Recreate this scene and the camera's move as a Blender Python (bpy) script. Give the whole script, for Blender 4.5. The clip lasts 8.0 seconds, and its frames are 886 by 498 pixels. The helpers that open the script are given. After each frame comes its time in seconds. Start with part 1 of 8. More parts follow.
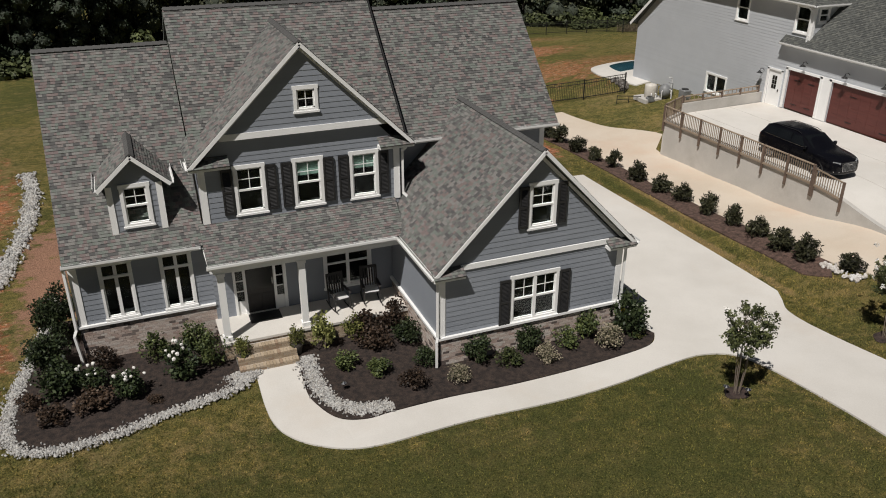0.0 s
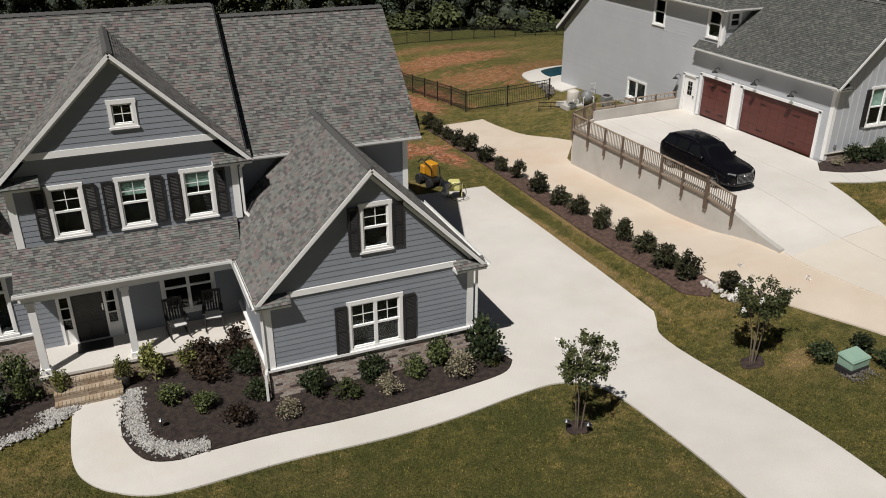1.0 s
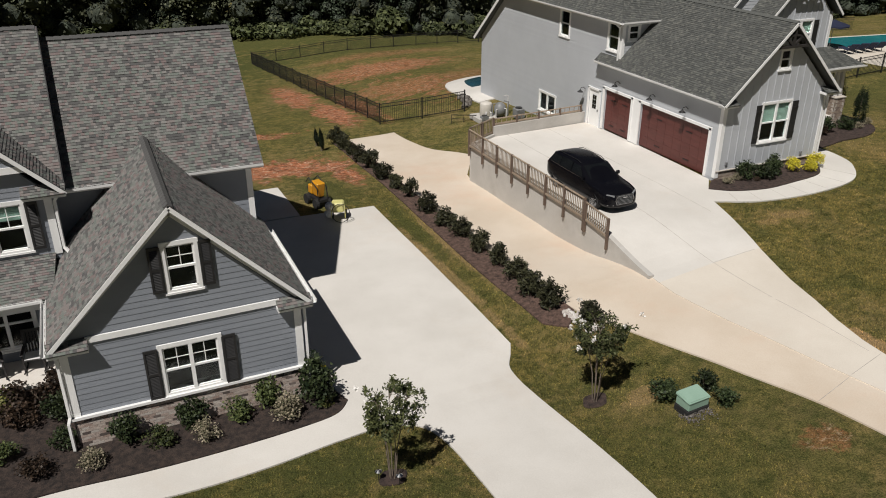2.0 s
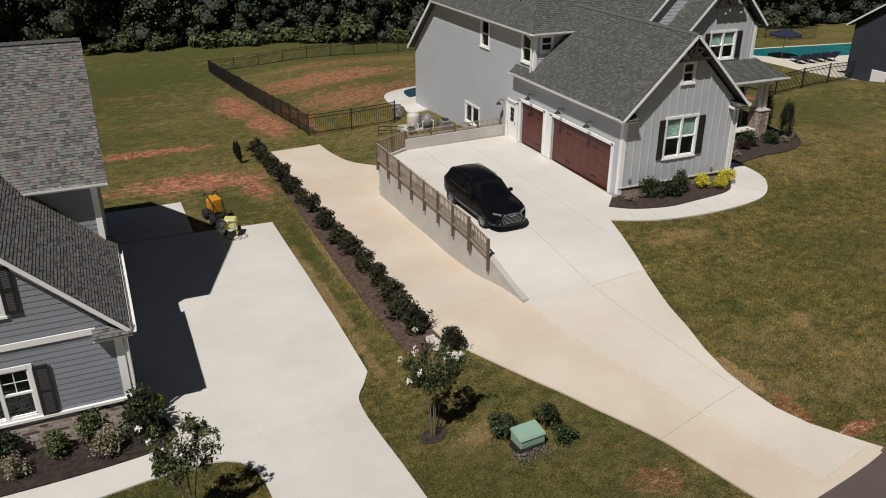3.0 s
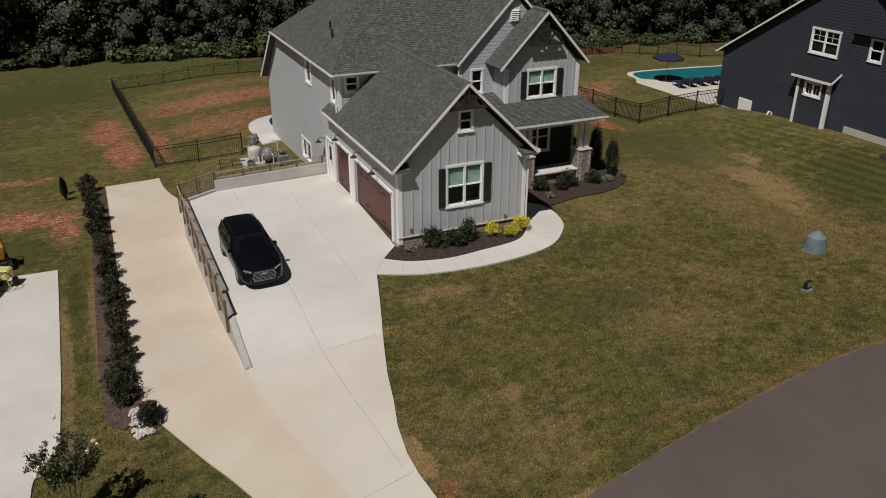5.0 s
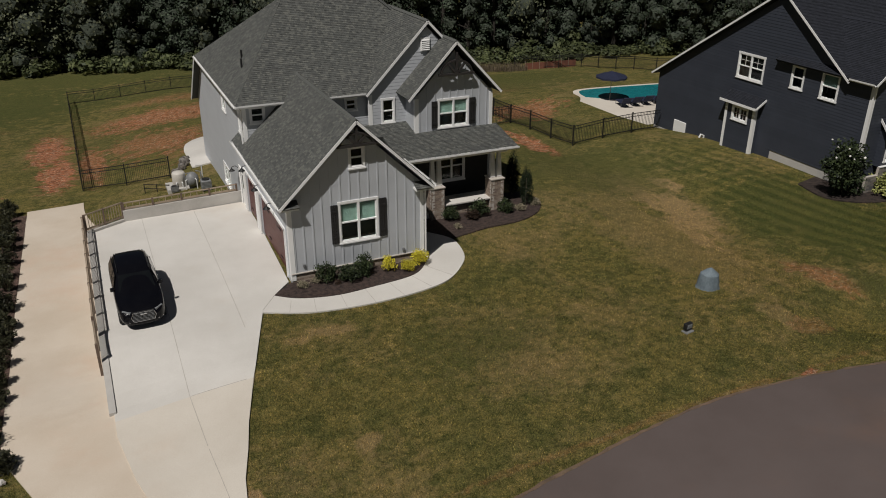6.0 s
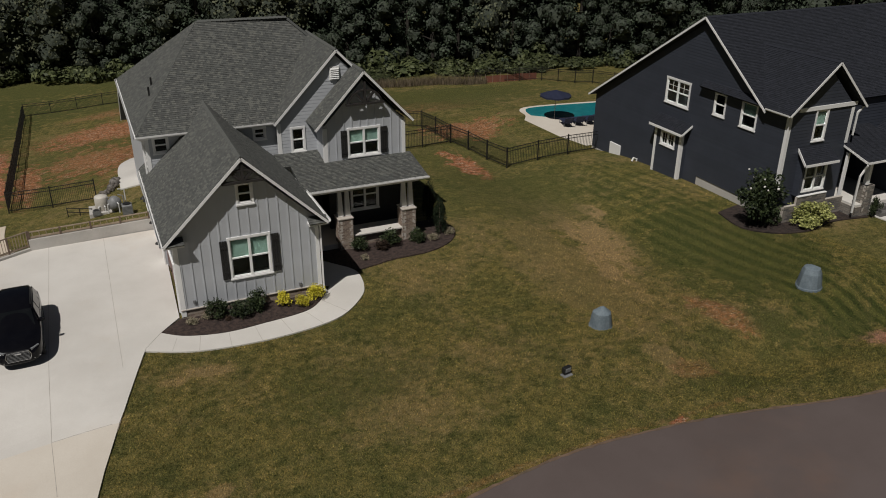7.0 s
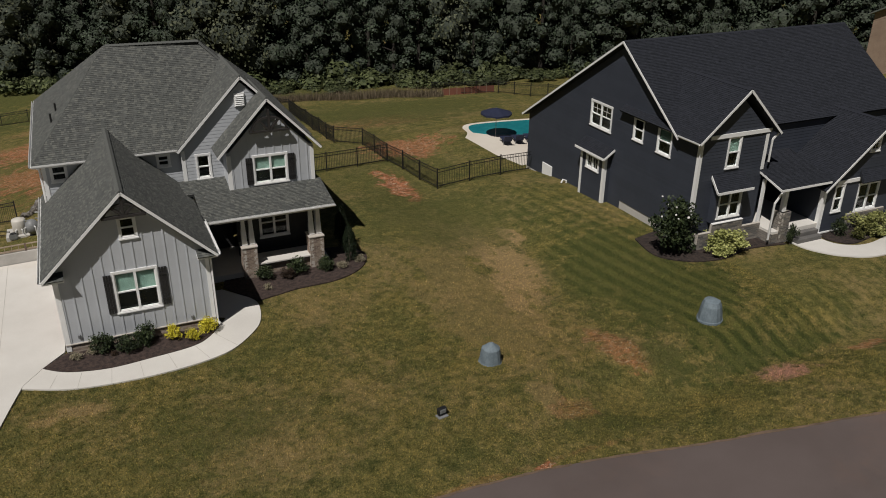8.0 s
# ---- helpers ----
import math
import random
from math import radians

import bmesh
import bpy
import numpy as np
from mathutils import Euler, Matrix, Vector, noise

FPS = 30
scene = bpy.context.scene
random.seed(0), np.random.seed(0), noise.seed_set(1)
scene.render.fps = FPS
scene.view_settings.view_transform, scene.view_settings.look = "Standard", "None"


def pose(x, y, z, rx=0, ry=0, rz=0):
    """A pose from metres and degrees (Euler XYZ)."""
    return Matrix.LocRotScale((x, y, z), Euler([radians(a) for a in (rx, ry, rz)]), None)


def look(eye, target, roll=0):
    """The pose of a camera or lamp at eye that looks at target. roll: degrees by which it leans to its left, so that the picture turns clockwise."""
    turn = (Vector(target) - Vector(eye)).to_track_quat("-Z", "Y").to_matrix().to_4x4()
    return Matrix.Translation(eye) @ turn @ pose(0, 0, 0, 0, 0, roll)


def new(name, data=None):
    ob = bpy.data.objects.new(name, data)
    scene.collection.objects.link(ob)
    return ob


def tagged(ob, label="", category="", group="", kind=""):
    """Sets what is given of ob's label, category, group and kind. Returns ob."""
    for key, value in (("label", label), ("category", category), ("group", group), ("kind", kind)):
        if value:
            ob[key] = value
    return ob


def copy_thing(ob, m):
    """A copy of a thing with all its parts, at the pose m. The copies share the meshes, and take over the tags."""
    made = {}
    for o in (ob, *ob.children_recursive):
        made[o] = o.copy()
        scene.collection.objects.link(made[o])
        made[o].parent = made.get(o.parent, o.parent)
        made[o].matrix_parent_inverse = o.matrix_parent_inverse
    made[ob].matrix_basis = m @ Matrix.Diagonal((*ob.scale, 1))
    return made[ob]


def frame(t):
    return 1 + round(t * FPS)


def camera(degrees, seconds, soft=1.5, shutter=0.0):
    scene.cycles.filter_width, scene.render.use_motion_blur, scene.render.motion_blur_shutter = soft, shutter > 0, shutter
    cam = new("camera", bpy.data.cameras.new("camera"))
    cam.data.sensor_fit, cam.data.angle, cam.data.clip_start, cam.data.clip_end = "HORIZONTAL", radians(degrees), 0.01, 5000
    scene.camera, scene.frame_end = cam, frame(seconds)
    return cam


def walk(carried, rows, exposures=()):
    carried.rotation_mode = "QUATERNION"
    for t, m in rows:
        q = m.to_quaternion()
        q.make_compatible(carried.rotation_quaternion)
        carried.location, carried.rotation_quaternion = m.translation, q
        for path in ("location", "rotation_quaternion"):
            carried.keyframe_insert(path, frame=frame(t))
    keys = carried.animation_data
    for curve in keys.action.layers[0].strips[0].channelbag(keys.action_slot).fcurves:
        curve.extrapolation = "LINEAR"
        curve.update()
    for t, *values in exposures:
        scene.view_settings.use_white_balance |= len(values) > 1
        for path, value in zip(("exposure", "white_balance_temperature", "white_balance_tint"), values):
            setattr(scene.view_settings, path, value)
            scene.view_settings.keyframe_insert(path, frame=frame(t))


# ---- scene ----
cam = camera(58.0, 8.0, soft=1.0)
PATH = [
    (0, (-1.167, -0.765, 12.917), (-0.488, 0.907, 12.055), 0.1),
    (0.5, (1.214, -0.81, 12.81), (1.902, 0.86, 11.95), 0.1),
    (1, (3.557, -0.904, 12.827), (4.264, 0.758, 11.969), 0.1),
    (1.5, (5.888, -1.054, 12.958), (6.622, 0.596, 12.099), 0.1),
    (2, (8.275, -1.346, 13.266), (9.017, 0.301, 12.407), 0.1),
    (3.5, (15.523, -2.637, 13.367), (16.254, -0.977, 12.523), 0.1),
    (4, (17.887, -3.245, 13.718), (18.622, -1.589, 12.872), -0.1),
    (4.5, (20.025, -3.685, 14.308), (20.766, -2.034, 13.457), 0.1),
    (6, (26.431, -5.252, 16.248), (27.175, -3.603, 15.396), 0.2),
    (6.5, (28.623, -5.706, 16.891), (29.368, -4.057, 16.037), 0.4),
    (7, (30.861, -6.19, 17.489), (31.604, -4.541, 16.636), 0.4),
    (7.5, (33.066, -6.631, 18.001), (33.811, -4.982, 17.149), 0.5),
    (8, (35.187, -7.077, 18.547), (35.939, -5.43, 17.696), 0.6),
]
EXPOSURE = ((0, -0.33), (0.5, -0.29), (1, -0.26), (2, -0.26), (3.5, -0.43), (4.5, -0.57), (6, -0.72), (6.5, -0.76), (7, -0.78), (7.5, -0.7), (8, -0.55))
walk(cam, [(t, look(eye, target, roll)) for t, eye, target, roll in PATH], EXPOSURE)

# ---------------------------------------------------------------- light
SUN_AIM = Vector((1.64, 1.36, -3.24)).normalized()
SUN_HEIGHT = math.asin(-SUN_AIM.z)
SUN_TURN = math.atan2(-SUN_AIM.x, -SUN_AIM.y)
world = bpy.data.worlds.new("sky")
scene.world = world
world.use_nodes = True
sky = world.node_tree.nodes.new("ShaderNodeTexSky")
sky.sky_type, sky.sun_disc = "NISHITA", False
sky.sun_elevation, sky.sun_rotation = SUN_HEIGHT, SUN_TURN
background = world.node_tree.nodes["Background"]
background.inputs["Strength"].default_value = 0.014
world.node_tree.links.new(sky.outputs["Color"], background.inputs["Color"])
sun = new("sun", bpy.data.lights.new("sun", "SUN"))
sun.data.energy, sun.data.angle, sun.data.color = 5.0, radians(0.55), (1.0, 0.955, 0.90)
sun.matrix_world = look((0, 0, 60), Vector((0, 0, 60)) + SUN_AIM)


# ---------------------------------------------------------------- materials
def node_set(name):
    m = bpy.data.materials.new(name)
    m.use_nodes = True
    nt = m.node_tree
    return m, nt, nt.nodes["Principled BSDF"], nt.links.new


def noise_of(nt, link, scale, detail=4.0, rough=0.6, vector=None, stretch=None):
    n = nt.nodes.new("ShaderNodeTexNoise")
    n.inputs["Scale"].default_value, n.inputs["Detail"].default_value, n.inputs["Roughness"].default_value = scale, detail, rough
    if vector is None:
        vector = nt.nodes.new("ShaderNodeTexCoord").outputs["Object"]
    if stretch:
        mp = nt.nodes.new("ShaderNodeMapping")
        mp.inputs["Scale"].default_value = stretch
        link(vector, mp.inputs["Vector"])
        vector = mp.outputs["Vector"]
    link(vector, n.inputs["Vector"])
    return n.outputs["Fac"]


def ramp(nt, link, value, lo, hi):
    r = nt.nodes.new("ShaderNodeMapRange")
    r.interpolation_type = "SMOOTHSTEP"
    r.inputs["From Min"].default_value, r.inputs["From Max"].default_value = lo, hi
    link(value, r.inputs["Value"])
    return r.outputs["Result"]


def blend(nt, link, fac, a, b, mode="MIX"):
    x = nt.nodes.new("ShaderNodeMix")
    x.data_type, x.blend_type = "RGBA", mode
    for socket, value in ((x.inputs["Factor"], fac), (x.inputs[6], a), (x.inputs[7], b)):
        if isinstance(value, (int, float)):
            socket.default_value = value
        elif isinstance(value, tuple):
            socket.default_value = (*value, 1.0)
        else:
            link(value, socket)
    return x.outputs[2]


def times(nt, link, a, b, op="MULTIPLY"):
    n = nt.nodes.new("ShaderNodeMath")
    n.operation = op
    for socket, value in ((n.inputs[0], a), (n.inputs[1], b)):
        if isinstance(value, (int, float)):
            socket.default_value = value
        else:
            link(value, socket)
    return n.outputs[0]


def surf(name, c1, c2, scale=3.0, fine=40.0, rough=0.8, bump=0.15, metal=0.0, pick=None, spread=0.0, stretch=None, dirt=None, dirt_amount=0.0, depth=0.01):
    """A worn surface: two colours by large and fine noise; pick 'island' or 'object' varies each piece by spread; dirt: a stain colour."""
    m, nt, bsdf, link = node_set(name)
    big = noise_of(nt, link, scale, 5.0, 0.6, stretch=stretch)
    small = noise_of(nt, link, fine, 3.0, 0.7, stretch=stretch)
    mixed = times(nt, link, times(nt, link, big, 0.6), times(nt, link, small, 0.4), "ADD")
    colour = blend(nt, link, ramp(nt, link, mixed, 0.32, 0.68), c1, c2)
    if dirt:
        spots = noise_of(nt, link, scale * 0.45, 6.0, 0.7)
        colour = blend(nt, link, times(nt, link, ramp(nt, link, spots, 0.5, 0.75), dirt_amount), colour, dirt)
    if pick:
        if pick == "island":
            value = nt.nodes.new("ShaderNodeNewGeometry").outputs["Random Per Island"]
        else:
            value = nt.nodes.new("ShaderNodeObjectInfo").outputs["Random"]
        hsv = nt.nodes.new("ShaderNodeHueSaturation")
        link(colour, hsv.inputs["Color"])
        r = nt.nodes.new("ShaderNodeMapRange")
        r.inputs["To Min"].default_value, r.inputs["To Max"].default_value = 1.0 - spread, 1.0 + spread
        link(value, r.inputs["Value"])
        link(r.outputs["Result"], hsv.inputs["Value"])
        colour = hsv.outputs["Color"]
    link(colour, bsdf.inputs["Base Color"])
    bsdf.inputs["Roughness"].default_value, bsdf.inputs["Metallic"].default_value = rough, metal
    if bump:
        b = nt.nodes.new("ShaderNodeBump")
        b.inputs["Strength"].default_value, b.inputs["Distance"].default_value = bump, depth
        link(small, b.inputs["Height"])
        link(b.outputs["Normal"], bsdf.inputs["Normal"])
    return m


def palette(name, colours, rough=0.9, fine=60.0, bump=0.3, soft=0.25):
    """Pieces in one mesh, each with a colour of its own out of a palette."""
    m, nt, bsdf, link = node_set(name)
    value = nt.nodes.new("ShaderNodeNewGeometry").outputs["Random Per Island"]
    cr = nt.nodes.new("ShaderNodeValToRGB")
    cr.color_ramp.interpolation = "CONSTANT"
    link(value, cr.inputs["Fac"])
    for i, c in enumerate(colours):
        e = cr.color_ramp.elements[i] if i < 2 else cr.color_ramp.elements.new(i / len(colours))
        e.position, e.color = i / len(colours), (*c, 1.0)
    grain = noise_of(nt, link, fine, 3.0, 0.7)
    dark = blend(nt, link, 1.0, cr.outputs["Color"], (0.55, 0.55, 0.55), "MULTIPLY")
    colour = blend(nt, link, ramp(nt, link, grain, 0.3, 0.7), dark, cr.outputs["Color"])
    large = noise_of(nt, link, 0.7, 4.0, 0.6)
    colour = blend(nt, link, times(nt, link, ramp(nt, link, large, 0.45, 0.7), soft), colour, tuple(sum(c[i] for c in colours) / len(colours) for i in range(3)))
    link(colour, bsdf.inputs["Base Color"])
    bsdf.inputs["Roughness"].default_value = rough
    b = nt.nodes.new("ShaderNodeBump")
    b.inputs["Strength"].default_value, b.inputs["Distance"].default_value = bump, 0.004
    link(grain, b.inputs["Height"])
    link(b.outputs["Normal"], bsdf.inputs["Normal"])
    return m


def leaf_mat(name, dark, light, rough=0.55):
    m, nt, bsdf, link = node_set(name)
    value = nt.nodes.new("ShaderNodeNewGeometry").outputs["Random Per Island"]
    clumps = noise_of(nt, link, 1.6, 3.0, 0.6)
    mixed = times(nt, link, times(nt, link, value, 0.55), times(nt, link, clumps, 0.45), "ADD")
    colour = blend(nt, link, ramp(nt, link, mixed, 0.15, 0.85), dark, light)
    tint = nt.nodes.new("ShaderNodeObjectInfo").outputs["Random"]
    hsv = nt.nodes.new("ShaderNodeHueSaturation")
    r = nt.nodes.new("ShaderNodeMapRange")
    r.inputs["To Min"].default_value, r.inputs["To Max"].default_value = 0.62, 1.35
    link(tint, r.inputs["Value"])
    link(r.outputs["Result"], hsv.inputs["Value"])
    link(colour, hsv.inputs["Color"])
    link(hsv.outputs["Color"], bsdf.inputs["Base Color"])
    bsdf.inputs["Roughness"].default_value = rough
    bsdf.inputs["Specular IOR Level"].default_value = 0.25
    return m


def glass_mat(name, tint):
    m, nt, bsdf, link = node_set(name)
    bsdf.inputs["Base Color"].default_value = (*tint, 1.0)
    bsdf.inputs["Transmission Weight"].default_value = 1.0
    bsdf.inputs["Roughness"].default_value = 0.02
    bsdf.inputs["IOR"].default_value = 1.3
    return m


def ground_mat(name, grass_a, grass_b, dry, soil, spots, pieces=False):
    """Lawn with lighter and darker grass, dry patches and bare soil; spots: (x, y, rx, ry, amount, 'soil'/'dry'/'lush')."""
    m, nt, bsdf, link = node_set(name)
    where = nt.nodes.new("ShaderNodeNewGeometry").outputs["Position"]
    fine = noise_of(nt, link, 24.0, 6.0, 0.8, where)
    mid = noise_of(nt, link, 2.6, 5.0, 0.7, where)
    big = noise_of(nt, link, 0.22, 4.0, 0.6, where)
    tufts = noise_of(nt, link, 7.0, 5.0, 0.75, where)
    body = times(nt, link, times(nt, link, times(nt, link, fine, 0.42), times(nt, link, mid, 0.26), "ADD"), times(nt, link, tufts, 0.32), "ADD")
    colour = blend(nt, link, ramp(nt, link, body, 0.38, 0.62), grass_a, grass_b)
    patchy = noise_of(nt, link, 0.75, 6.0, 0.7, where)
    colour = blend(nt, link, 1.0, colour, blend(nt, link, ramp(nt, link, patchy, 0.34, 0.66), (0.74, 0.82, 0.76), (1.2, 1.13, 1.06)), "MULTIPLY")
    clump = noise_of(nt, link, 2.1, 6.0, 0.82, where, (1.0, 1.5, 1.0))
    colour = blend(nt, link, 1.0, colour, blend(nt, link, ramp(nt, link, clump, 0.36, 0.64), (0.78, 0.81, 0.76), (1.2, 1.17, 1.13)), "MULTIPLY")
    colour = blend(nt, link, times(nt, link, ramp(nt, link, times(nt, link, times(nt, link, big, 0.55), times(nt, link, mid, 0.45), "ADD"), 0.46, 0.68), 0.48), colour, dry)
    edge = noise_of(nt, link, 1.1, 6.0, 0.75, where)
    clods = ramp(nt, link, noise_of(nt, link, 4.0, 6.0, 0.85, where, (1.0, 1.7, 1.0)), 0.32, 0.46)
    # noise darkens the soil by half: shadows between clods, put into the colour
    earth = blend(nt, link, ramp(nt, link, noise_of(nt, link, 5.0, 5.0, 0.8, where), 0.42, 0.6), soil, tuple(0.5 * c for c in soil))
    earth = blend(nt, link, 1.0, earth, blend(nt, link, ramp(nt, link, noise_of(nt, link, 1.7, 6.0, 0.8, where, (1.0, 1.6, 1.0)), 0.4, 0.6), (0.6, 0.58, 0.58), (1.35, 1.3, 1.28)), "MULTIPLY")
    straw = ramp(nt, link, noise_of(nt, link, 3.4, 6.0, 0.85, where, (1.0, 2.2, 1.0)), 0.54, 0.59)
    earth = blend(nt, link, times(nt, link, straw, 0.85), earth, (0.74, 0.56, 0.42))
    lush = blend(nt, link, ramp(nt, link, fine, 0.35, 0.65), grass_a, tuple(1.5 * c for c in grass_a))
    for x, y, rx, ry, amount, what in spots:
        mp = nt.nodes.new("ShaderNodeMapping")
        mp.vector_type = "POINT"
        mp.inputs["Location"].default_value = (-x / rx, -y / ry, 0)
        mp.inputs["Scale"].default_value = (1 / rx, 1 / ry, 0)
        link(where, mp.inputs["Vector"])
        length = nt.nodes.new("ShaderNodeVectorMath")
        length.operation = "LENGTH"
        link(mp.outputs["Vector"], length.inputs[0])
        inside = times(nt, link, times(nt, link, 1.25, length.outputs["Value"], "SUBTRACT"), times(nt, link, times(nt, link, edge, 0.5, "SUBTRACT"), 3.2), "ADD")
        cover = times(nt, link, ramp(nt, link, inside, 0.25, 0.7), amount)
        if what == "soil":
            cover = times(nt, link, cover, clods)
        if what == "stripe":
            band = nt.nodes.new("ShaderNodeMath")
            band.operation = "SINE"
            across = nt.nodes.new("ShaderNodeSeparateXYZ")
            link(where, across.inputs["Vector"])
            sway = times(nt, link, times(nt, link, mid, 1.6), times(nt, link, across.outputs["X"], 8.2), "ADD")
            link(times(nt, link, sway, times(nt, link, across.outputs["Y"], 0.9), "ADD"), band.inputs[0])
            tone = blend(nt, link, ramp(nt, link, band.outputs[0], -0.8, 0.8), (0.66, 0.74, 0.68), (1.16, 1.13, 1.05))
            colour = blend(nt, link, cover, colour, blend(nt, link, 1.0, colour, tone, "MULTIPLY"))
            continue
        colour = blend(nt, link, cover, colour, {"soil": earth, "mud": tuple(0.62 * c + 0.10 for c in soil), "dry": dry, "lush": lush}[what])
    grit = blend(nt, link, ramp(nt, link, fine, 0.3, 0.62), (0.32, 0.34, 0.3), (1.3, 1.27, 1.2))
    colour = blend(nt, link, 0.85, colour, grit, "MULTIPLY")
    if pieces:
        value = nt.nodes.new("ShaderNodeNewGeometry").outputs["Random Per Island"]
        tone = blend(nt, link, value, (0.28, 0.32, 0.25), (2.7, 2.5, 2.15))
        colour = blend(nt, link, 1.0, colour, tone, "MULTIPLY")
    link(colour, bsdf.inputs["Base Color"])
    bsdf.inputs["Roughness"].default_value = 0.95
    bsdf.inputs["Specular IOR Level"].default_value = 0.1
    b = nt.nodes.new("ShaderNodeBump")
    b.inputs["Strength"].default_value, b.inputs["Distance"].default_value = 0.85, 0.08
    link(times(nt, link, fine, noise_of(nt, link, 6.5, 4.0, 0.7, where), "ADD"), b.inputs["Height"])
    link(b.outputs["Normal"], bsdf.inputs["Normal"])
    return m


FIELD_SPOTS = (  # the back field west of the fence, and the yard inside it
    (17.0, 38.9, 3.6, 1.2, 0.55, "mud"), (19.9, 37.0, 0.7, 2.2, 0.55, "mud"), (17.0, 39.2, 4.4, 1.7, 1.0, "soil"), (19.9, 37.2, 0.9, 2.8, 1.0, "soil"),
    (15.2, 46.6, 4.4, 1.0, 0.95, "soil"), (14.6, 70.8, 6.2, 2.3, 0.85, "soil"), (8.5, 63.0, 5.0, 1.8, 0.6, "soil"),
    (23.0, 60.5, 1.7, 7.5, 1.0, "soil"), (23.6, 51.0, 1.5, 5.0, 1.0, "soil"), (25.9, 53.0, 1.0, 7.0, 0.75, "soil"),
    (32.5, 66.5, 7.5, 5.0, 0.8, "soil"), (30.5, 55.5, 4.0, 5.0, 0.55, "soil"), (36.0, 76.0, 9.0, 3.0, 0.5, "soil"), (37.0, 52.0, 9.0, 7.0, 0.4, "soil"),
)
WEST_SPOTS = (  # red clay along the west side
    (-4.9, 29.5, 1.2, 6.5, 0.85, "mud"), (-8.6, 36.0, 2.0, 12.0, 0.85, "soil"), (-6.6, 24.0, 0.8, 5.0, 0.8, "soil"),
)
EAST_SPOTS = (  # the east lawn
    (53.0, 39.2, 1.1, 3.8, 0.9, "soil"), (57.0, 47.5, 3.5, 3.2, 0.7, "soil"), (58.0, 59.0, 6.0, 3.0, 0.4, "soil"),
    (55.6, 28.3, 0.7, 1.6, 0.8, "dry"), (53.7, 25.0, 1.9, 4.2, 0.75, "dry"), (52.0, 21.6, 0.8, 1.6, 0.6, "dry"),
    (53.5, 15.6, 1.0, 2.2, 0.5, "soil"), (48.7, 13.6, 0.7, 1.4, 0.4, "dry"), (49.4, 12.4, 1.0, 0.9, 0.3, "soil"),
    (58.9, 11.7, 1.55, 1.0, 1.0, "mud"), (63.6, 11.9, 1.2, 0.5, 0.5, "soil"), (50.0, 22.0, 3.0, 9.0, 0.3, "dry"),
)
STRIP_SPOTS = (  # along the grey house's walk, the road and the drives
    (32.0, 19.8, 0.55, 0.4, 0.4, "dry"), (33.2, 19.9, 1.1, 0.5, 0.5, "dry"), (32.4, 13.4, 0.6, 0.5, 0.55, "dry"),
    (28.75, 12.2, 0.45, 1.2, 0.95, "dry"), (29.0, 10.2, 0.4, 0.9, 0.5, "soil"), (30.1, 8.95, 1.1, 0.3, 0.9, "soil"), (31.8, 8.75, 1.2, 0.3, 0.85, "dry"), (46.6, 10.0, 0.5, 0.25, 0.9, "soil"), (41.0, 10.2, 9.0, 0.2, 0.2, "soil"),
    (19.8, 24.0, 0.3, 7.0, 0.6, "dry"), (20.9, 26.5, 0.3, 6.0, 0.5, "dry"), (20.2, 28.0, 0.45, 4.0, 0.8, "lush"), (21.1, 13.3, 0.8, 0.5, 0.6, "dry"), (24.0, 9.6, 1.0, 0.5, 0.5, "soil"),
)
LUSH_SPOTS = (  # richer grass, and the mown stripes
    (4.0, 74.0, 22.0, 17.0, 0.9, "lush"), (18.0, 84.0, 14.0, 12.0, 0.85, "lush"), (5.0, 11.0, 14.0, 7.0, 0.65, "lush"), (12.6, 14.4, 1.6, 1.3, 0.7, "lush"), (18.2, 34.5, 1.8, 2.5, 0.8, "lush"),
    (37.5, 16.8, 3.2, 2.0, 0.5, "lush"), (58.5, 20.0, 4.5, 9.0, 0.85, "lush"), (59.5, 13.2, 6.0, 0.7, 0.85, "lush"), (55.0, 14.0, 1.2, 1.8, 0.75, "lush"), (50.5, 11.3, 3.5, 0.7, 0.5, "lush"), (53.0, 32.0, 7.0, 5.0, 0.5, "lush"),
    (36.0, 100.0, 70.0, 14.0, 0.8, "lush"), (62.0, 64.0, 14.0, 9.0, 0.7, "lush"), (46.0, 84.0, 30.0, 10.0, 0.7, "lush"),
    (59.0, 24.0, 4.0, 13.0, 0.7, "stripe"), (62.0, 14.5, 6.0, 2.4, 0.7, "stripe"),
)
BACK_GREEN = ((52.0, 44.0, 10.0, 12.0, 0.4, "lush"), (8.0, 52.0, 10.0, 10.0, 0.65, "lush"), (30.0, 58.0, 9.0, 12.0, 0.35, "lush"), (20.0, 10.5, 7.0, 5.0, 0.4, "lush"))
LAWN_SPOTS = BACK_GREEN + FIELD_SPOTS + WEST_SPOTS + EAST_SPOTS + STRIP_SPOTS + LUSH_SPOTS
LAWN_TONES = ((0.067, 0.074, 0.025), (0.228, 0.192, 0.078), (0.365, 0.255, 0.135), (0.46, 0.185, 0.10))
M_LAWN = ground_mat("lawn", *LAWN_TONES, LAWN_SPOTS)
M_BLADE = ground_mat("grass_blades", *LAWN_TONES, LAWN_SPOTS, pieces=True)
M_CONCRETE = surf("pale_concrete", (0.58, 0.555, 0.515), (0.69, 0.665, 0.625), 0.35, 30.0, 0.85, 0.1, dirt=(0.56, 0.46, 0.36), dirt_amount=0.35)
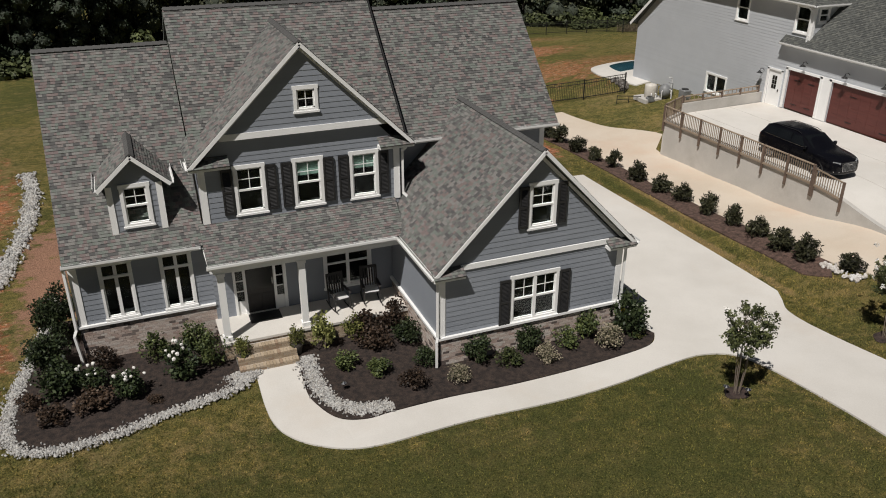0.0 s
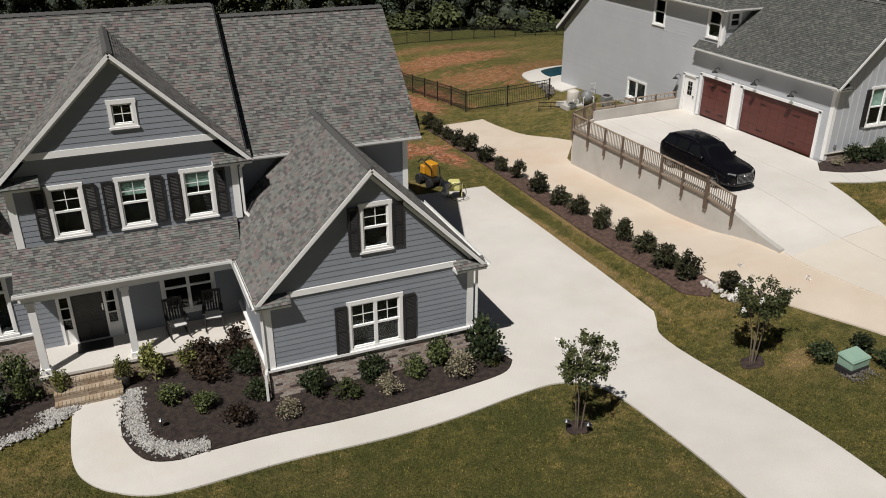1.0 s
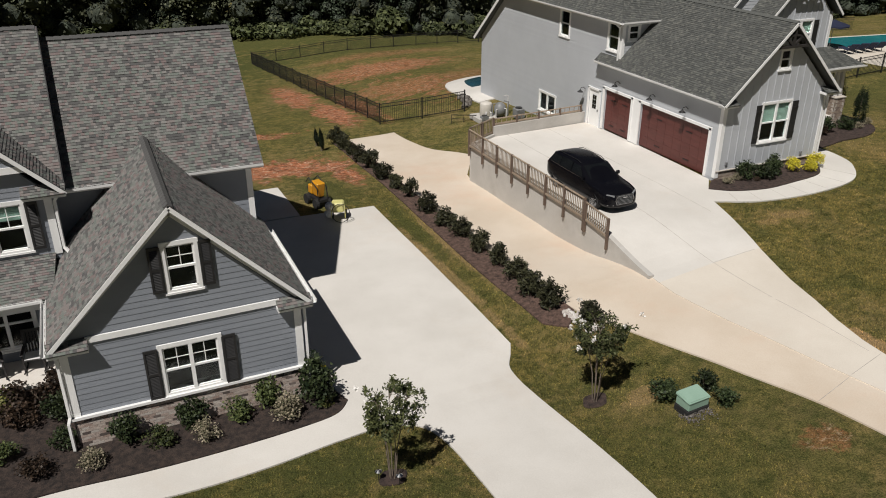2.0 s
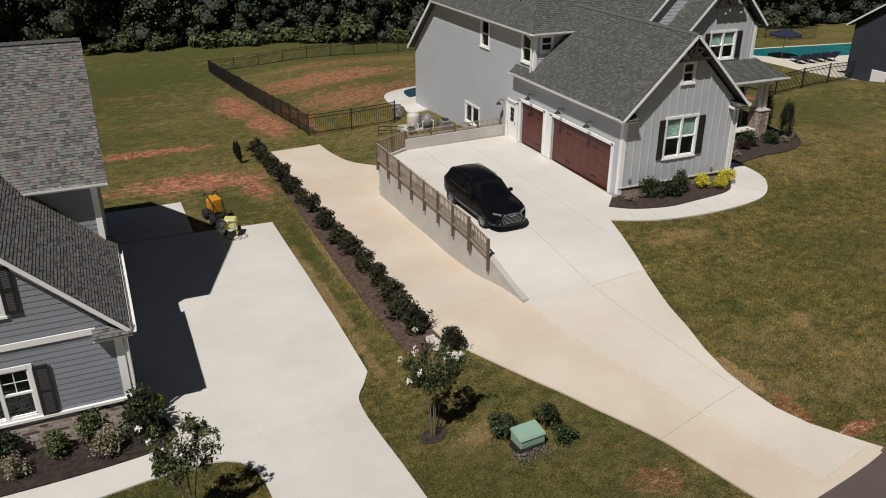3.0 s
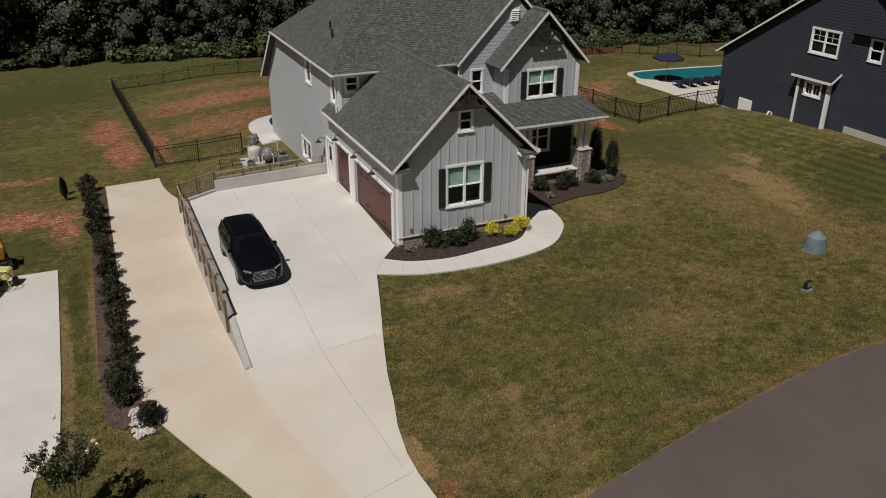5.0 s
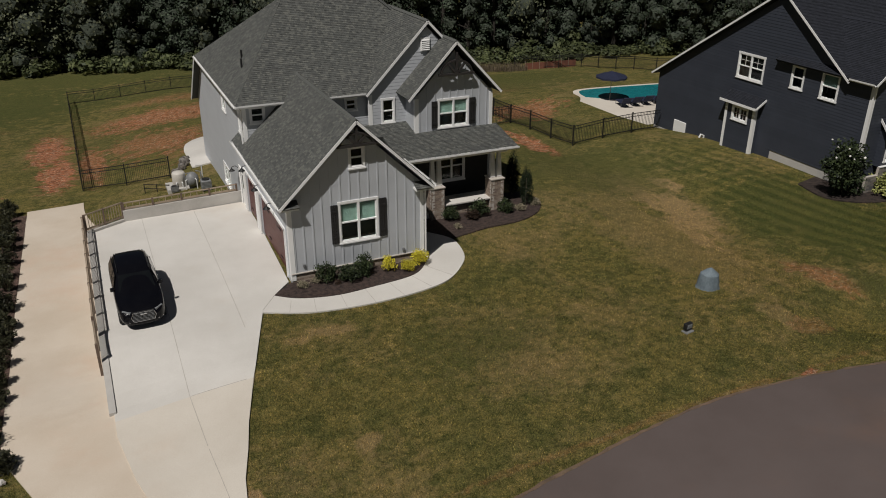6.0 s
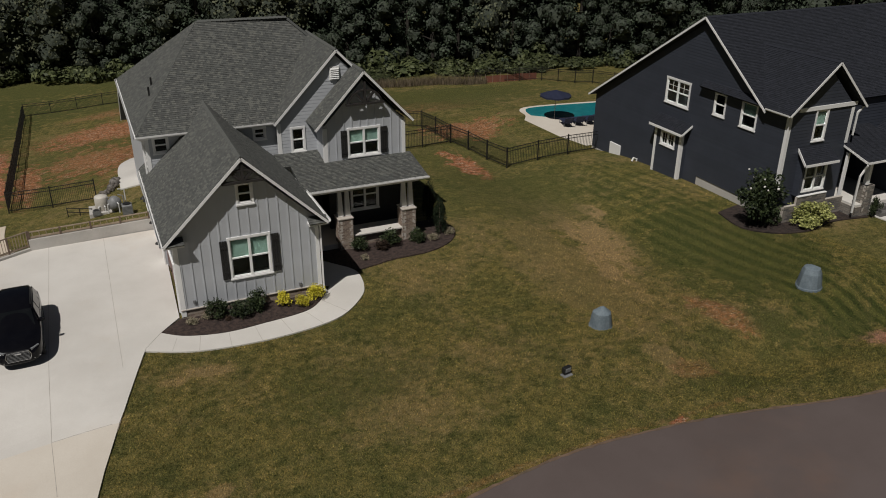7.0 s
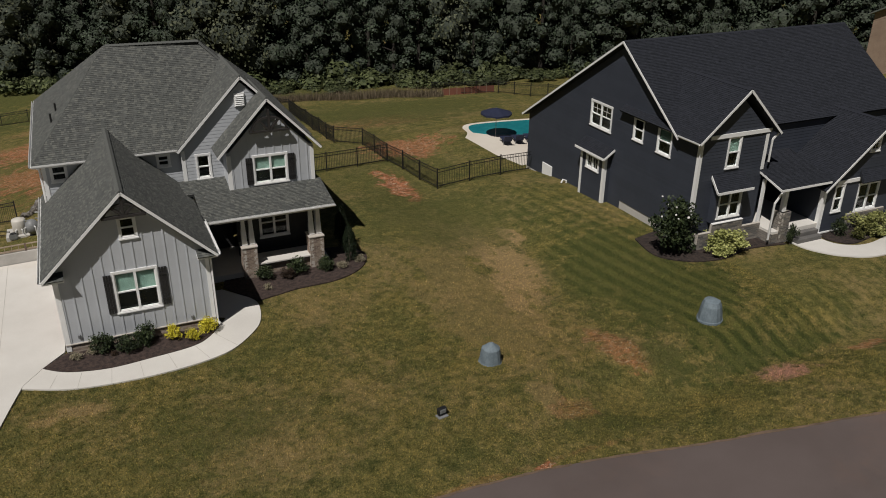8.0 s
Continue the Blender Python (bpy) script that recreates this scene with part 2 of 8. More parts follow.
M_CONCRETE_TAN = surf("tan_stained_concrete", (0.575, 0.485, 0.385), (0.68, 0.60, 0.505), 0.3, 30.0, 0.85, 0.1, dirt=(0.62, 0.43, 0.31), dirt_amount=0.5)
M_CONCRETE_MID = surf("sandy_concrete", (0.585, 0.53, 0.455), (0.69, 0.64, 0.565), 0.3, 30.0, 0.85, 0.1, dirt=(0.60, 0.46, 0.35), dirt_amount=0.45)
M_WALL_CONCRETE = surf("cast_concrete", (0.44, 0.425, 0.40), (0.54, 0.52, 0.49), 0.8, 30.0, 0.9, 0.2, dirt=(0.3, 0.27, 0.23), dirt_amount=0.4)
M_ASPHALT = surf("brownish_asphalt", (0.092, 0.07, 0.064), (0.122, 0.096, 0.09), 0.25, 60.0, 0.9, 0.4, dirt=(0.16, 0.10, 0.075), dirt_amount=0.6)
M_VERGE = surf("washed_soil", (0.085, 0.06, 0.04), (0.19, 0.125, 0.085), 1.6, 22.0, 0.95, 0.5, dirt=(0.085, 0.08, 0.04), dirt_amount=0.8, depth=0.03)
M_MULCH = surf("dark_mulch", (0.008, 0.006, 0.006), (0.066, 0.045, 0.036), 6.0, 26.0, 0.95, 0.9, depth=0.05)
M_MULCH_BROWN = surf("brown_mulch", (0.015, 0.010, 0.009), (0.088, 0.058, 0.048), 6.0, 26.0, 0.95, 0.9, depth=0.05)
M_MULCH_ROSE = surf("rosy_mulch", (0.03, 0.018, 0.014), (0.165, 0.102, 0.08), 6.0, 22.0, 0.95, 0.9, depth=0.05)
M_STONE = palette("river_rock", ((0.56, 0.55, 0.53), (0.40, 0.395, 0.385), (0.66, 0.65, 0.625), (0.27, 0.26, 0.25), (0.49, 0.46, 0.42)), 0.8)
M_WHITE_ROCK = palette("white_rock", ((0.75, 0.72, 0.68), (0.62, 0.57, 0.53), (0.8, 0.78, 0.76)), 0.8)
M_SHINGLE = palette("brown_grey_shingles", ((0.165, 0.166, 0.157), (0.235, 0.208, 0.198), (0.105, 0.104, 0.103), (0.25, 0.242, 0.23), (0.182, 0.203, 0.182), (0.212, 0.168, 0.163), (0.205, 0.215, 0.20), (0.138, 0.134, 0.132)), 0.95, soft=0.1)
M_SHINGLE_GREY = palette("grey_shingles", ((0.105, 0.11, 0.104), (0.13, 0.135, 0.127), (0.09, 0.094, 0.09), (0.165, 0.168, 0.152), (0.115, 0.118, 0.11)), 0.95, soft=0.1)
M_SHINGLE_BLACK = palette("charcoal_shingles", ((0.016, 0.019, 0.028), (0.020, 0.023, 0.034), (0.014, 0.017, 0.025), (0.024, 0.027, 0.038)), 0.95)
M_SIDING = surf("slate_blue_siding", (0.235, 0.255, 0.29), (0.26, 0.28, 0.315), 1.2, 60.0, 0.6, 0.06, pick="object", spread=0.03)
M_SIDING_GREY = surf("light_grey_siding", (0.47, 0.49, 0.52), (0.51, 0.53, 0.56), 0.8, 60.0, 0.6, 0.06, pick="island", spread=0.02)
M_SIDING_NAVY = surf("charcoal_navy_siding", (0.036, 0.042, 0.058), (0.045, 0.052, 0.070), 0.8, 60.0, 0.6, 0.06, pick="island", spread=0.06)
M_TRIM = surf("white_painted_trim", (0.84, 0.84, 0.83), (0.89, 0.89, 0.88), 2.0, 50.0, 0.45, 0.04)
M_GUTTER = surf("white_gutter_metal", (0.72, 0.72, 0.71), (0.79, 0.79, 0.78), 2.0, 50.0, 0.35, 0.02)
# black of the shutters; also colours in the shade on porch walls
M_SHUTTER_AND_SHADE = surf("black_shutter_and_shade", (0.014, 0.014, 0.015), (0.026, 0.025, 0.025), 4.0, 50.0, 0.55, 0.1)
M_DARK_WOOD = surf("dark_stained_timber", (0.022, 0.02, 0.02), (0.04, 0.036, 0.034), 3.0, 40.0, 0.6, 0.15, stretch=(1, 1, 6))
M_GLASS = glass_mat("window_glass", (0.80, 0.88, 0.86))
M_BLIND = surf("pale_green_blind", (0.20, 0.30, 0.26), (0.26, 0.36, 0.31), 2.0, 30.0, 0.7, 0.05)
# near-black colour standing in for the darkness of unlit rooms
M_UNLIT_ROOM = surf("unlit_room_black", (0.012, 0.012, 0.013), (0.02, 0.02, 0.021), 2.0, 20.0, 0.9, 0.0)
M_BRICK = palette("mixed_red_brick", ((0.56, 0.45, 0.39), (0.63, 0.54, 0.48), (0.53, 0.43, 0.38), (0.67, 0.61, 0.555), (0.14, 0.11, 0.10), (0.59, 0.49, 0.43), (0.65, 0.57, 0.52), (0.46, 0.345, 0.295)), 0.9)
M_MORTAR = surf("sandy_mortar", (0.46, 0.42, 0.37), (0.53, 0.49, 0.44), 4.0, 60.0, 0.95, 0.3)
M_STEP_BRICK = palette("tan_step_brick", ((0.46, 0.36, 0.25), (0.54, 0.43, 0.31), (0.40, 0.29, 0.20), (0.5, 0.41, 0.31)), 0.9)
M_STACK_STONE = palette("stacked_stone", ((0.20, 0.19, 0.175), (0.28, 0.255, 0.225), (0.15, 0.145, 0.14), (0.33, 0.30, 0.265), (0.24, 0.21, 0.18)), 0.9)
M_TAN_BRICK = palette("tan_grey_brick", ((0.34, 0.262, 0.205), (0.40, 0.32, 0.255), (0.27, 0.205, 0.168), (0.44, 0.37, 0.31)), 0.9)
M_GARAGE = surf("mahogany_garage_door", (0.085, 0.022, 0.018), (0.125, 0.035, 0.028), 1.0, 22.0, 0.5, 0.1, stretch=(1, 1, 8))
M_IRON = surf("black_powder_coat", (0.010, 0.010, 0.011), (0.02, 0.02, 0.021), 5.0, 60.0, 0.5, 0.05)
M_RAIL = surf("weathered_deck_timber", (0.24, 0.185, 0.135), (0.36, 0.285, 0.215), 2.0, 40.0, 0.85, 0.25, stretch=(1, 1, 1), pick="object", spread=0.15)
M_DARK_POST = surf("dark_deck_post", (0.10, 0.07, 0.055), (0.17, 0.12, 0.09), 2.0, 40.0, 0.85, 0.25)
M_BARK_DARK = surf("dark_woodland_bark", (0.02, 0.017, 0.014), (0.05, 0.042, 0.034), 4.0, 30.0, 0.95, 0.5)
M_BARK = surf("grey_brown_bark", (0.13, 0.10, 0.078), (0.24, 0.195, 0.155), 6.0, 40.0, 0.95, 0.6)
M_LEAF = leaf_mat("dark_shrub_leaves", (0.010, 0.018, 0.008), (0.060, 0.080, 0.032))
M_LEAF_HEDGE = leaf_mat("dark_hedge_leaves", (0.012, 0.014, 0.008), (0.068, 0.068, 0.034))
M_LEAF_CONIFER = leaf_mat("dark_conifer_foliage", (0.005, 0.010, 0.005), (0.024, 0.036, 0.015))
M_LEAF_MYRTLE = leaf_mat("myrtle_leaves", (0.020, 0.032, 0.012), (0.11, 0.13, 0.045))
M_LEAF_TREE = leaf_mat("young_tree_leaves", (0.022, 0.032, 0.012), (0.145, 0.16, 0.064))
M_GRAVEL = palette("brown_grey_gravel", ((0.16, 0.14, 0.12), (0.23, 0.21, 0.19), (0.12, 0.105, 0.095), (0.28, 0.26, 0.24)), 0.9)
M_LEAF_PURPLE = leaf_mat("burgundy_leaves", (0.018, 0.012, 0.009), (0.085, 0.055, 0.036))
M_LEAF_VAR = leaf_mat("cream_and_pink_leaves", (0.06, 0.065, 0.03), (0.40, 0.34, 0.25))
M_LEAF_YELLOW = leaf_mat("golden_leaves", (0.30, 0.26, 0.02), (0.70, 0.62, 0.06))
M_LEAF_OLIVE = leaf_mat("olive_leaves", (0.045, 0.055, 0.015), (0.20, 0.20, 0.06))
M_LEAF_LIME = leaf_mat("lime_leaves", (0.16, 0.18, 0.05), (0.48, 0.48, 0.18))
M_LEAF_FOREST = leaf_mat("woodland_leaves", (0.022, 0.032, 0.021), (0.064, 0.084, 0.052), 0.6)
M_LEAF_INNER = surf("inner_leaves", (0.03, 0.038, 0.028), (0.066, 0.079, 0.055), 1.4, 5.0, 0.9, 0.9, depth=0.2)
M_LEAF_PALE = leaf_mat("pale_woodland_leaves", (0.042, 0.050, 0.028), (0.115, 0.122, 0.072), 0.6)
M_LEAF_SCRUB = leaf_mat("scrub_leaves", (0.030, 0.040, 0.016), (0.105, 0.120, 0.050), 0.6)
M_PETAL = surf("white_petals", (0.72, 0.70, 0.66), (0.82, 0.80, 0.78), 8.0, 40.0, 0.6, 0.0)
M_TERRACOTTA = surf("dark_glazed_pot", (0.05, 0.045, 0.04), (0.09, 0.08, 0.07), 4.0, 30.0, 0.4, 0.1)
M_CAR = surf("black_car_paint", (0.004, 0.004, 0.006), (0.006, 0.006, 0.008), 2.0, 80.0, 0.16, 0.0)
M_CAR.node_tree.nodes["Principled BSDF"].inputs["Specular IOR Level"].default_value = 0.2
M_CAR_GLASS = surf("tinted_car_glass", (0.006, 0.007, 0.008), (0.01, 0.011, 0.012), 2.0, 80.0, 0.06, 0.0)
M_CHROME = surf("satin_chrome", (0.55, 0.55, 0.56), (0.62, 0.62, 0.63), 4.0, 60.0, 0.22, 0.02, metal=1.0)
M_RUBBER = surf("tyre_rubber", (0.012, 0.012, 0.012), (0.02, 0.02, 0.02), 4.0, 60.0, 0.85, 0.1)
M_LAMP = surf("clear_headlamp", (0.16, 0.17, 0.18), (0.30, 0.31, 0.32), 6.0, 60.0, 0.15, 0.0)
M_TRANSFORMER = surf("pale_green_cabinet_paint", (0.25, 0.38, 0.30), (0.30, 0.44, 0.355), 1.5, 40.0, 0.5, 0.05)
M_PLASTIC_ROCK = surf("blue_grey_plastic_rock", (0.12, 0.155, 0.18), (0.20, 0.245, 0.275), 2.5, 20.0, 0.75, 0.5, depth=0.03)
M_YELLOW = surf("yellow_machine_paint", (0.56, 0.24, 0.012), (0.66, 0.31, 0.018), 3.0, 30.0, 0.45, 0.1, dirt=(0.25, 0.12, 0.03), dirt_amount=0.5)
M_PALE_YELLOW = surf("pale_yellow_plastic", (0.62, 0.58, 0.20), (0.70, 0.66, 0.30), 3.0, 30.0, 0.5, 0.05)
M_WHITE_PLASTIC = surf("white_equipment_metal", (0.60, 0.60, 0.59), (0.70, 0.70, 0.69), 3.0, 30.0, 0.5, 0.05)
M_PALE_TANK = surf("pale_beige_tank", (0.50, 0.47, 0.42), (0.62, 0.59, 0.54), 2.0, 30.0, 0.5, 0.05)
M_GREY_METAL = surf("grey_equipment_metal", (0.16, 0.165, 0.17), (0.24, 0.245, 0.25), 3.0, 30.0, 0.5, 0.1)
M_WATER = surf("pool_water", (0.010, 0.16, 0.19), (0.022, 0.23, 0.25), 0.4, 3.0, 0.06, 0.12, depth=0.05)
M_WATER_DEEP = surf("deep_pool_water", (0.012, 0.05, 0.075), (0.02, 0.075, 0.10), 0.4, 3.0, 0.06, 0.12, depth=0.05)
M_SOIL_CLOTH = surf("orange_red_silt_cloth", (0.15, 0.055, 0.036), (0.21, 0.08, 0.05), 2.0, 30.0, 0.9, 0.1)
M_TAN_SIDING = surf("tan_brick_face", (0.26, 0.185, 0.135), (0.34, 0.25, 0.185), 1.0, 30.0, 0.85, 0.2)
M_NAVY_CLOTH = surf("navy_canvas", (0.010, 0.014, 0.038), (0.016, 0.022, 0.055), 3.0, 60.0, 0.85, 0.1)


# ---------------------------------------------------------------- mesh helpers
def thing(name, at, label="", category="", group="", turn=0.0):
    ob = new(name)
    ob.empty_display_size = 0.3
    ob.matrix_basis = pose(*at, 0, 0, turn)
    return tagged(ob, label, category, group)


def finish(name, data, material, parent=None, label="", kind=""):
    ob = new(name, data)
    if material is not None:
        data.materials.append(material)
    if parent is not None:
        ob.parent = parent
    return tagged(ob, label, "", "", kind)


def part(name, bm, material, parent, label="", kind="", shift=None, smooth=False):
    """Links a bmesh as one mesh under a thing or a part; shift: the base that its coordinates are counted from."""
    if shift is not None:
        bmesh.ops.translate(bm, verts=bm.verts, vec=-Vector(shift))
    data = bpy.data.meshes.new(name)
    bm.to_mesh(data)
    bm.free()
    if smooth:
        data.shade_smooth()
    return finish(name, data, material, parent, label, kind)


def raw(name, verts, faces, material, parent=None, label="", kind="", shift=None):
    if shift is not None:
        verts = [(x - shift[0], y - shift[1], z - shift[2]) for x, y, z in verts]
    data = bpy.data.meshes.new(name)
    data.from_pydata(verts, [], faces)
    data.update()
    return finish(name, data, material, parent, label, kind)


def box(bm, x0, x1, y0, y1, z0, z1, bevel=0.0):
    made = bmesh.ops.create_cube(bm, size=1.0)["verts"]
    for v in made:
        v.co = Vector(((x0 + x1) / 2 + v.co.x * (x1 - x0), (y0 + y1) / 2 + v.co.y * (y1 - y0), (z0 + z1) / 2 + v.co.z * (z1 - z0)))
    if bevel:
        edges = {e for v in made for e in v.link_edges}
        bmesh.ops.bevel(bm, geom=list(edges), offset=bevel, segments=1, affect="EDGES")
    return made


def beam(bm, a, b, wide, high, up=(0, 0, 1)):
    """A bar of the given section from a to b."""
    a, b = Vector(a), Vector(b)
    along = (b - a).normalized()
    if along.cross(Vector(up)).length < 1e-3:
        up = (1, 0, 0)
    side = along.cross(Vector(up)).normalized()
    top = side.cross(along).normalized()
    vs = []
    for p in (a, b):
        for s, t in ((-1, -1), (1, -1), (1, 1), (-1, 1)):
            vs.append(bm.verts.new(p + side * (s * wide / 2) + top * (t * high / 2)))
    for f in ((3, 2, 1, 0), (4, 5, 6, 7), (0, 1, 5, 4), (1, 2, 6, 5), (2, 3, 7, 6), (3, 0, 4, 7)):
        bm.faces.new([vs[i] for i in f])


def tube(bm, points, radii, sides=8):
    """A tapered tube along points."""
    rings = []
    for i, p in enumerate(points):
        p = Vector(p)
        d = Vector(points[min(i + 1, len(points) - 1)]) - Vector(points[max(i - 1, 0)])
        d = d.normalized() if d.length > 1e-6 else Vector((0, 0, 1))
        a = d.cross(Vector((0.31, 0.95, 0.02))).normalized()
        b = d.cross(a)
        r = radii[i] if isinstance(radii, (list, tuple)) else radii
        rings.append([bm.verts.new(p + (a * math.cos(t) + b * math.sin(t)) * r) for t in (2 * math.pi * k / sides for k in range(sides))])
    for lo, hi in zip(rings, rings[1:]):
        for k in range(sides):
            bm.faces.new((lo[k], lo[(k + 1) % sides], hi[(k + 1) % sides], hi[k]))
    bm.faces.new(rings[0][::-1])
    bm.faces.new(rings[-1])


def lathe(bm, profile, sides=16, at=(0, 0, 0)):
    rings = [[bm.verts.new((at[0] + r * math.cos(2 * math.pi * k / sides), at[1] + r * math.sin(2 * math.pi * k / sides), at[2] + z)) for k in range(sides)] for r, z in profile]
    for lo, hi in zip(rings, rings[1:]):
        for k in range(sides):
            bm.faces.new((lo[k], lo[(k + 1) % sides], hi[(k + 1) % sides], hi[k]))
    bm.faces.new(rings[0][::-1])
    bm.faces.new(rings[-1])


# ---------------------------------------------------------------- ground
def ease(a, b, v):
    u = min(1.0, max(0.0, (v - a) / (b - a)))
    return u * u * (3 - 2 * u)


def profile(y, knots):
    if y <= knots[0][0]:
        return knots[0][1]
    for (a, p), (b, q) in zip(knots, knots[1:]):
        if y <= b:
            return p + (q - p) * ease(a, b, y)
    return knots[-1][1]


WEST_LOT = ((4, 0.1), (9, -0.1), (17.3, -0.86), (24, -0.94), (31, -1.03), (40, -1.32), (44, -1.52), (47, -1.75), (50, -2.06), (53, -2.37), (56.5, -2.73), (60, -3.1), (66, -3.68), (72, -4.25), (78, -4.83), (84, -5.4), (100, -6.0))
LOW_DRIVE = ((4, 0.3), (10, 0.05), (13, -0.1), (18.9, -0.27), (26, -0.82), (30, -1.0), (34, -1.16), (40, -1.36), (44, -1.53), (47, -1.75), (50, -2.06), (53, -2.37), (56.5, -2.73), (60, -3.1), (66, -3.68), (72, -4.25), (78, -4.83), (84, -5.4), (100, -6.0))
EAST_LOT = ((4, 0.85), (13, 0.8), (20, 0.76), (24.5, 0.8), (33, 0.72), (42, -0.1), (46, -0.36), (50, -0.65), (55, -1.28), (60, -1.9), (66, -2.58), (72, -3.25), (78, -3.93), (84, -4.6), (100, -5.4))


def ground(x, y):
    """The height of the land: a low west lot, a drive that sinks along the retaining wall, a higher east lot with a swale and a roadside ditch."""
    west, low, east = profile(y, WEST_LOT), profile(y, LOW_DRIVE), profile(y, EAST_LOT)
    near = west + (low - west) * ease(19.3, 22.4, x)
    back = 33.0 + min(1.3, max(0.0, (x - 25.3) * 0.56))
    sharp = ease(18.4, 22.6, y) * (1 - ease(back, back + 0.25, y))
    soft = ease(21, 31, x) if y < 25 else ease(24, 36, x)
    z = near + (east - near) * (sharp * ease(25.32, 25.44, x) + (1 - sharp) * soft)
    z -= (0.38 * (1 - ease(15, 21.5, y)) + 0.22 * (1 - ease(10, 15, y))) * soft * (1 - ease(29, 36, x))
    z -= 0.6 * math.exp(-(((x - 54) / 3.2) ** 2)) * ease(10, 24, y) * (1 - ease(34, 44, y))
    z -= 0.9 * math.exp(-(((y - 12.2 - 0.05 * (x - 52)) / 1.6) ** 2)) * ease(48.5, 53, x)
    z += 0.47 * ease(33, 44, x) * (1 - ease(13, 20, y))
    z += max(0.0, 0.19 - z) * ease(57.5, 61, x) * ease(37.5, 39.5, y) * (1 - ease(48.5, 53, y))
    z += 0.42 * ease(56, 61, x) * ease(13, 18, y) * (1 - ease(27, 38, y))
    return z


def lines(near0, near1, step, far0, far1):
    out = [near0 + step * i for i in range(int(round((near1 - near0) / step)) + 1)]
    d, v = step, near0
    while v > far0:
        d *= 1.35
        v -= d
        out.append(v)
    d, v = step, near1
    while v < far1:
        d *= 1.35
        v += d
        out.append(v)
    return sorted(out)


GX = lines(-12, 78, 0.75, -700, 800)
GX = sorted([x for x in GX if not 24.8 < x < 25.7] + [24.86, 25.31, 25.45, 25.7])
GY = lines(3, 60, 0.75, -500, 900)
gv = [(x, y, ground(x, y)) for y in GY for x in GX]
gf = [(j * len(GX) + i, j * len(GX) + i + 1, (j + 1) * len(GX) + i + 1, (j + 1) * len(GX) + i) for j in range(len(GY) - 1) for i in range(len(GX) - 1)]
lawn = raw("ground", gv, gf, M_LAWN)
lawn.data.shade_smooth()
for v in lawn.data.vertices:
    if 24.5 < v.co.x < 27.2 and 16.9 < v.co.y < 21.2 or 22.9 < v.co.x < 25.32 and 20.5 < v.co.y < 41.0 or 25.4 < v.co.x < 32.3 and 22.8 < v.co.y < 32.2:
        v.co.z -= 0.12
tagged(lawn, "patchy green and brown lawn with bare red clay", "ground", kind="structure")


def curve(points, closed=False, steps=6):
    """A smooth line through points."""
    out, n = [], len(points)
    for i in range(n if closed else n - 1):
        p = [Vector((*points[k % n if closed else min(max(k, 0), n - 1)], 0)) for k in (i - 1, i, i + 1, i + 2)]
        for s in range(steps):
            t = s / steps
            q = 0.5 * (2 * p[1] + (p[2] - p[0]) * t + (2 * p[0] - 5 * p[1] + 4 * p[2] - p[3]) * t * t + (3 * p[1] - p[0] - 3 * p[2] + p[3]) * t ** 3)
            out.append((q.x, q.y))
    if not closed:
        out.append(tuple(points[-1]))
    return out


LAID = []


def sheet(name, outline, rise, material, label, category, kind="structure", skirt=0.25, wave=0.0, height=None, parent=None):
    """A flat piece of paving, bed or road laid on the land, with a solid edge."""
    LAID.append(outline)
    bm = bmesh.new()
    face = bm.faces.new([bm.verts.new((x, y, 0)) for x, y in outline])
    if face.normal.z < 0 or sum(a[0] * b[1] - b[0] * a[1] for a, b in zip(outline, outline[1:] + outline[:1])) < 0:
        bmesh.ops.reverse_faces(bm, faces=[face])
    bm.normal_update()
    bmesh.ops.triangulate(bm, faces=bm.faces[:], ngon_method="EAR_CLIP")
    xs, ys = [p[0] for p in outline], [p[1] for p in outline]
    for values, low, high, n in ((GX, min(xs), max(xs), (1, 0, 0)), (GY, min(ys), max(ys), (0, 1, 0))):
        for v in values:
            if low < v < high:
                bmesh.ops.bisect_plane(bm, geom=bm.verts[:] + bm.edges[:] + bm.faces[:], plane_co=Vector(n) * v, plane_no=n)
    for v in bm.verts:
        z = (height or ground)(v.co.x, v.co.y) + rise
        v.co.z = z + (wave * noise.noise(Vector((v.co.x * 1.7, v.co.y * 1.7, 0.3))) if wave else 0)
    rim = [e for e in bm.edges if e.is_boundary]
    made = bmesh.ops.extrude_edge_only(bm, edges=rim)["geom"]
    for v in made:
        if isinstance(v, bmesh.types.BMVert):
            v.co.z -= skirt
    bmesh.ops.recalc_face_normals(bm, faces=bm.faces[:])
    ob = part(name, bm, material, parent)
    return tagged(ob, label, category, kind=kind)


# ---------------------------------------------------------------- paving, road and beds
WALK_OUT = curve([(1.2, 20.4), (1.13, 18.2), (1.25, 17.16), (1.57, 16.49), (2.05, 15.95), (2.82, 15.44), (3.69, 15.26), (4.98, 15.3), (6.49, 15.33), (9.07, 15.2), (11.04, 15.32), (12.84, 15.6), (14.2, 15.68), (15.1, 15.2), (15.4, 14.1), (15.42, 12.25), (15.41, 10.1), (15.4, 6.0)])
DRIVE_RIGHT = [(18.85, 6.0), (18.8, 10.4), (18.78, 13.3), (18.72, 15.9)] + curve([(18.72, 15.9), (18.8, 16.9), (19.2, 17.6), (19.5, 18.15)]) + [(19.57, 21.8), (19.57, 26.3), (19.55, 31.6)]
WALK_IN = curve([(13.66, 17.35), (13.1, 16.83), (11.69, 16.61), (9.82, 16.5), (7.93, 16.5), (6.18, 16.62), (4.46, 16.6), (3.61, 16.55), (2.91, 16.88), (2.49, 17.75), (2.38, 18.6), (2.55, 20.4)])
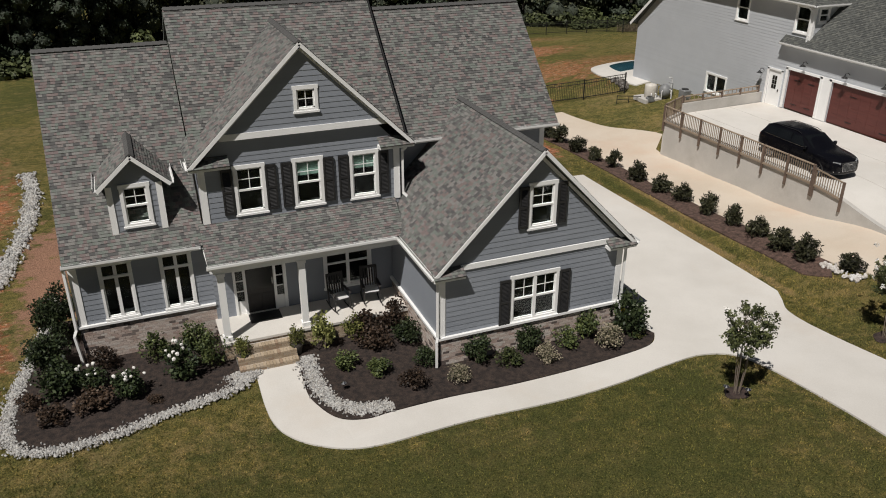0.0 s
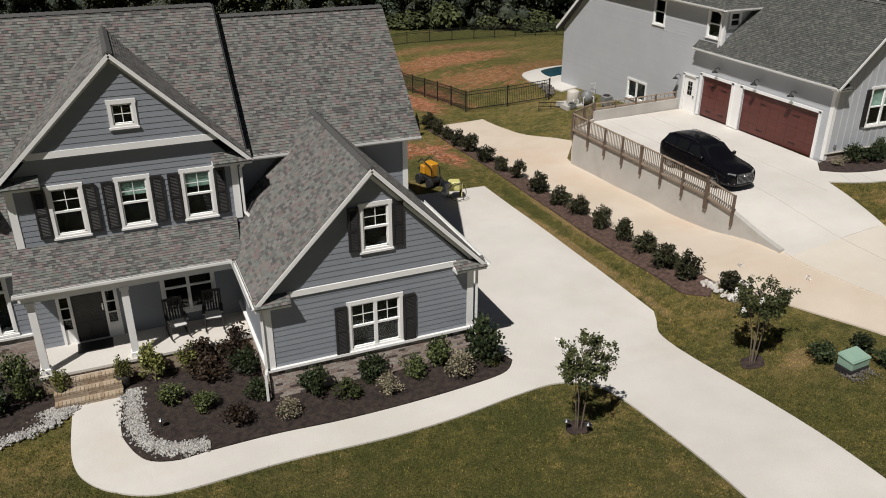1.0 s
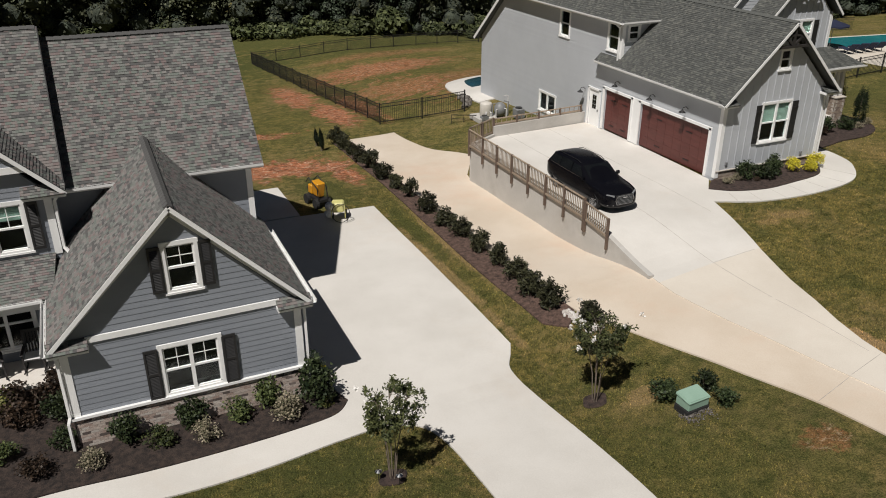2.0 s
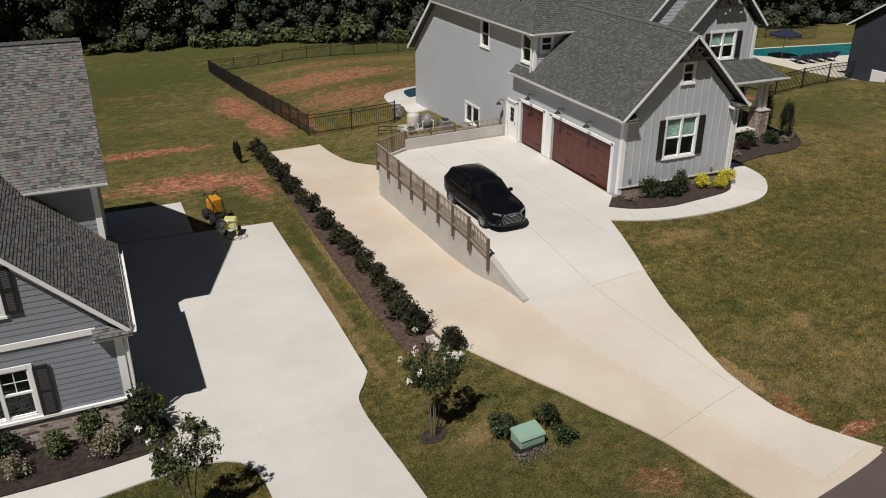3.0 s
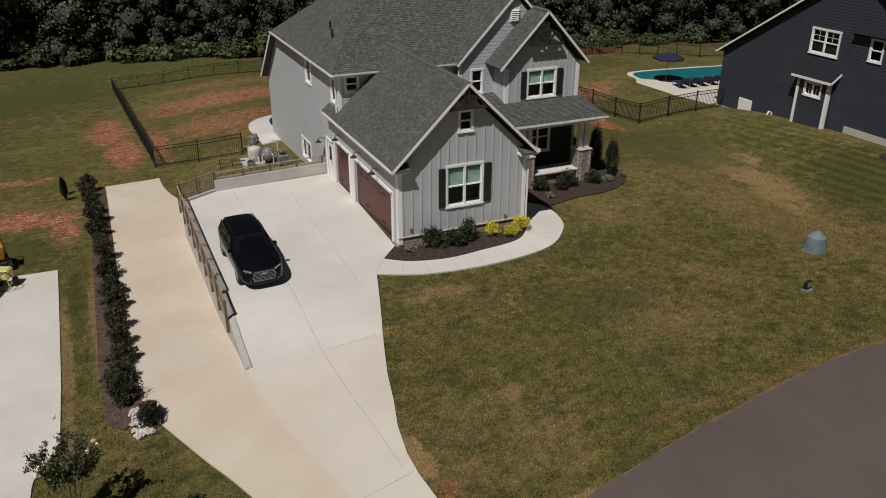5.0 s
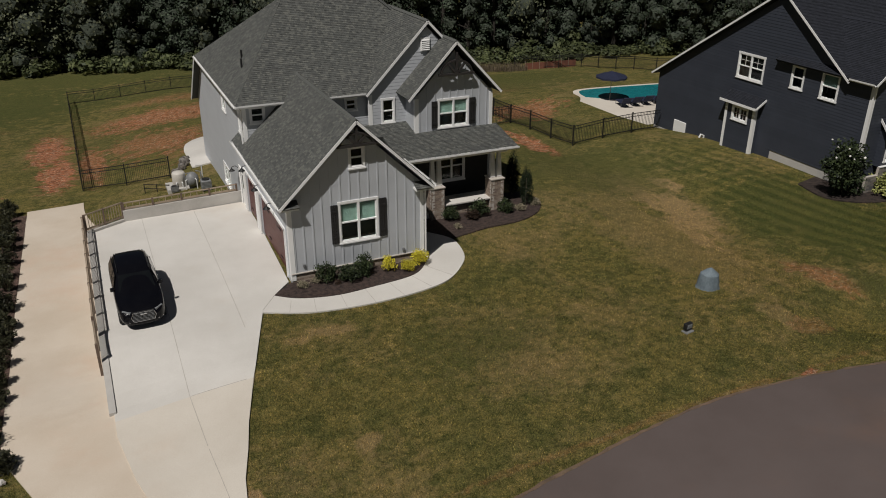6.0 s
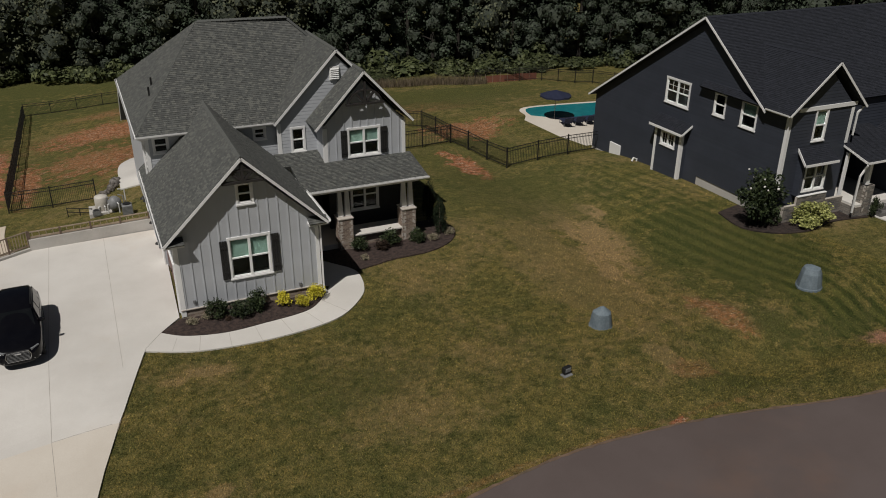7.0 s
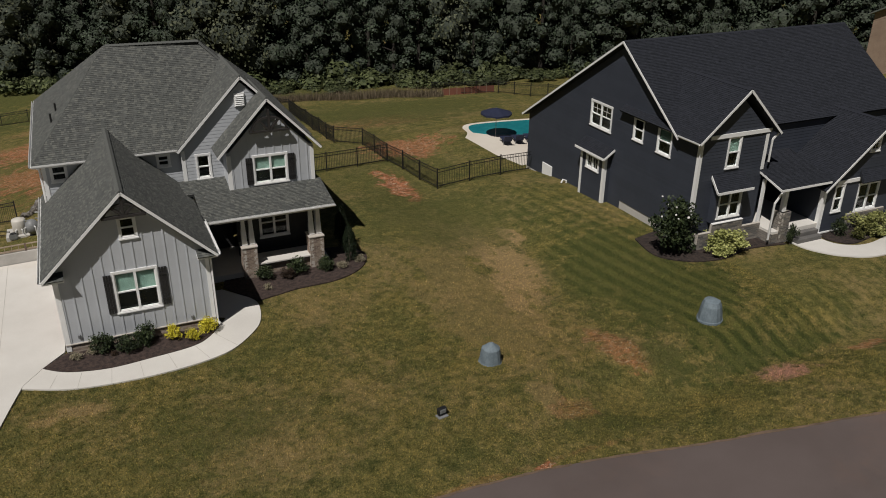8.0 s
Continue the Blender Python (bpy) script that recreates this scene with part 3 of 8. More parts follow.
drive_outline = WALK_OUT + DRIVE_RIGHT + [(15.5, 31.8), (12.3, 31.8), (12.3, 18.6), (13.4, 18.3)] + WALK_IN
sheet("pavement", drive_outline, 0.05, M_CONCRETE, "pale concrete driveway and curved front walk", "driveway")
sheet("pavement", [(12.5, 31.9), (16.1, 31.9), (16.1, 36.2), (12.5, 36.2)], 0.06, M_CONCRETE, "pale concrete slab behind the house", "patio")
D2_LEFT = [(22.1, 43.2), (21.95, 30.0), (21.98, 19.2)] + curve([(21.98, 19.2), (22.08, 18.2), (22.38, 17.3), (22.85, 16.1), (23.36, 14.8), (23.86, 13.66), (24.23, 12.75), (24.85, 11.2), (25.25, 9.8), (25.85, 7.0)])
D2_RIGHT = curve([(30.2, 7.4), (29.63, 8.4), (28.9, 9.6), (28.55, 10.5), (28.47, 11.53), (28.48, 12.39), (28.65, 13.54), (28.98, 14.75), (29.29, 16.1), (29.95, 18.2), (30.55, 20.3), (31.15, 22.2)])
sheet("pavement", D2_LEFT + D2_RIGHT + [(30.0, 22.5), (26.2, 19.4), (25.6, 18.9), (25.31, 18.8), (25.31, 33.1), (27.2, 34.4)] + curve([(27.0, 36.0), (26.5, 37.3), (25.6, 39.0), (25.15, 41.2), (25.1, 43.4)]), 0.05, M_CONCRETE_TAN, "tan stained concrete driveway along a retaining wall", "driveway")
sheet("pavement", [(25.42, 19.3), (25.42, 18.2), (27.8, 18.2), (29.93, 18.2), (30.12, 18.75), (30.6, 20.3), (31.2, 22.3), (31.9, 23.3), (32.7, 24.2), (32.9, 30.0), (32.9, 34.2), (27.1, 33.85), (25.44, 32.9)], 0.075, M_CONCRETE, "pale concrete parking court by the garage", "driveway")
sheet("pavement", [(25.42, 18.199), (25.42, 17.4), (25.79, 14.97), (26.75, 11.1), (27.3, 8.8), (27.6, 7.9), (29.6, 8.35), (29.25, 8.98), (28.87, 9.62), (28.58, 10.5), (28.5, 11.53), (28.51, 12.39), (28.68, 13.54), (29.01, 14.75), (29.32, 16.1), (29.93, 18.199)], 0.075, M_CONCRETE_MID, "sandy pale concrete apron down to the road", "driveway")
WALK2 = curve([(31.06, 22.19), (32.6, 21.5), (34.04, 21.22), (35.78, 21.15), (37.68, 21.36), (39.03, 21.86), (40.16, 22.99), (40.6, 23.95), (40.75, 25.2), (40.5, 25.9)]) + [(39.5, 27.2), (38.75, 27.2), (38.75, 24.8)] + curve([(39.2, 24.5), (38.4, 23.3), (37.57, 22.68), (35.85, 22.42), (34.23, 22.3), (32.75, 22.65), (31.87, 23.27)])
sheet("pavement", WALK2, 0.06, M_CONCRETE, "pale concrete walk curving round the garage", "walk")
ROAD = curve([(-60, 4.0), (0, 5.5), (15, 6.4), (22, 6.85), (28.2, 7.7), (31.4, 8.5), (33.2, 8.88), (36.6, 9.4), (41.3, 10.0), (44.7, 10.0), (48.3, 9.6), (52.0, 8.85), (57.0, 8.0), (64.0, 7.0), (90, 5.0)])
sheet("road", ROAD + [(90, -4.5), (60, -2.5), (40, -0.5), (15, -1.5), (-60, -4.0)], 0.06, M_ASPHALT, "brown-grey asphalt road", "road")
verge_rng = random.Random(51)


def road_edge(x):
    for (x0, y0), (x1, y1) in zip(ROAD, ROAD[1:]):
        if x0 <= x <= x1:
            return y0 + (y1 - y0) * (x - x0) / max(1e-6, x1 - x0)
    return 0.0


for v0, v1 in ((29.6, 47.5), (47.8, 65.0)):
    n = int((v1 - v0) / 0.22)
    xs = [v0 + (v1 - v0) * k / n for k in range(n + 1)]
    upper = [(x, road_edge(x) + 0.03 + 0.03 * noise.noise(Vector((x * 1.9, 3.0, 0))) + 0.14 * max(0.0, noise.noise(Vector((x * 0.45, 7.0, 0)))) + verge_rng.uniform(-0.02, 0.02)) for x in xs]
    lower = [(x, road_edge(x) - 0.06 + 0.03 * noise.noise(Vector((x * 1.3, 9.0, 0))) + verge_rng.uniform(-0.02, 0.02)) for x in xs]
    sheet("road_verge", upper + lower[::-1], 0.066, M_VERGE, "washed red-brown soil along the road edge", "road edge", skirt=0.03)
BED_LEFT = curve([(0.9, 19.9), (0.2, 19.35), (-1.4, 18.95), (-2.9, 18.5), (-4.0, 18.35), (-4.9, 18.45), (-5.4, 18.95), (-5.6, 19.8), (-5.45, 21.6), (-5.1, 23.4)]) + [(-4.6, 25.5), (-3.5, 25.5), (-3.5, 22.7), (0.5, 22.7), (1.0, 20.6)]
sheet("mulch_bed", BED_LEFT, 0.06, M_MULCH, "dark mulch bed at the house corner", "garden bed", wave=0.03)
sheet("mulch_bed", [(x, y + 0.03) for x, y in WALK_IN[:-1]] + [(2.6, 21.4), (6.6, 21.4), (6.6, 18.2), (12.7, 18.2), (13.3, 18.25)], 0.065, M_MULCH, "dark mulch bed between walk and house", "garden bed", wave=0.03)
sheet("mulch_bed", [(21.0, 42.6), (21.05, 34), (20.9, 26.9), (20.8, 21.8), (20.85, 18.4), (21.4, 17.6), (22.0, 18.3), (21.95, 30), (22.1, 42.6)], 0.06, M_MULCH_ROSE, "rosy brown mulch strip under the hedge row", "garden bed", wave=0.03)
sheet("mulch_bed", curve([(31.9, 23.3), (32.75, 22.68), (34.23, 22.33), (35.85, 22.45), (37.57, 22.71), (38.4, 23.33), (39.0, 24.25)]) + [(38.8, 24.7), (38.7, 24.1), (32.75, 24.1)], 0.07, M_MULCH_BROWN, "dark mulch bed under the garage window", "garden bed", wave=0.02)
sheet("mulch_bed", curve([(40.75, 25.45), (41.7, 25.65), (42.85, 25.9), (44.65, 26.02), (46.09, 26.7), (46.95, 28.1), (46.6, 29.6)]) + [(45.2, 29.8), (45.2, 28.9), (40.0, 28.9), (39.6, 27.4)], 0.06, M_MULCH_BROWN, "dark mulch bed before the porch", "garden bed", wave=0.02)
sheet("mulch_bed", curve([(60.3, 23.6), (60.1, 21.6), (61.2, 20.3), (63.0, 19.9), (65.0, 20.3), (67.2, 20.0)]) + [(67.4, 21.2), (66.5, 21.8), (62.0, 21.8), (62.0, 24.0)], 0.06, M_MULCH, "dark mulch bed round the house corner", "garden bed", wave=0.02)
sheet("mulch_bed", curve([(69.6, 19.6), (70.3, 18.6), (72.0, 18.8), (76.0, 19.8)]) + [(76, 20.6), (69.8, 20.4)], 0.06, M_MULCH, "dark mulch bed beside the curved walk", "garden bed", wave=0.02)
sheet("pavement", curve([(67.6, 20.5), (67.7, 19.0), (68.6, 17.5), (70.6, 16.8), (76.0, 17.4)]) + [(76.0, 19.6)] + curve([(76.0, 19.6), (73.0, 18.6), (70.8, 18.2), (69.6, 18.9), (69.4, 20.3)]), 0.06, M_CONCRETE, "pale concrete walk curving to the porch steps", "walk")
sheet("pavement", curve([(31.65, 44.8), (31.7, 47.5), (31.8, 50.0), (32.35, 51.7), (33.5, 52.7), (37.0, 53.2)]) + [(37, 44.8)], 0.08, M_CONCRETE, "pale concrete pool patio behind the house", "patio")


M_JOINT = surf("joint_grit", (0.34, 0.31, 0.275), (0.52, 0.49, 0.45), 3.0, 40.0, 0.95, 0.2)


def joint(x0, y0, x1, y1, rise, wide=0.016):
    """A cut joint in the concrete, filled with grit."""
    d = Vector((x1 - x0, y1 - y0)).normalized() * wide / 2
    sheet("trim", [(x0 + d.y, y0 - d.x), (x1 + d.y, y1 - d.x), (x1 - d.y, y1 + d.x), (x0 - d.y, y0 + d.x)], rise, M_JOINT, "dark gritty joint in the concrete drive", "joint", skirt=0.012)


for x0, y0, x1, y1, rise in ((27.8, 18.2, 27.8, 33.9, 0.08), (27.8, 18.2, 27.93, 15.5, 0.08), (27.82, 18.22, 29.7, 18.22, 0.08), (30.3, 21.3, 30.3, 34.0, 0.08), (27.94, 15.35, 28.2, 11.9, 0.08), (25.0, 10.8, 26.7, 11.25, 0.055), (26.8, 11.28, 28.4, 11.65, 0.08), (32.39, 22.6, 32.12, 21.76, 0.064), (33.27, 22.42, 33.08, 21.42, 0.064), (34.35, 22.26, 34.28, 21.24, 0.064), (35.4, 22.34, 35.45, 21.2, 0.064), (36.5, 22.46, 36.7, 21.27, 0.064), (37.6, 22.62, 38.0, 21.5, 0.064), (38.5, 23.3, 39.2, 22.05, 0.064)):
    joint(x0, y0, x1, y1, rise)


# ---------------------------------------------------------------- walls, roofs and windows
def crossings(poly, z):
    us = []
    for (u0, z0), (u1, z1) in zip(poly, poly[1:] + poly[:1]):
        if (z0 - z) * (z1 - z) < 0:
            us.append(u0 + (u1 - u0) * (z - z0) / (z1 - z0))
    us.sort()
    return list(zip(us[::2], us[1::2]))


def facing(side, at):
    """Maps (u, out, z) on a wall to the world: side 'S' faces -y, 'N' +y, 'W' -x, 'E' +x; at: the wall's plane."""
    if side == "S":
        return lambda u, d, z: (u, at - d, z)
    if side == "N":
        return lambda u, d, z: (u, at + d, z)
    if side == "W":
        return lambda u, d, z: (at - d, u, z)
    return lambda u, d, z: (at + d, u, z)


def block(verts, faces, to, lo, hi, d_in, d_lo, d_hi, z0, z1):
    n = len(verts)
    (a0, b0), (a1, b1) = lo, hi
    verts += [to(a0, d_in, z0), to(b0, d_in, z0), to(b0, d_lo, z0), to(a0, d_lo, z0), to(a1, d_in, z1), to(b1, d_in, z1), to(b1, d_hi, z1), to(a1, d_hi, z1)]
    faces += [tuple(n + i for i in f) for f in ((0, 1, 2, 3), (7, 6, 5, 4), (3, 2, 6, 7), (1, 0, 4, 5), (0, 3, 7, 4), (2, 1, 5, 6))]


def lap_wall(house, side, at, poly, holes=(), course=0.17, material=None, name="siding_wall", proud=0.016, single=False):
    """A wall of overlapping boards, 0.14 m thick, with holes (u0, u1, z0, z1) through it; single: each board an object."""
    to, verts, faces = facing(side, at), [], []
    zs = [p[1] for p in poly]
    levels = sorted({round(v, 4) for v in zs} | {round(h[k], 4) for h in holes for k in (2, 3) if min(zs) < h[k] < max(zs)})
    bands = []
    z = min(zs)
    while z < max(zs) - 1e-4:
        top = min(z + course, max(zs))
        cuts = [z] + [v for v in levels if z + 1e-3 < v < top - 1e-3] + [top]
        bands += [(a, b, z, z + course) for a, b in zip(cuts, cuts[1:])]
        z = top
    for a, b, base, end in bands:
        lo, hi = crossings(poly, a + 1e-4), crossings(poly, b - 1e-4)
        if not lo or len(lo) != len(hi):
            continue
        d0, d1 = (proud * (1 - 0.75 * (v - base) / (end - base)) for v in (a, b))
        for (p, q), (r, s) in zip(lo, hi):
            spans = [((p, q), (r, s))]
            for h in holes:
                if h[2] < (a + b) / 2 < h[3]:
                    cut = []
                    for (p1, q1), (r1, s1) in spans:
                        if h[1] <= min(p1, r1) or h[0] >= max(q1, s1):
                            cut.append(((p1, q1), (r1, s1)))
                            continue
                        if h[0] > min(p1, r1):
                            cut.append(((p1, max(p1, h[0])), (r1, max(r1, h[0]))))
                        if h[1] < max(q1, s1):
                            cut.append(((min(q1, h[1]), q1), (min(s1, h[1]), s1)))
                    spans = cut
            for lo2, hi2 in spans:
                block(verts, faces, to, lo2, hi2, -0.14, d0, d1, a, b)
                if single:
                    board = raw("siding_board", verts, faces, material, house, shift=house.location)
                    mend_normals(board.data)
                    verts, faces = [], []
    if single:
        return None
    ob = raw(name, verts, faces, material, house, shift=house.location, kind="stuff")
    mend_normals(ob.data)
    return ob


def mend_normals(data):
    bm = bmesh.new()
    bm.from_mesh(data)
    bmesh.ops.recalc_face_normals(bm, faces=bm.faces[:])
    bm.to_mesh(data)
    bm.free()


def batten_wall(house, side, at, poly, holes=(), gap=0.405, material=None, name="batten_wall"):
    """Flat panels with narrow upright battens over the joints."""
    lap_wall(house, side, at, poly, holes, 0.9, material, "panel_wall", 0.004)
    to, verts, faces = facing(side, at), [], []
    flip = [(z, u) for u, z in poly]
    us = [p[0] for p in poly]
    u = min(us) + gap * 0.5
    while u < max(us):
        for z0, z1 in crossings(flip, u):
            spans = [(z0, z1)]
            for h in holes:
                if h[0] - 0.03 < u < h[1] + 0.03:
                    spans = [s for a, b in spans for s in ((a, min(b, h[2])), (max(a, h[3]), b)) if s[1] - s[0] > 0.02]
            for a, b in spans:
                verts, faces = [], []
                block(verts, faces, to, (u - 0.025, u + 0.025), (u - 0.025, u + 0.025), -0.01, 0.026, 0.026, a, b)
                mend_normals(raw("batten", verts, faces, material, house, shift=house.location).data)
        u += gap


def brick_wall(house, side, at, u0, u1, z0, z1, material, long=0.2, high=0.068, name="brickwork", proud=0.03, backing=None):
    """Courses of single bricks with recessed joints on a mortar backing."""
    to, verts, faces = facing(side, at), [], []
    rows = max(1, int(round((z1 - z0) / (high + 0.01))))
    step = (z1 - z0) / rows
    rng = random.Random(int(at * 100 + u0 * 10))
    for r in range(rows):
        u = u0 - (long / 2 if r % 2 else 0)
        while u < u1:
            w = long * rng.uniform(0.97, 1.03)
            a, b = max(u, u0), min(u + w - 0.01, u1)
            if b - a > 0.02:
                d = proud + rng.uniform(-0.004, 0.004)
                block(verts, faces, to, (a, b), (a, b), 0.0, d, d, z0 + r * step, z0 + (r + 1) * step - 0.01)
            u += w
    ob = raw(name, verts, faces, material, house, shift=house.location, kind="stuff")
    mend_normals(ob.data)
    bverts, bfaces = [], []
    block(bverts, bfaces, to, (u0, u1), (u0, u1), -0.14, proud - 0.012, proud - 0.012, z0, z1)
    back = raw("mortar", bverts, bfaces, backing or M_MORTAR, house, shift=house.location)
    mend_normals(back.data)


def roof_plane(house, corners, material, tab=0.16, course=0.1, name="roof_slope", seed=1, thick=0.12):
    """A slab of roof with rows of single shingle tabs; corners: the eave's two ends first, then the top's, anticlockwise from above."""
    c = [Vector(p) for p in corners]
    e = (c[1] - c[0]).normalized()
    normal = (c[1] - c[0]).cross(c[-1] - c[0]).normalized()
    if normal.z < 0:
        normal = -normal
    up = normal.cross(e).normalized()
    if up.z < 0:
        up = -up
    poly = [((p - c[0]).dot(e), (p - c[0]).dot(up)) for p in c]
    verts, faces = [], []
    rng = random.Random(seed)

    def put(u, v, h):
        return tuple(c[0] + e * u + up * v + normal * h)

    n = len(c)
    verts += [put(u, v, -0.004) for u, v in poly] + [put(u, v, -thick) for u, v in poly]
    faces += [tuple(range(n)), tuple(range(2 * n - 1, n - 1, -1))] + [(i, i + n, (i + 1) % n + n, (i + 1) % n) for i in range(n)]
    deck = raw(name, verts, faces, material, house, shift=house.location)
    mend_normals(deck.data)
    verts, faces = [], []
    v, top = 0.0, max(p[1] for p in poly)
    while v < top - 0.02:
        w = min(v + course, top)
        lo, hi = crossings(poly, v + 0.002), crossings(poly, w - 0.002)
        if lo and hi:
            (a0, b0), (a1, b1) = (lo[0][0], lo[-1][1]), (hi[0][0], hi[-1][1])
            u = min(a0, a1) - rng.uniform(0, tab)
            while u < max(b0, b1):
                wide = tab * rng.choice((0.45, 0.6, 0.8, 1.0, 1.2))
                p0, q0 = max(u, a0), min(u + wide, b0)
                p1, q1 = max(u, a1), min(u + wide, b1)
                if q0 - p0 > 0.01 or q1 - p1 > 0.01:
                    q0, q1 = max(p0, q0), max(p1, q1)
                    if p0 > b0: p0 = q0 = b0
                    if p1 > b1: p1 = q1 = b1
                    h = rng.uniform(0.014, 0.026)
                    k = len(verts)
                    verts += [put(p0, v, h), put(q0, v, h), put(q1, w, 0.004), put(p1, w, 0.004), put(p0, v, 0), put(q0, v, 0)]
                    faces += [(k, k + 1, k + 2, k + 3), (k + 4, k + 5, k + 1, k)]
                u += wide
        v = w
    raw("shingles", verts, faces, material, house, shift=house.location, kind="stuff")


def ridge_cap(house, a, b, material):
    """Overlapping cap shingles folded over a ridge, as one saw-edged strip."""
    bm = bmesh.new()
    a, b = Vector(a), Vector(b)
    side = (b - a).normalized().cross(Vector((0, 0, 1))) * 0.12
    n = max(2, int((b - a).length / 0.22))
    rings = []
    for i in range(n):
        for t, lift in ((i / n, 0.04), ((i + 0.96) / n, 0.024)):
            p = a.lerp(b, t) + Vector((0, 0, lift))
            rings.append([bm.verts.new(q) for q in (p - side - Vector((0, 0, 0.09)), p, p + side - Vector((0, 0, 0.09)), p - Vector((0, 0, 0.1)))])
    for r, q in zip(rings, rings[1:]):
        for k in range(4):
            bm.faces.new((r[k], q[k], q[(k + 1) % 4], r[(k + 1) % 4]))
    bm.faces.new(rings[0])
    bm.faces.new(rings[-1][::-1])
    bmesh.ops.recalc_face_normals(bm, faces=bm.faces[:])
    return part("ridge_cap", bm, material, house, shift=house.location)


def trim_bars(house, bars, material=None, name="trim", label=""):
    for a, b, wide, high in bars:
        bm = bmesh.new()
        beam(bm, a, b, wide, high)
        part(name, bm, material or M_TRIM, house, label, shift=house.location)


def gutter(house, a, b):
    """An open half-round eave gutter."""
    bm = bmesh.new()
    a, b = Vector(a), Vector(b)
    along = (b - a).normalized()
    side = along.cross(Vector((0, 0, 1))).normalized()
    ring = []
    for s, z in ((-0.07, 0.05), (-0.07, -0.02), (-0.045, -0.07), (0.045, -0.07), (0.07, -0.02), (0.07, 0.05), (0.058, 0.05), (0.058, -0.015), (0.04, -0.055), (-0.04, -0.055), (-0.058, -0.015), (-0.058, 0.05)):
        ring.append((bm.verts.new(a + side * s + Vector((0, 0, z))), bm.verts.new(b + side * s + Vector((0, 0, z)))))
    for (p, q), (r, s) in zip(ring, ring[1:] + ring[:1]):
        bm.faces.new((p, q, s, r))
    part("gutter", bm, M_GUTTER, house, shift=house.location)


def downspout(house, points):
    bm = bmesh.new()
    for p, q in zip(points, points[1:]):
        beam(bm, p, q, 0.075, 0.075, (0.3, 0.9, 0.1))
    part("downspout", bm, M_GUTTER, house, shift=house.location)


TURN_OF = {"S": 0, "W": -90, "E": 90, "N": 180}


def window_unit(house, side, at, u0, u1, z0, z1, twin=1, rows=2, blind=None, cross=True, casing=0.1, sash_rows=True, name="window"):
    """A window in a wall: casing outside, sash, glass panes, bars, and a box behind, coloured near-black for an unlit
    room. u0..z1: the casing's outer edges. Returns its hole.
    """
    to = facing(side, at)
    flip = -1 if side in ("W", "N") else 1
    mid = to((u0 + u1) / 2, 0, z0)
    m = pose(*mid, 0, 0, TURN_OF[side])
    w, h = u1 - u0, z1 - z0
    back = m.inverted()
    base = Vector(house.location)

    def link(nm, bm, mat, parent):
        bmesh.ops.transform(bm, matrix=m, verts=bm.verts)
        return part(nm, bm, mat, parent, shift=base)

    bm = bmesh.new()
    c = casing
    for x0, x1, a, b in ((-w / 2, w / 2, 0, c), (-w / 2 - 0.02, w / 2 + 0.02, h - c, h + 0.02), (-w / 2, -w / 2 + c, c, h - c), (w / 2 - c, w / 2, c, h - c)):
        box(bm, x0, x1, -0.05, 0.03, a, b)
    box(bm, -w / 2 - 0.03, w / 2 + 0.03, -0.075, 0.0, -0.03, 0.03)
    win = link(name, bm, M_TRIM, house)
    iw = (w - 2 * c) / twin
    for k in range(twin):
        x0 = -w / 2 + c + k * iw
        x1 = x0 + iw
        if k:
            bm = bmesh.new()
            box(bm, x0 - 0.05, x0 + 0.05, -0.045, 0.04, c, h - c)
            link("mullion", bm, M_TRIM, win)
        bm = bmesh.new()
        s = 0.045
        middle = (c + h - c) / 2
        for a0, a1, b0, b1 in ((x0, x1, c, c + s), (x0, x1, h - c - s, h - c), (x0, x0 + s, c, h - c), (x1 - s, x1, c, h - c)):
            box(bm, a0, a1, -0.015, 0.035, b0, b1)
        if sash_rows:
            box(bm, x0, x1, -0.03, 0.035, middle - 0.03, middle + 0.03)
        link("sash", bm, M_TRIM, win)
        halves = ((c, middle), (middle, h - c)) if sash_rows else ((c, h - c),)
        for n, (a, b) in enumerate(halves):
            bm = bmesh.new()
            box(bm, x0 + s * 0.5, x1 - s * 0.5, 0.008, 0.016, a + 0.02, b - 0.02)
            pane = link("pane", bm, M_GLASS, win)
            pane.visible_shadow = False
            if cross and (n == 1 or not sash_rows):
                bm = bmesh.new()
                xm = (x0 + x1) / 2
                box(bm, xm - 0.011, xm + 0.011, -0.006, 0.006, a, b)
                box(bm, x0, x1, -0.005, 0.005, (a + b) / 2 - 0.011, (a + b) / 2 + 0.011)
                link("glazing_bar", bm, M_TRIM, win)
        if blind:
            bm = bmesh.new()
            low = c + (h - 2 * c) * (1 - blind)
            z = low
            while z < h - c:
                box(bm, x0 + 0.03, x1 - 0.03, 0.07, 0.09, z, z + 0.045)
                z += 0.05
            link("blind", bm, M_BLIND, win)
    # shallow box whose near-black colour stands for the unlit room
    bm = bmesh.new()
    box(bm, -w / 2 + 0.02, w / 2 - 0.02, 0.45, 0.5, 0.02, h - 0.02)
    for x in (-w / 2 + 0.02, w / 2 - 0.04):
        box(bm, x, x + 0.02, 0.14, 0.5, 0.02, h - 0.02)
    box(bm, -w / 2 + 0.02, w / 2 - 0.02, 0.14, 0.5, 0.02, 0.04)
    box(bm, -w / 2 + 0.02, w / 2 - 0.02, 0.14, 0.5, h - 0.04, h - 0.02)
    link("unlit_room", bm, M_UNLIT_ROOM, win)
    return (u0 + casing * 0.6, u1 - casing * 0.6, z0 + casing * 0.6, z1 - casing * 0.6)


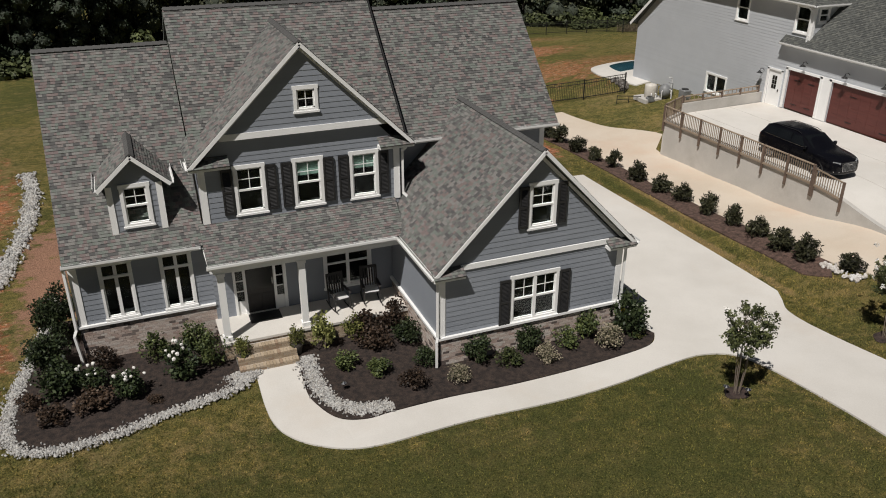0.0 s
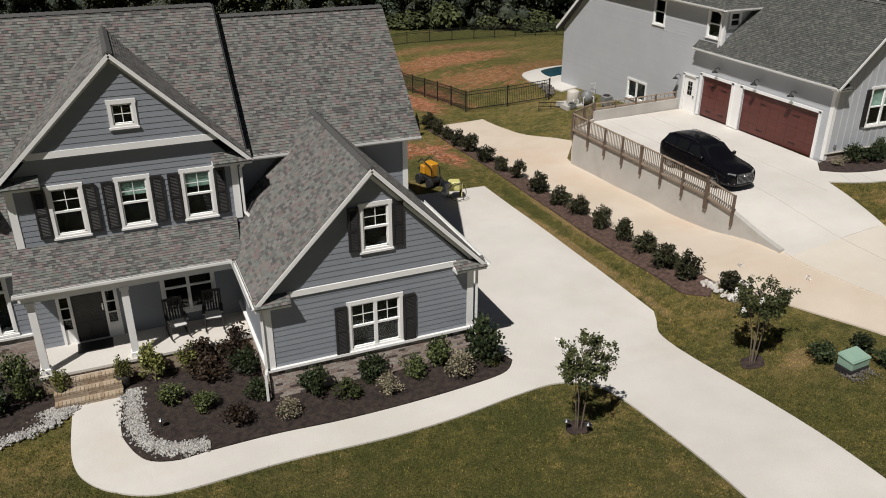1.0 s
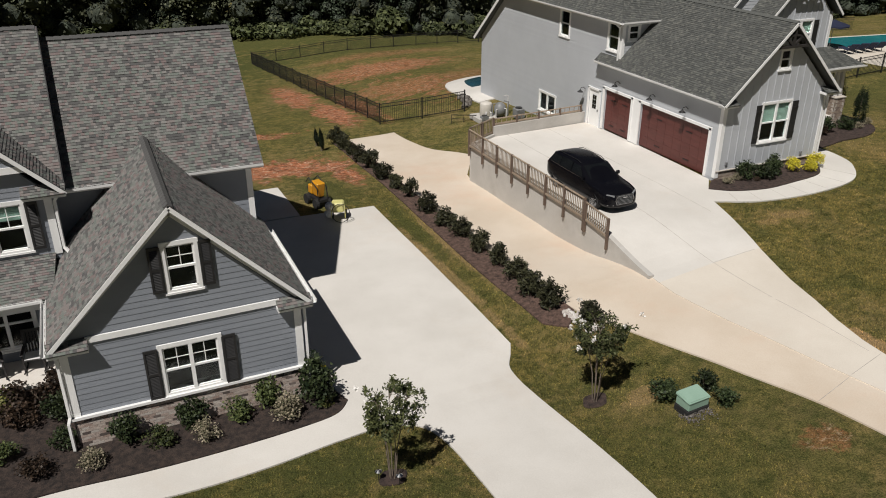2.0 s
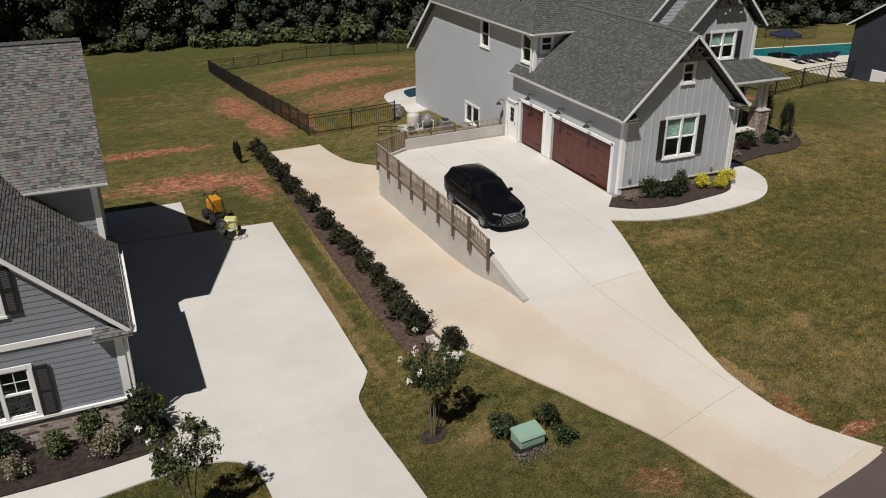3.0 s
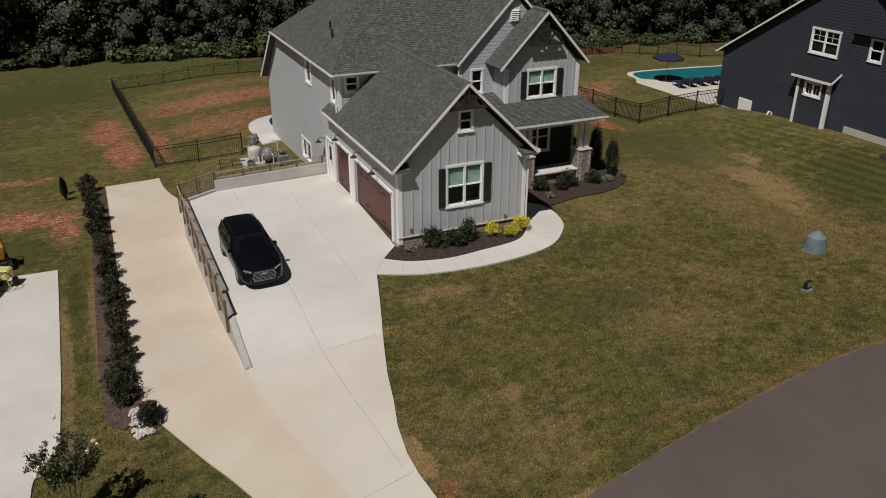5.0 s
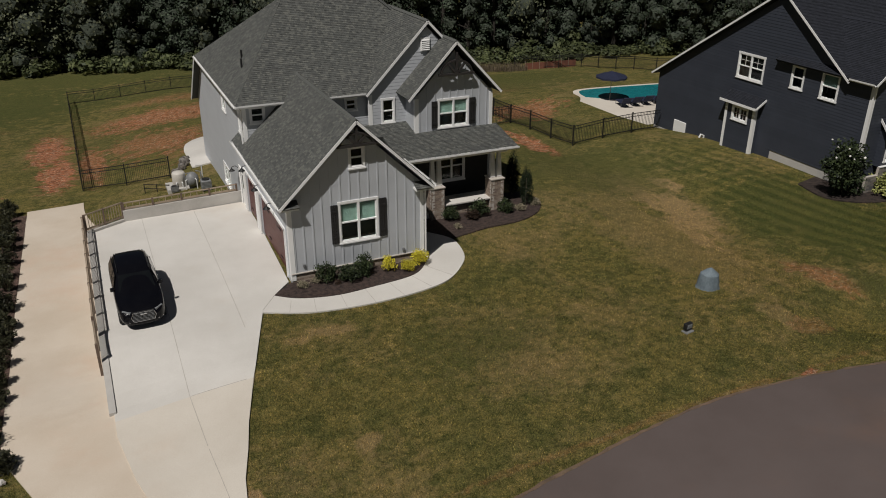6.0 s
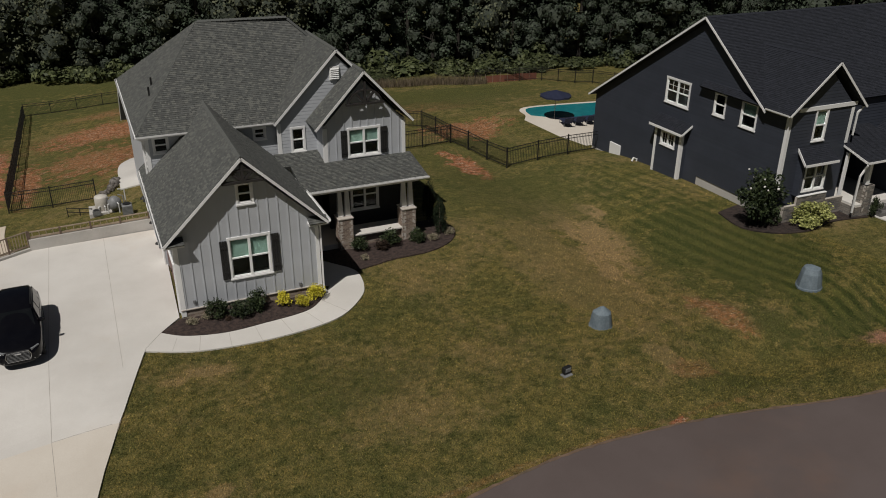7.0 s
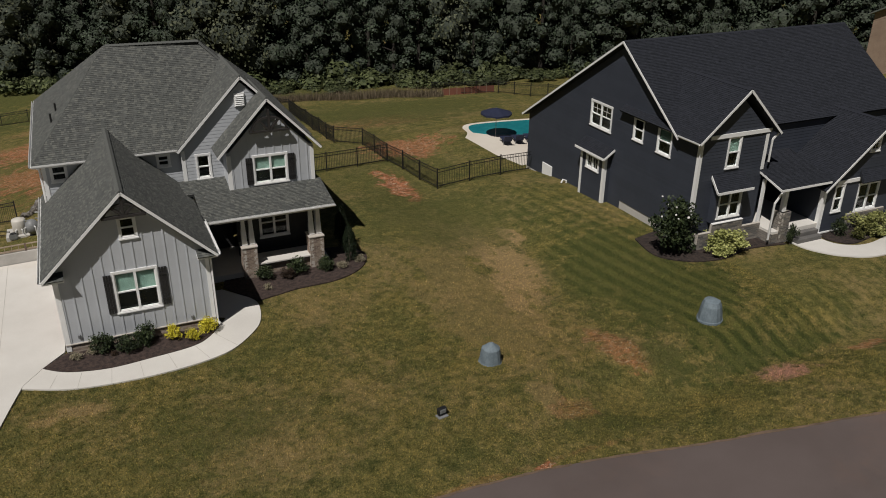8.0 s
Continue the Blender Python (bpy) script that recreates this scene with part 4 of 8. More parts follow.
def shutter(house, side, at, u0, u1, z0, z1, style="panel"):
    m = pose(*facing(side, at)((u0 + u1) / 2, 0, z0), 0, 0, TURN_OF[side])
    w, h = u1 - u0, z1 - z0
    bm = bmesh.new()
    if style == "panel":
        for x0, x1 in ((-w / 2, -w / 2 + 0.055), (w / 2 - 0.055, w / 2)):
            box(bm, x0, x1, -0.06, -0.015, 0, h)
        for a, b in ((0, 0.08), (h * 0.5 - 0.04, h * 0.5 + 0.04), (h - 0.08, h)):
            box(bm, -w / 2 + 0.055, w / 2 - 0.055, -0.058, -0.015, a, b)
        z = 0.09
        while z < h - 0.1:
            beam(bm, (-w / 2 + 0.05, -0.035, z + 0.015), (w / 2 - 0.05, -0.035, z + 0.015), 0.012, 0.045, (0, 0.6, 0.8))
            z += 0.045
        box(bm, -w / 2 + 0.02, w / 2 - 0.02, -0.024, -0.012, 0.02, h - 0.02)
    else:
        k = 3
        pw = w / k
        for i in range(k):
            box(bm, -w / 2 + i * pw + 0.006, -w / 2 + (i + 1) * pw - 0.006, -0.045, -0.012, 0, h)
        for a in (0.14 * h, 0.80 * h):
            box(bm, -w / 2 + 0.01, w / 2 - 0.01, -0.068, -0.045, a, a + 0.1)
    bmesh.ops.transform(bm, matrix=m, verts=bm.verts)
    part("shutter", bm, M_SHUTTER_AND_SHADE, house, shift=house.location)


def post(house, x, y, z0, z1, wide=0.2, material=None, name="corner_board", sy=None):
    bm = bmesh.new()
    sy = sy or wide
    box(bm, x - wide / 2, x + wide / 2, y - sy / 2, y + sy / 2, z0, z1)
    return part(name, bm, material or M_TRIM, house, shift=house.location)


def corner(house, x, y, sx, sy, z0, z1, wide=0.14):
    """Two boards wrapped round an outside corner; sx, sy: the way out."""
    bm = bmesh.new()
    t = 0.035
    xs = sorted((x + sx * t, x - sx * wide))
    box(bm, *xs, *sorted((y + sy * t, y)), z0, z1)
    ys = sorted((y + sy * t, y - sy * wide))
    box(bm, *sorted((x + sx * t, x)), *sorted((y, y - sy * wide)), z0, z1)
    part("corner_board", bm, M_TRIM, house, shift=house.location)


def gable_roof(house, x0, x1, xm, y0, y1, ze, zr, material, seed=1, rake=True, cap=True, thick=0.12):
    """Two slopes whose ridge runs along y from y0 (front) to y1."""
    roof_plane(house, [(x0, y1, ze), (x0, y0, ze), (xm, y0, zr), (xm, y1, zr)], material, seed=seed, thick=thick)
    roof_plane(house, [(x1, y0, ze), (x1, y1, ze), (xm, y1, zr), (xm, y0, zr)], material, seed=seed + 1, thick=thick)
    if cap:
        ridge_cap(house, (xm, y0 + 0.02, zr), (xm, y1, zr), material)
    if rake:
        for xa in (x0, x1):
            trim_bars(house, [((xa, y0 - 0.012, ze - 0.085), (xm, y0 - 0.012, zr - 0.075), 0.03, 0.11)], name="rake_board")


def soffit(house, x0, x1, y0, y1, z, material=None):
    bm = bmesh.new()
    box(bm, x0, x1, y0, y1, z - 0.02, z)
    part("soffit", bm, material or M_TRIM, house, shift=house.location)


# ---------------------------------------------------------------- the slate-blue house
G1 = -0.86
blue = thing("house", (4.5, 24.0, G1), "slate-blue lap-sided house with brown shingle roof and white trim", "house")
S = M_SIDING
# garage wing: front gable and both sides
WT = 0.16
win = window_unit(blue, "S", 18.25, 8.76, 10.42, WT + 0.02, 1.8, twin=2)
win_up = window_unit(blue, "S", 18.25, 9.23, 10.16, 3.28, 4.72)
lap_wall(blue, "S", 18.25, [(6.45, WT), (12.65, WT), (12.65, 2.3), (9.55, 5.45), (6.45, 2.3)], (win, win_up), material=S, name="front_wall", single=True)
lap_wall(blue, "W", 6.45, [(18.3, WT), (22.7, WT), (22.7, 2.4), (18.3, 2.4)], material=S, name="side_wall")
lap_wall(blue, "E", 12.65, [(18.3, WT - 0.9), (23.7, WT - 0.9), (23.7, 2.4), (18.3, 2.4)], material=S, name="side_wall")
brick_wall(blue, "S", 18.25, 6.45, 12.65, G1 - 0.1, WT - 0.02, M_BRICK)
brick_wall(blue, "W", 6.45, 18.25, 22.6, G1 - 0.1, WT - 0.02, M_BRICK)
trim_bars(blue, [((6.38, 18.2, WT), (12.72, 18.2, WT), 0.11, 0.08), ((6.4, 18.15, WT), (6.4, 22.6, WT), 0.11, 0.08)], name="water_table")
trim_bars(blue, [((7.1, 18.215, 2.42), (12.1, 18.215, 2.42), 0.05, 0.17)], name="band_board")
for u0, u1, z0, z1 in ((8.38, 8.74, 0.2, 1.74), (10.44, 10.8, 0.2, 1.74), (8.9, 9.21, 3.36, 4.66), (10.18, 10.48, 3.36, 4.66)):
    shutter(blue, "S", 18.22, u0, u1, z0, z1)
corner(blue, 6.45, 18.25, -1, -1, WT + 0.05, 2.2, 0.17)
corner(blue, 12.65, 18.25, 1, -1, WT + 0.05, 2.2, 0.17)
gable_roof(blue, 6.17, 12.98, 9.57, 17.99, 24.2, 2.36, 5.79, M_SHINGLE, 11)
for xa in (6.5, 12.64):
    trim_bars(blue, [((xa, 18.215, 2.46), (9.57, 18.215, 5.5), 0.04, 0.1)], name="frieze_board")
gutter(blue, (6.12, 17.95, 2.36), (6.12, 21.05, 2.36))
gutter(blue, (13.03, 17.95, 2.36), (13.03, 23.2, 2.36))
soffit(blue, 6.2, 6.5, 17.95, 22.6, 2.27)
soffit(blue, 12.6, 12.95, 17.95, 23.3, 2.27)
for xa, xb in ((6.17, 7.15), (12.0, 12.98)):
    bm = bmesh.new()
    box(bm, xa, xb, 17.94, 18.25, 2.2, 2.3)
    part("eave_return", bm, M_TRIM, blue, shift=blue.location)
    roof_plane(blue, [(xa, 17.88, 2.31), (xb, 17.88, 2.31), (xb, 18.26, 2.5), (xa, 18.26, 2.5)], M_SHINGLE, seed=31, thick=0.03, name="return_roof")
downspout(blue, [(12.95, 18.1, 2.3), (12.78, 18.2, 2.1), (12.78, 18.2, G1)])
downspout(blue, [(6.2, 18.1, 2.3), (6.36, 18.2, 2.05), (6.36, 18.2, 0.25), (6.3, 18.12, 0.1), (6.3, 18.12, G1 + 0.1)])

# upper front block with the large gable
FY = 22.6
ups = [window_unit(blue, "S", FY, a, a + 0.96, 3.24, 4.82, blind=b) for a, b in ((1.48, None), (3.29, 0.35), (5.10, 0.35))]
GF = FY - 0.15
small = window_unit(blue, "S", GF, 3.46, 4.2, 6.31, 7.09, sash_rows=False)
lap_wall(blue, "S", FY, [(0.5, 2.9), (6.75, 2.9), (6.75, 4.95), (5.9, 5.82), (1.36, 5.82), (0.5, 4.95)], ups, material=S, name="front_wall", single=True)
lap_wall(blue, "S", GF, [(1.02, 5.68), (6.42, 5.68), (3.72, 8.26)], (small,), material=S, name="gable_face", single=True)
soffit(blue, 1.0, 6.44, GF + 0.01, FY + 0.02, 5.68)
for xa in (1.14, 6.3):
    trim_bars(blue, [((xa, GF - 0.022, 5.74), (3.72, GF - 0.022, 8.22), 0.03, 0.1)], name="frieze_board")
for k in range(3):
    a = 1.48 + 1.81 * k
    for u0 in (a - 0.36, a + 0.97):
        shutter(blue, "S", FY - 0.02, u0, u0 + 0.33, 3.3, 4.76)
lap_wall(blue, "W", 0.5, [(22.62, 2.4), (26.5, 2.4), (26.5, 7.4), (23.5, 4.7), (22.62, 4.7)], material=S, name="side_wall")
lap_wall(blue, "E", 6.75, [(22.62, 2.4), (26.5, 2.4), (26.5, 7.4), (23.5, 4.7), (22.62, 4.7)], material=S, name="side_wall")
trim_bars(blue, [((1.2, GF - 0.025, 5.77), (6.24, GF - 0.025, 5.77), 0.05, 0.19)], name="band_board")
corner(blue, 0.5, FY, -1, -1, 3.05, 4.9, 0.17)
corner(blue, 6.75, FY, 1, -1, 3.05, 4.9, 0.17)
gable_roof(blue, 0.2, 7.2, 3.72, 22.27, 26.9, 5.02, 8.42, M_SHINGLE, 21)
for xa, xb in ((0.2, 1.4), (6.05, 7.2)):
    bm = bmesh.new()
    box(bm, xa, xb, 22.29, 22.6, 4.86, 4.96)
    part("eave_return", bm, M_TRIM, blue, shift=blue.location)
    roof_plane(blue, [(xa, 22.22, 4.97), (xb, 22.22, 4.97), (xb, 22.61, 5.2), (xa, 22.61, 5.2)], M_SHINGLE, seed=32, thick=0.03, name="return_roof")
gutter(blue, (0.14, 22.3, 5.02), (0.14, 23.1, 5.02))
downspout(blue, [(6.95, 22.35, 4.86), (6.86, 22.5, 4.7), (6.86, 22.5, 3.25), (7.0, 22.3, 3.1)])

# main roofs: left, centre, right
roof_plane(blue, [(-3.62, 22.3, 2.55), (0.42, 22.3, 2.55), (0.42, 26.9, 7.81), (-3.62, 26.9, 7.81)], M_SHINGLE, seed=41)
roof_plane(blue, [(0.42, 31.5, 2.55), (-3.62, 31.5, 2.55), (-3.62, 26.9, 7.81), (0.42, 26.9, 7.81)], M_SHINGLE, seed=42)
ridge_cap(blue, (-3.6, 26.9, 7.82), (0.4, 26.9, 7.82), M_SHINGLE)
roof_plane(blue, [(0.4, 22.9, 4.86), (7.15, 22.9, 4.86), (7.15, 26.9, 8.85), (0.4, 26.9, 8.85)], M_SHINGLE, seed=43)
roof_plane(blue, [(7.15, 35.5, 2.2), (0.4, 35.5, 2.2), (0.4, 26.9, 8.85), (7.15, 26.9, 8.85)], M_SHINGLE, seed=44)
ridge_cap(blue, (0.42, 26.9, 8.86), (7.13, 26.9, 8.86), M_SHINGLE)
roof_plane(blue, [(7.15, 23.28, 4.72), (13.02, 23.28, 4.72), (13.02, 26.95, 8.45), (7.15, 26.95, 8.45)], M_SHINGLE, seed=45)
roof_plane(blue, [(13.02, 35.6, 2.25), (7.15, 35.6, 2.25), (7.15, 26.95, 8.45), (13.02, 26.95, 8.45)], M_SHINGLE, seed=46)
ridge_cap(blue, (7.15, 26.95, 8.47), (13.0, 26.95, 8.47), M_SHINGLE)
trim_bars(blue, [((13.01, 23.28, 4.6), (13.01, 26.95, 8.33), 0.02, 0.14), ((13.01, 35.6, 2.13), (13.01, 26.95, 8.33), 0.02, 0.14), ((-3.61, 22.3, 2.42), (-3.61, 26.9, 7.68), 0.02, 0.14), ((-3.61, 31.5, 2.42), (-3.61, 26.9, 7.68), 0.02, 0.14)], name="rake_board")
# black strip painting the shaded side of the step between two roofs
bm = bmesh.new()
for y0, z0, y1, z1 in ((23.0, 4.86, 26.9, 8.75),):
    beam(bm, (7.17, y0, z0), (7.17, y1, z1), 0.03, 0.34)
part("step_shade_strip", bm, M_IRON, blue, shift=blue.location)
gutter(blue, (7.0, 23.22, 4.7), (13.0, 23.22, 4.7))
gutter(blue, (-3.65, 22.24, 2.53), (0.25, 22.24, 2.53))
soffit(blue, -3.6, 0.4, 22.33, 22.7, 2.45)
soffit(blue, 7.0, 13.0, 23.3, 23.75, 4.62)
lap_wall(blue, "S", 23.7, [(6.7, 2.4), (12.65, 2.4), (12.65, 4.66), (6.7, 4.66)], material=S, name="front_wall")
lap_wall(blue, "E", 12.65, [(23.7, G1), (35.2, G1), (35.2, 2.3), (26.95, 8.3), (23.7, 4.66)], material=S, name="gable_wall")
lap_wall(blue, "W", -3.5, [(22.65, 0.16), (31.2, 0.16), (31.2, 2.6), (26.9, 7.6), (22.65, 2.6)], material=S, name="gable_wall")
lap_wall(blue, "N", 35.2, [(-3.5, G1), (12.65, G1), (12.65, 2.3), (-3.5, 2.3)], material=S, name="back_wall")
corner(blue, 12.65, 23.7, 1, -1, 2.4, 4.6, 0.15)

# left front wall with tall windows, over brick
LW = 22.65
lefts = [window_unit(blue, "S", LW, a, a + 0.96, 0.42, 2.32, twin=2, cross=False, sash_rows=False, casing=0.075) for a in (-2.74, -1.0)]
for a in (-2.74, -1.0):
    trim_bars(blue, [((a, LW - 0.03, 1.84), (a + 0.96, LW - 0.03, 1.84), 0.06, 0.08)], name="transom_bar")
lap_wall(blue, "S", LW, [(-3.5, 0.33), (0.5, 0.33), (0.5, 2.55), (-3.5, 2.55)], lefts, material=S, name="front_wall", single=True)
brick_wall(blue, "S", LW, -3.5, 0.5, -1.6, 0.31, M_BRICK)
brick_wall(blue, "W", -3.5, LW, 31.2, -1.6, 0.31, M_BRICK)
trim_bars(blue, [((-3.57, LW - 0.05, 0.33), (0.5, LW - 0.05, 0.33), 0.11, 0.07)], name="water_table")
corner(blue, -3.5, LW, -1, -1, 0.37, 2.5, 0.2)
downspout(blue, [(-3.6, 22.3, 2.45), (-3.62, 22.55, 2.25), (-3.62, 22.55, 0.3), (-3.7, 22.45, 0.15), (-3.6, 22.45, -1.1)])

# dormer on the left roof
DY = 22.8
dorm = window_unit(blue, "S", DY, -1.75, -0.91, 3.28, 4.6)
lap_wall(blue, "S", DY, [(-2.08, 3.0), (-0.58, 3.0), (-0.58, 4.62), (-1.3, 5.33), (-2.08, 4.62)], (dorm,), material=S, name="dormer_wall", single=True)
for sd, at in (("W", -2.08), ("E", -0.58)):
    lap_wall(blue, sd, at, [(DY, 3.0), (24.6, 3.0), (24.6, 4.62), (DY, 4.62)], material=S, name="dormer_side")
corner(blue, -2.08, DY, -1, -1, 3.05, 4.58, 0.14)
corner(blue, -0.58, DY, 1, -1, 3.05, 4.58, 0.14)
gable_roof(blue, -2.34, -0.3, -1.3, 22.58, 24.95, 4.62, 5.54, M_SHINGLE, 51, thick=0.08)
gutter(blue, (-2.38, 22.62, 4.6), (-2.38, 24.1, 4.6))
gutter(blue, (-0.26, 22.62, 4.6), (-0.26, 24.1, 4.6))

# front porch
PD = -0.24
roof_plane(blue, [(0.3, 20.98, 2.42), (6.4, 20.98, 2.42), (6.6, 22.62, 3.1), (0.3, 22.62, 3.1)], M_SHINGLE, seed=61)
gutter(blue, (0.25, 20.92, 2.4), (6.1, 20.92, 2.4))
trim_bars(blue, [((0.42, 21.2, 2.2), (6.4, 21.2, 2.2), 0.2, 0.24), ((0.42, 21.2, 2.2), (0.42, 22.6, 2.2), 0.16, 0.24)], name="porch_beam")
soffit(blue, 0.3, 6.4, 21.0, 22.6, 2.36)
lap_wall(blue, "W", 0.35, [(20.99, 2.42), (22.65, 2.42), (22.65, 3.02), (22.0, 2.74)], material=S, name="roof_cheek")
for px in (0.62, 3.05):
    bm = bmesh.new()
    box(bm, px - 0.1, px + 0.1, 21.1, 21.3, PD, 2.1)
    box(bm, px - 0.14, px + 0.14, 21.06, 21.34, PD, PD + 0.16, 0.012)
    box(bm, px - 0.13, px + 0.13, 21.07, 21.33, 1.98, 2.1, 0.012)
    part("porch_post", bm, M_TRIM, blue, "white square porch post", shift=blue.location)
bm = bmesh.new()
box(bm, 0.42, 6.44, 20.98, 22.7, PD - 0.1, PD, 0.01)
part("porch_floor", bm, M_CONCRETE, blue, "pale concrete porch floor", shift=blue.location)
brick_wall(blue, "S", 21.05, 0.45, 6.44, G1 - 0.1, PD - 0.1, M_STEP_BRICK)
bm = bmesh.new()
for k in range(3):
    box(bm, 0.75, 2.55, 20.98 - 0.3 * (k + 1), 20.98 - 0.3 * k + 0.02, G1 - 0.1, PD - 0.06 - 0.17 * (k + 1) + 0.06)
part("step_core", bm, M_MORTAR, blue, shift=blue.location)
pwin = window_unit(blue, "S", FY, 4.05, 5.7, 0.14, 1.95, twin=2, cross=False, casing=0.09)
lap_wall(blue, "S", FY + 0.01, [(0.5, PD), (6.45, PD), (6.45, 2.9), (0.5, 2.9)], ((1.12, 2.78, PD, 2.15), pwin), material=S, name="porch_wall")
bm = bmesh.new()
for x0, x1 in ((1.1, 1.18), (1.42, 1.5), (2.38, 2.46), (2.7, 2.8)):
    box(bm, x0, x1, FY - 0.05, FY + 0.1, PD, 2.12)
box(bm, 1.1, 2.8, FY - 0.05, FY + 0.1, 2.1, 2.22)
frame_of_door = part("door_frame", bm, M_TRIM, blue, shift=blue.location)
for x0, x1 in ((1.18, 1.42), (2.46, 2.7)):
    bm = bmesh.new()
    box(bm, x0, x1, FY + 0.03, FY + 0.045, PD + 0.5, 2.1)
    part("sidelight_pane", bm, M_GLASS, frame_of_door, shift=blue.location).visible_shadow = False
    for a, b in [(PD, PD + 0.48)] + [(PD + 0.82 + 0.37 * k, PD + 0.85 + 0.37 * k) for k in range(4)]:
        bm = bmesh.new()
        box(bm, x0, x1, FY + 0.0, FY + 0.03, a, b)
        part("sidelight_bar", bm, M_TRIM, frame_of_door, shift=blue.location)
bm = bmesh.new()
box(bm, 1.5, 2.38, FY + 0.03, FY + 0.08, PD, 2.1)
for x0, x1 in ((1.58, 1.91), (1.97, 2.3)):
    box(bm, x0, x1, FY + 0.015, FY + 0.05, PD + 0.12, PD + 0.65, 0.01)
door = part("front_door", bm, M_DARK_WOOD, blue, "dark panelled front door with glazed top", shift=blue.location)
for x0, x1 in ((1.58, 1.91), (1.97, 2.3)):
    bm = bmesh.new()
    box(bm, x0, x1, FY + 0.01, FY + 0.04, PD + 0.8, 1.95)
    part("pane", bm, M_GLASS, door, shift=blue.location)
bm = bmesh.new()
box(bm, 2.31, 2.35, FY - 0.03, FY + 0.03, PD + 0.95, PD + 1.2, 0.008)
part("door_handle", bm, M_CHROME, door, shift=blue.location)
# near-black sheet behind the door glass, standing for the unlit hall
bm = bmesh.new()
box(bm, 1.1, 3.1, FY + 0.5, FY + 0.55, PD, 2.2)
part("unlit_room", bm, M_UNLIT_ROOM, door, shift=blue.location)
# garage doors on the drive side, unlit: their shade is put in as near-black colour
for y0, y1 in ((19.2, 21.9),):
    bm = bmesh.new()
    for k in range(4):
        box(bm, 12.64, 12.70, y0, y1, G1 + 0.02 + k * 0.53, G1 + 0.53 + k * 0.53, 0.012)
    part("garage_door", bm, M_SHUTTER_AND_SHADE, blue, shift=blue.location)
    trim_bars(blue, [((12.69, y0 - 0.08, G1), (12.69, y0 - 0.08, 1.35), 0.12, 0.06), ((12.69, y1 + 0.08, G1), (12.69, y1 + 0.08, 1.35), 0.12, 0.06), ((12.69, y0 - 0.1, 1.33), (12.69, y1 + 0.1, 1.33), 0.06, 0.14)], name="door_trim")


# ---------------------------------------------------------------- the light-grey house
def truss(house, xm, y, z_beam, half, rise, material):
    """Dark open timber ornament in a gable's peak."""
    for a, b, w in (((xm - half, y, z_beam), (xm + half, y, z_beam), 0.15), ((xm, y, z_beam), (xm, y, z_beam + rise), 0.13), ((xm - 0.04, y, z_beam + 0.05), (xm - half * 0.52, y, z_beam + rise * 0.55), 0.11), ((xm + 0.04, y, z_beam + 0.05), (xm + half * 0.52, y, z_beam + rise * 0.55), 0.11)):
        bm = bmesh.new()
        beam(bm, a, b, 0.1, w, (0, 1, 0))
        part("timber_brace", bm, material, house, shift=house.location)
    for s in (-1, 1):
        bm = bmesh.new()
        pts = [(xm + s * half * 0.86 * math.cos(t), y, z_beam + 0.02 + rise * 0.62 * math.sin(t)) for t in (0.0, 0.3, 0.6, 0.9, 1.2, 1.57)]
        for p, q in zip(pts, pts[1:]):
            beam(bm, p, q, 0.08, 0.12, (0, 1, 0))
        part("timber_arc", bm, material, house, shift=house.location)


G2 = 0.86
grey = thing("house", (38.5, 33.0, 0.7), "light-grey house with board-and-batten gables and grey shingle roof", "house")
B = M_SIDING_GREY
win = window_unit(grey, "S", 24.03, 34.93, 36.66, 2.26, 4.1, twin=2, blind=0.5, cross=False, casing=0.085)
gwin = window_unit(grey, "S", 24.03, 35.46, 36.16, 5.46, 6.4, cross=False, casing=0.085)
batten_wall(grey, "S", 24.03, [(32.83, 1.26), (38.68, 1.26), (38.68, 4.4), (35.75, 7.2), (32.83, 4.4)], (win, gwin), material=B)
for u0, u1 in ((34.6, 34.9), (36.69, 37.02)):
    shutter(grey, "S", 24.01, u0, u1, 2.3, 4.02, "board")
brick_wall(grey, "S", 24.05, 32.83, 38.68, 0.55, 1.24, M_TAN_BRICK, name="brick_skirt")
trim_bars(grey, [((32.8, 24.0, 1.26), (38.7, 24.0, 1.26), 0.08, 0.035)], M_MORTAR, name="skirt_cap")
for bx0, bz in ((33.35, 1.5), (37.75, 1.42)):
    bm = bmesh.new()
    box(bm, bx0 - 0.05, bx0 + 0.05, 23.94, 24.03, bz, bz + 0.14, 0.01)
    part("outlet_box", bm, M_GREY_METAL, grey, "small grey outlet box", shift=grey.location)
corner(grey, 32.83, 24.03, -1, -1, 0.95, 4.3, 0.16)
corner(grey, 38.68, 24.03, 1, -1, 0.95, 4.3, 0.12)
DZ = 2.97
holes = [(24.72, 29.58, 0.6, DZ), (30.36, 32.62, 0.6, DZ), (33.08, 34.02, 0.6, 2.72)]
side_wins = [window_unit(grey, "W", 32.83, 36.32, 37.38, 4.9, 6.38, cross=False, casing=0.085), window_unit(grey, "W", 32.83, 31.72, 32.82, 4.95, 6.4, cross=False, casing=0.085), window_unit(grey, "W", 32.83, 37.3, 39.2, 0.25, 1.45, twin=2, sash_rows=False, cross=False)]
lap_wall(grey, "W", 32.83, [(24.05, 0.6), (46.9, -1.6), (46.9, 3.3), (43.4, 6.5), (31.6, 6.5), (31.6, 4.42), (24.05, 4.42)], holes + side_wins, material=B, name="side_wall")
lap_wall(grey, "E", 38.68, [(24.05, 0.6), (31.0, 0.6), (31.0, 4.42), (24.05, 4.42)], material=B, name="side_wall")
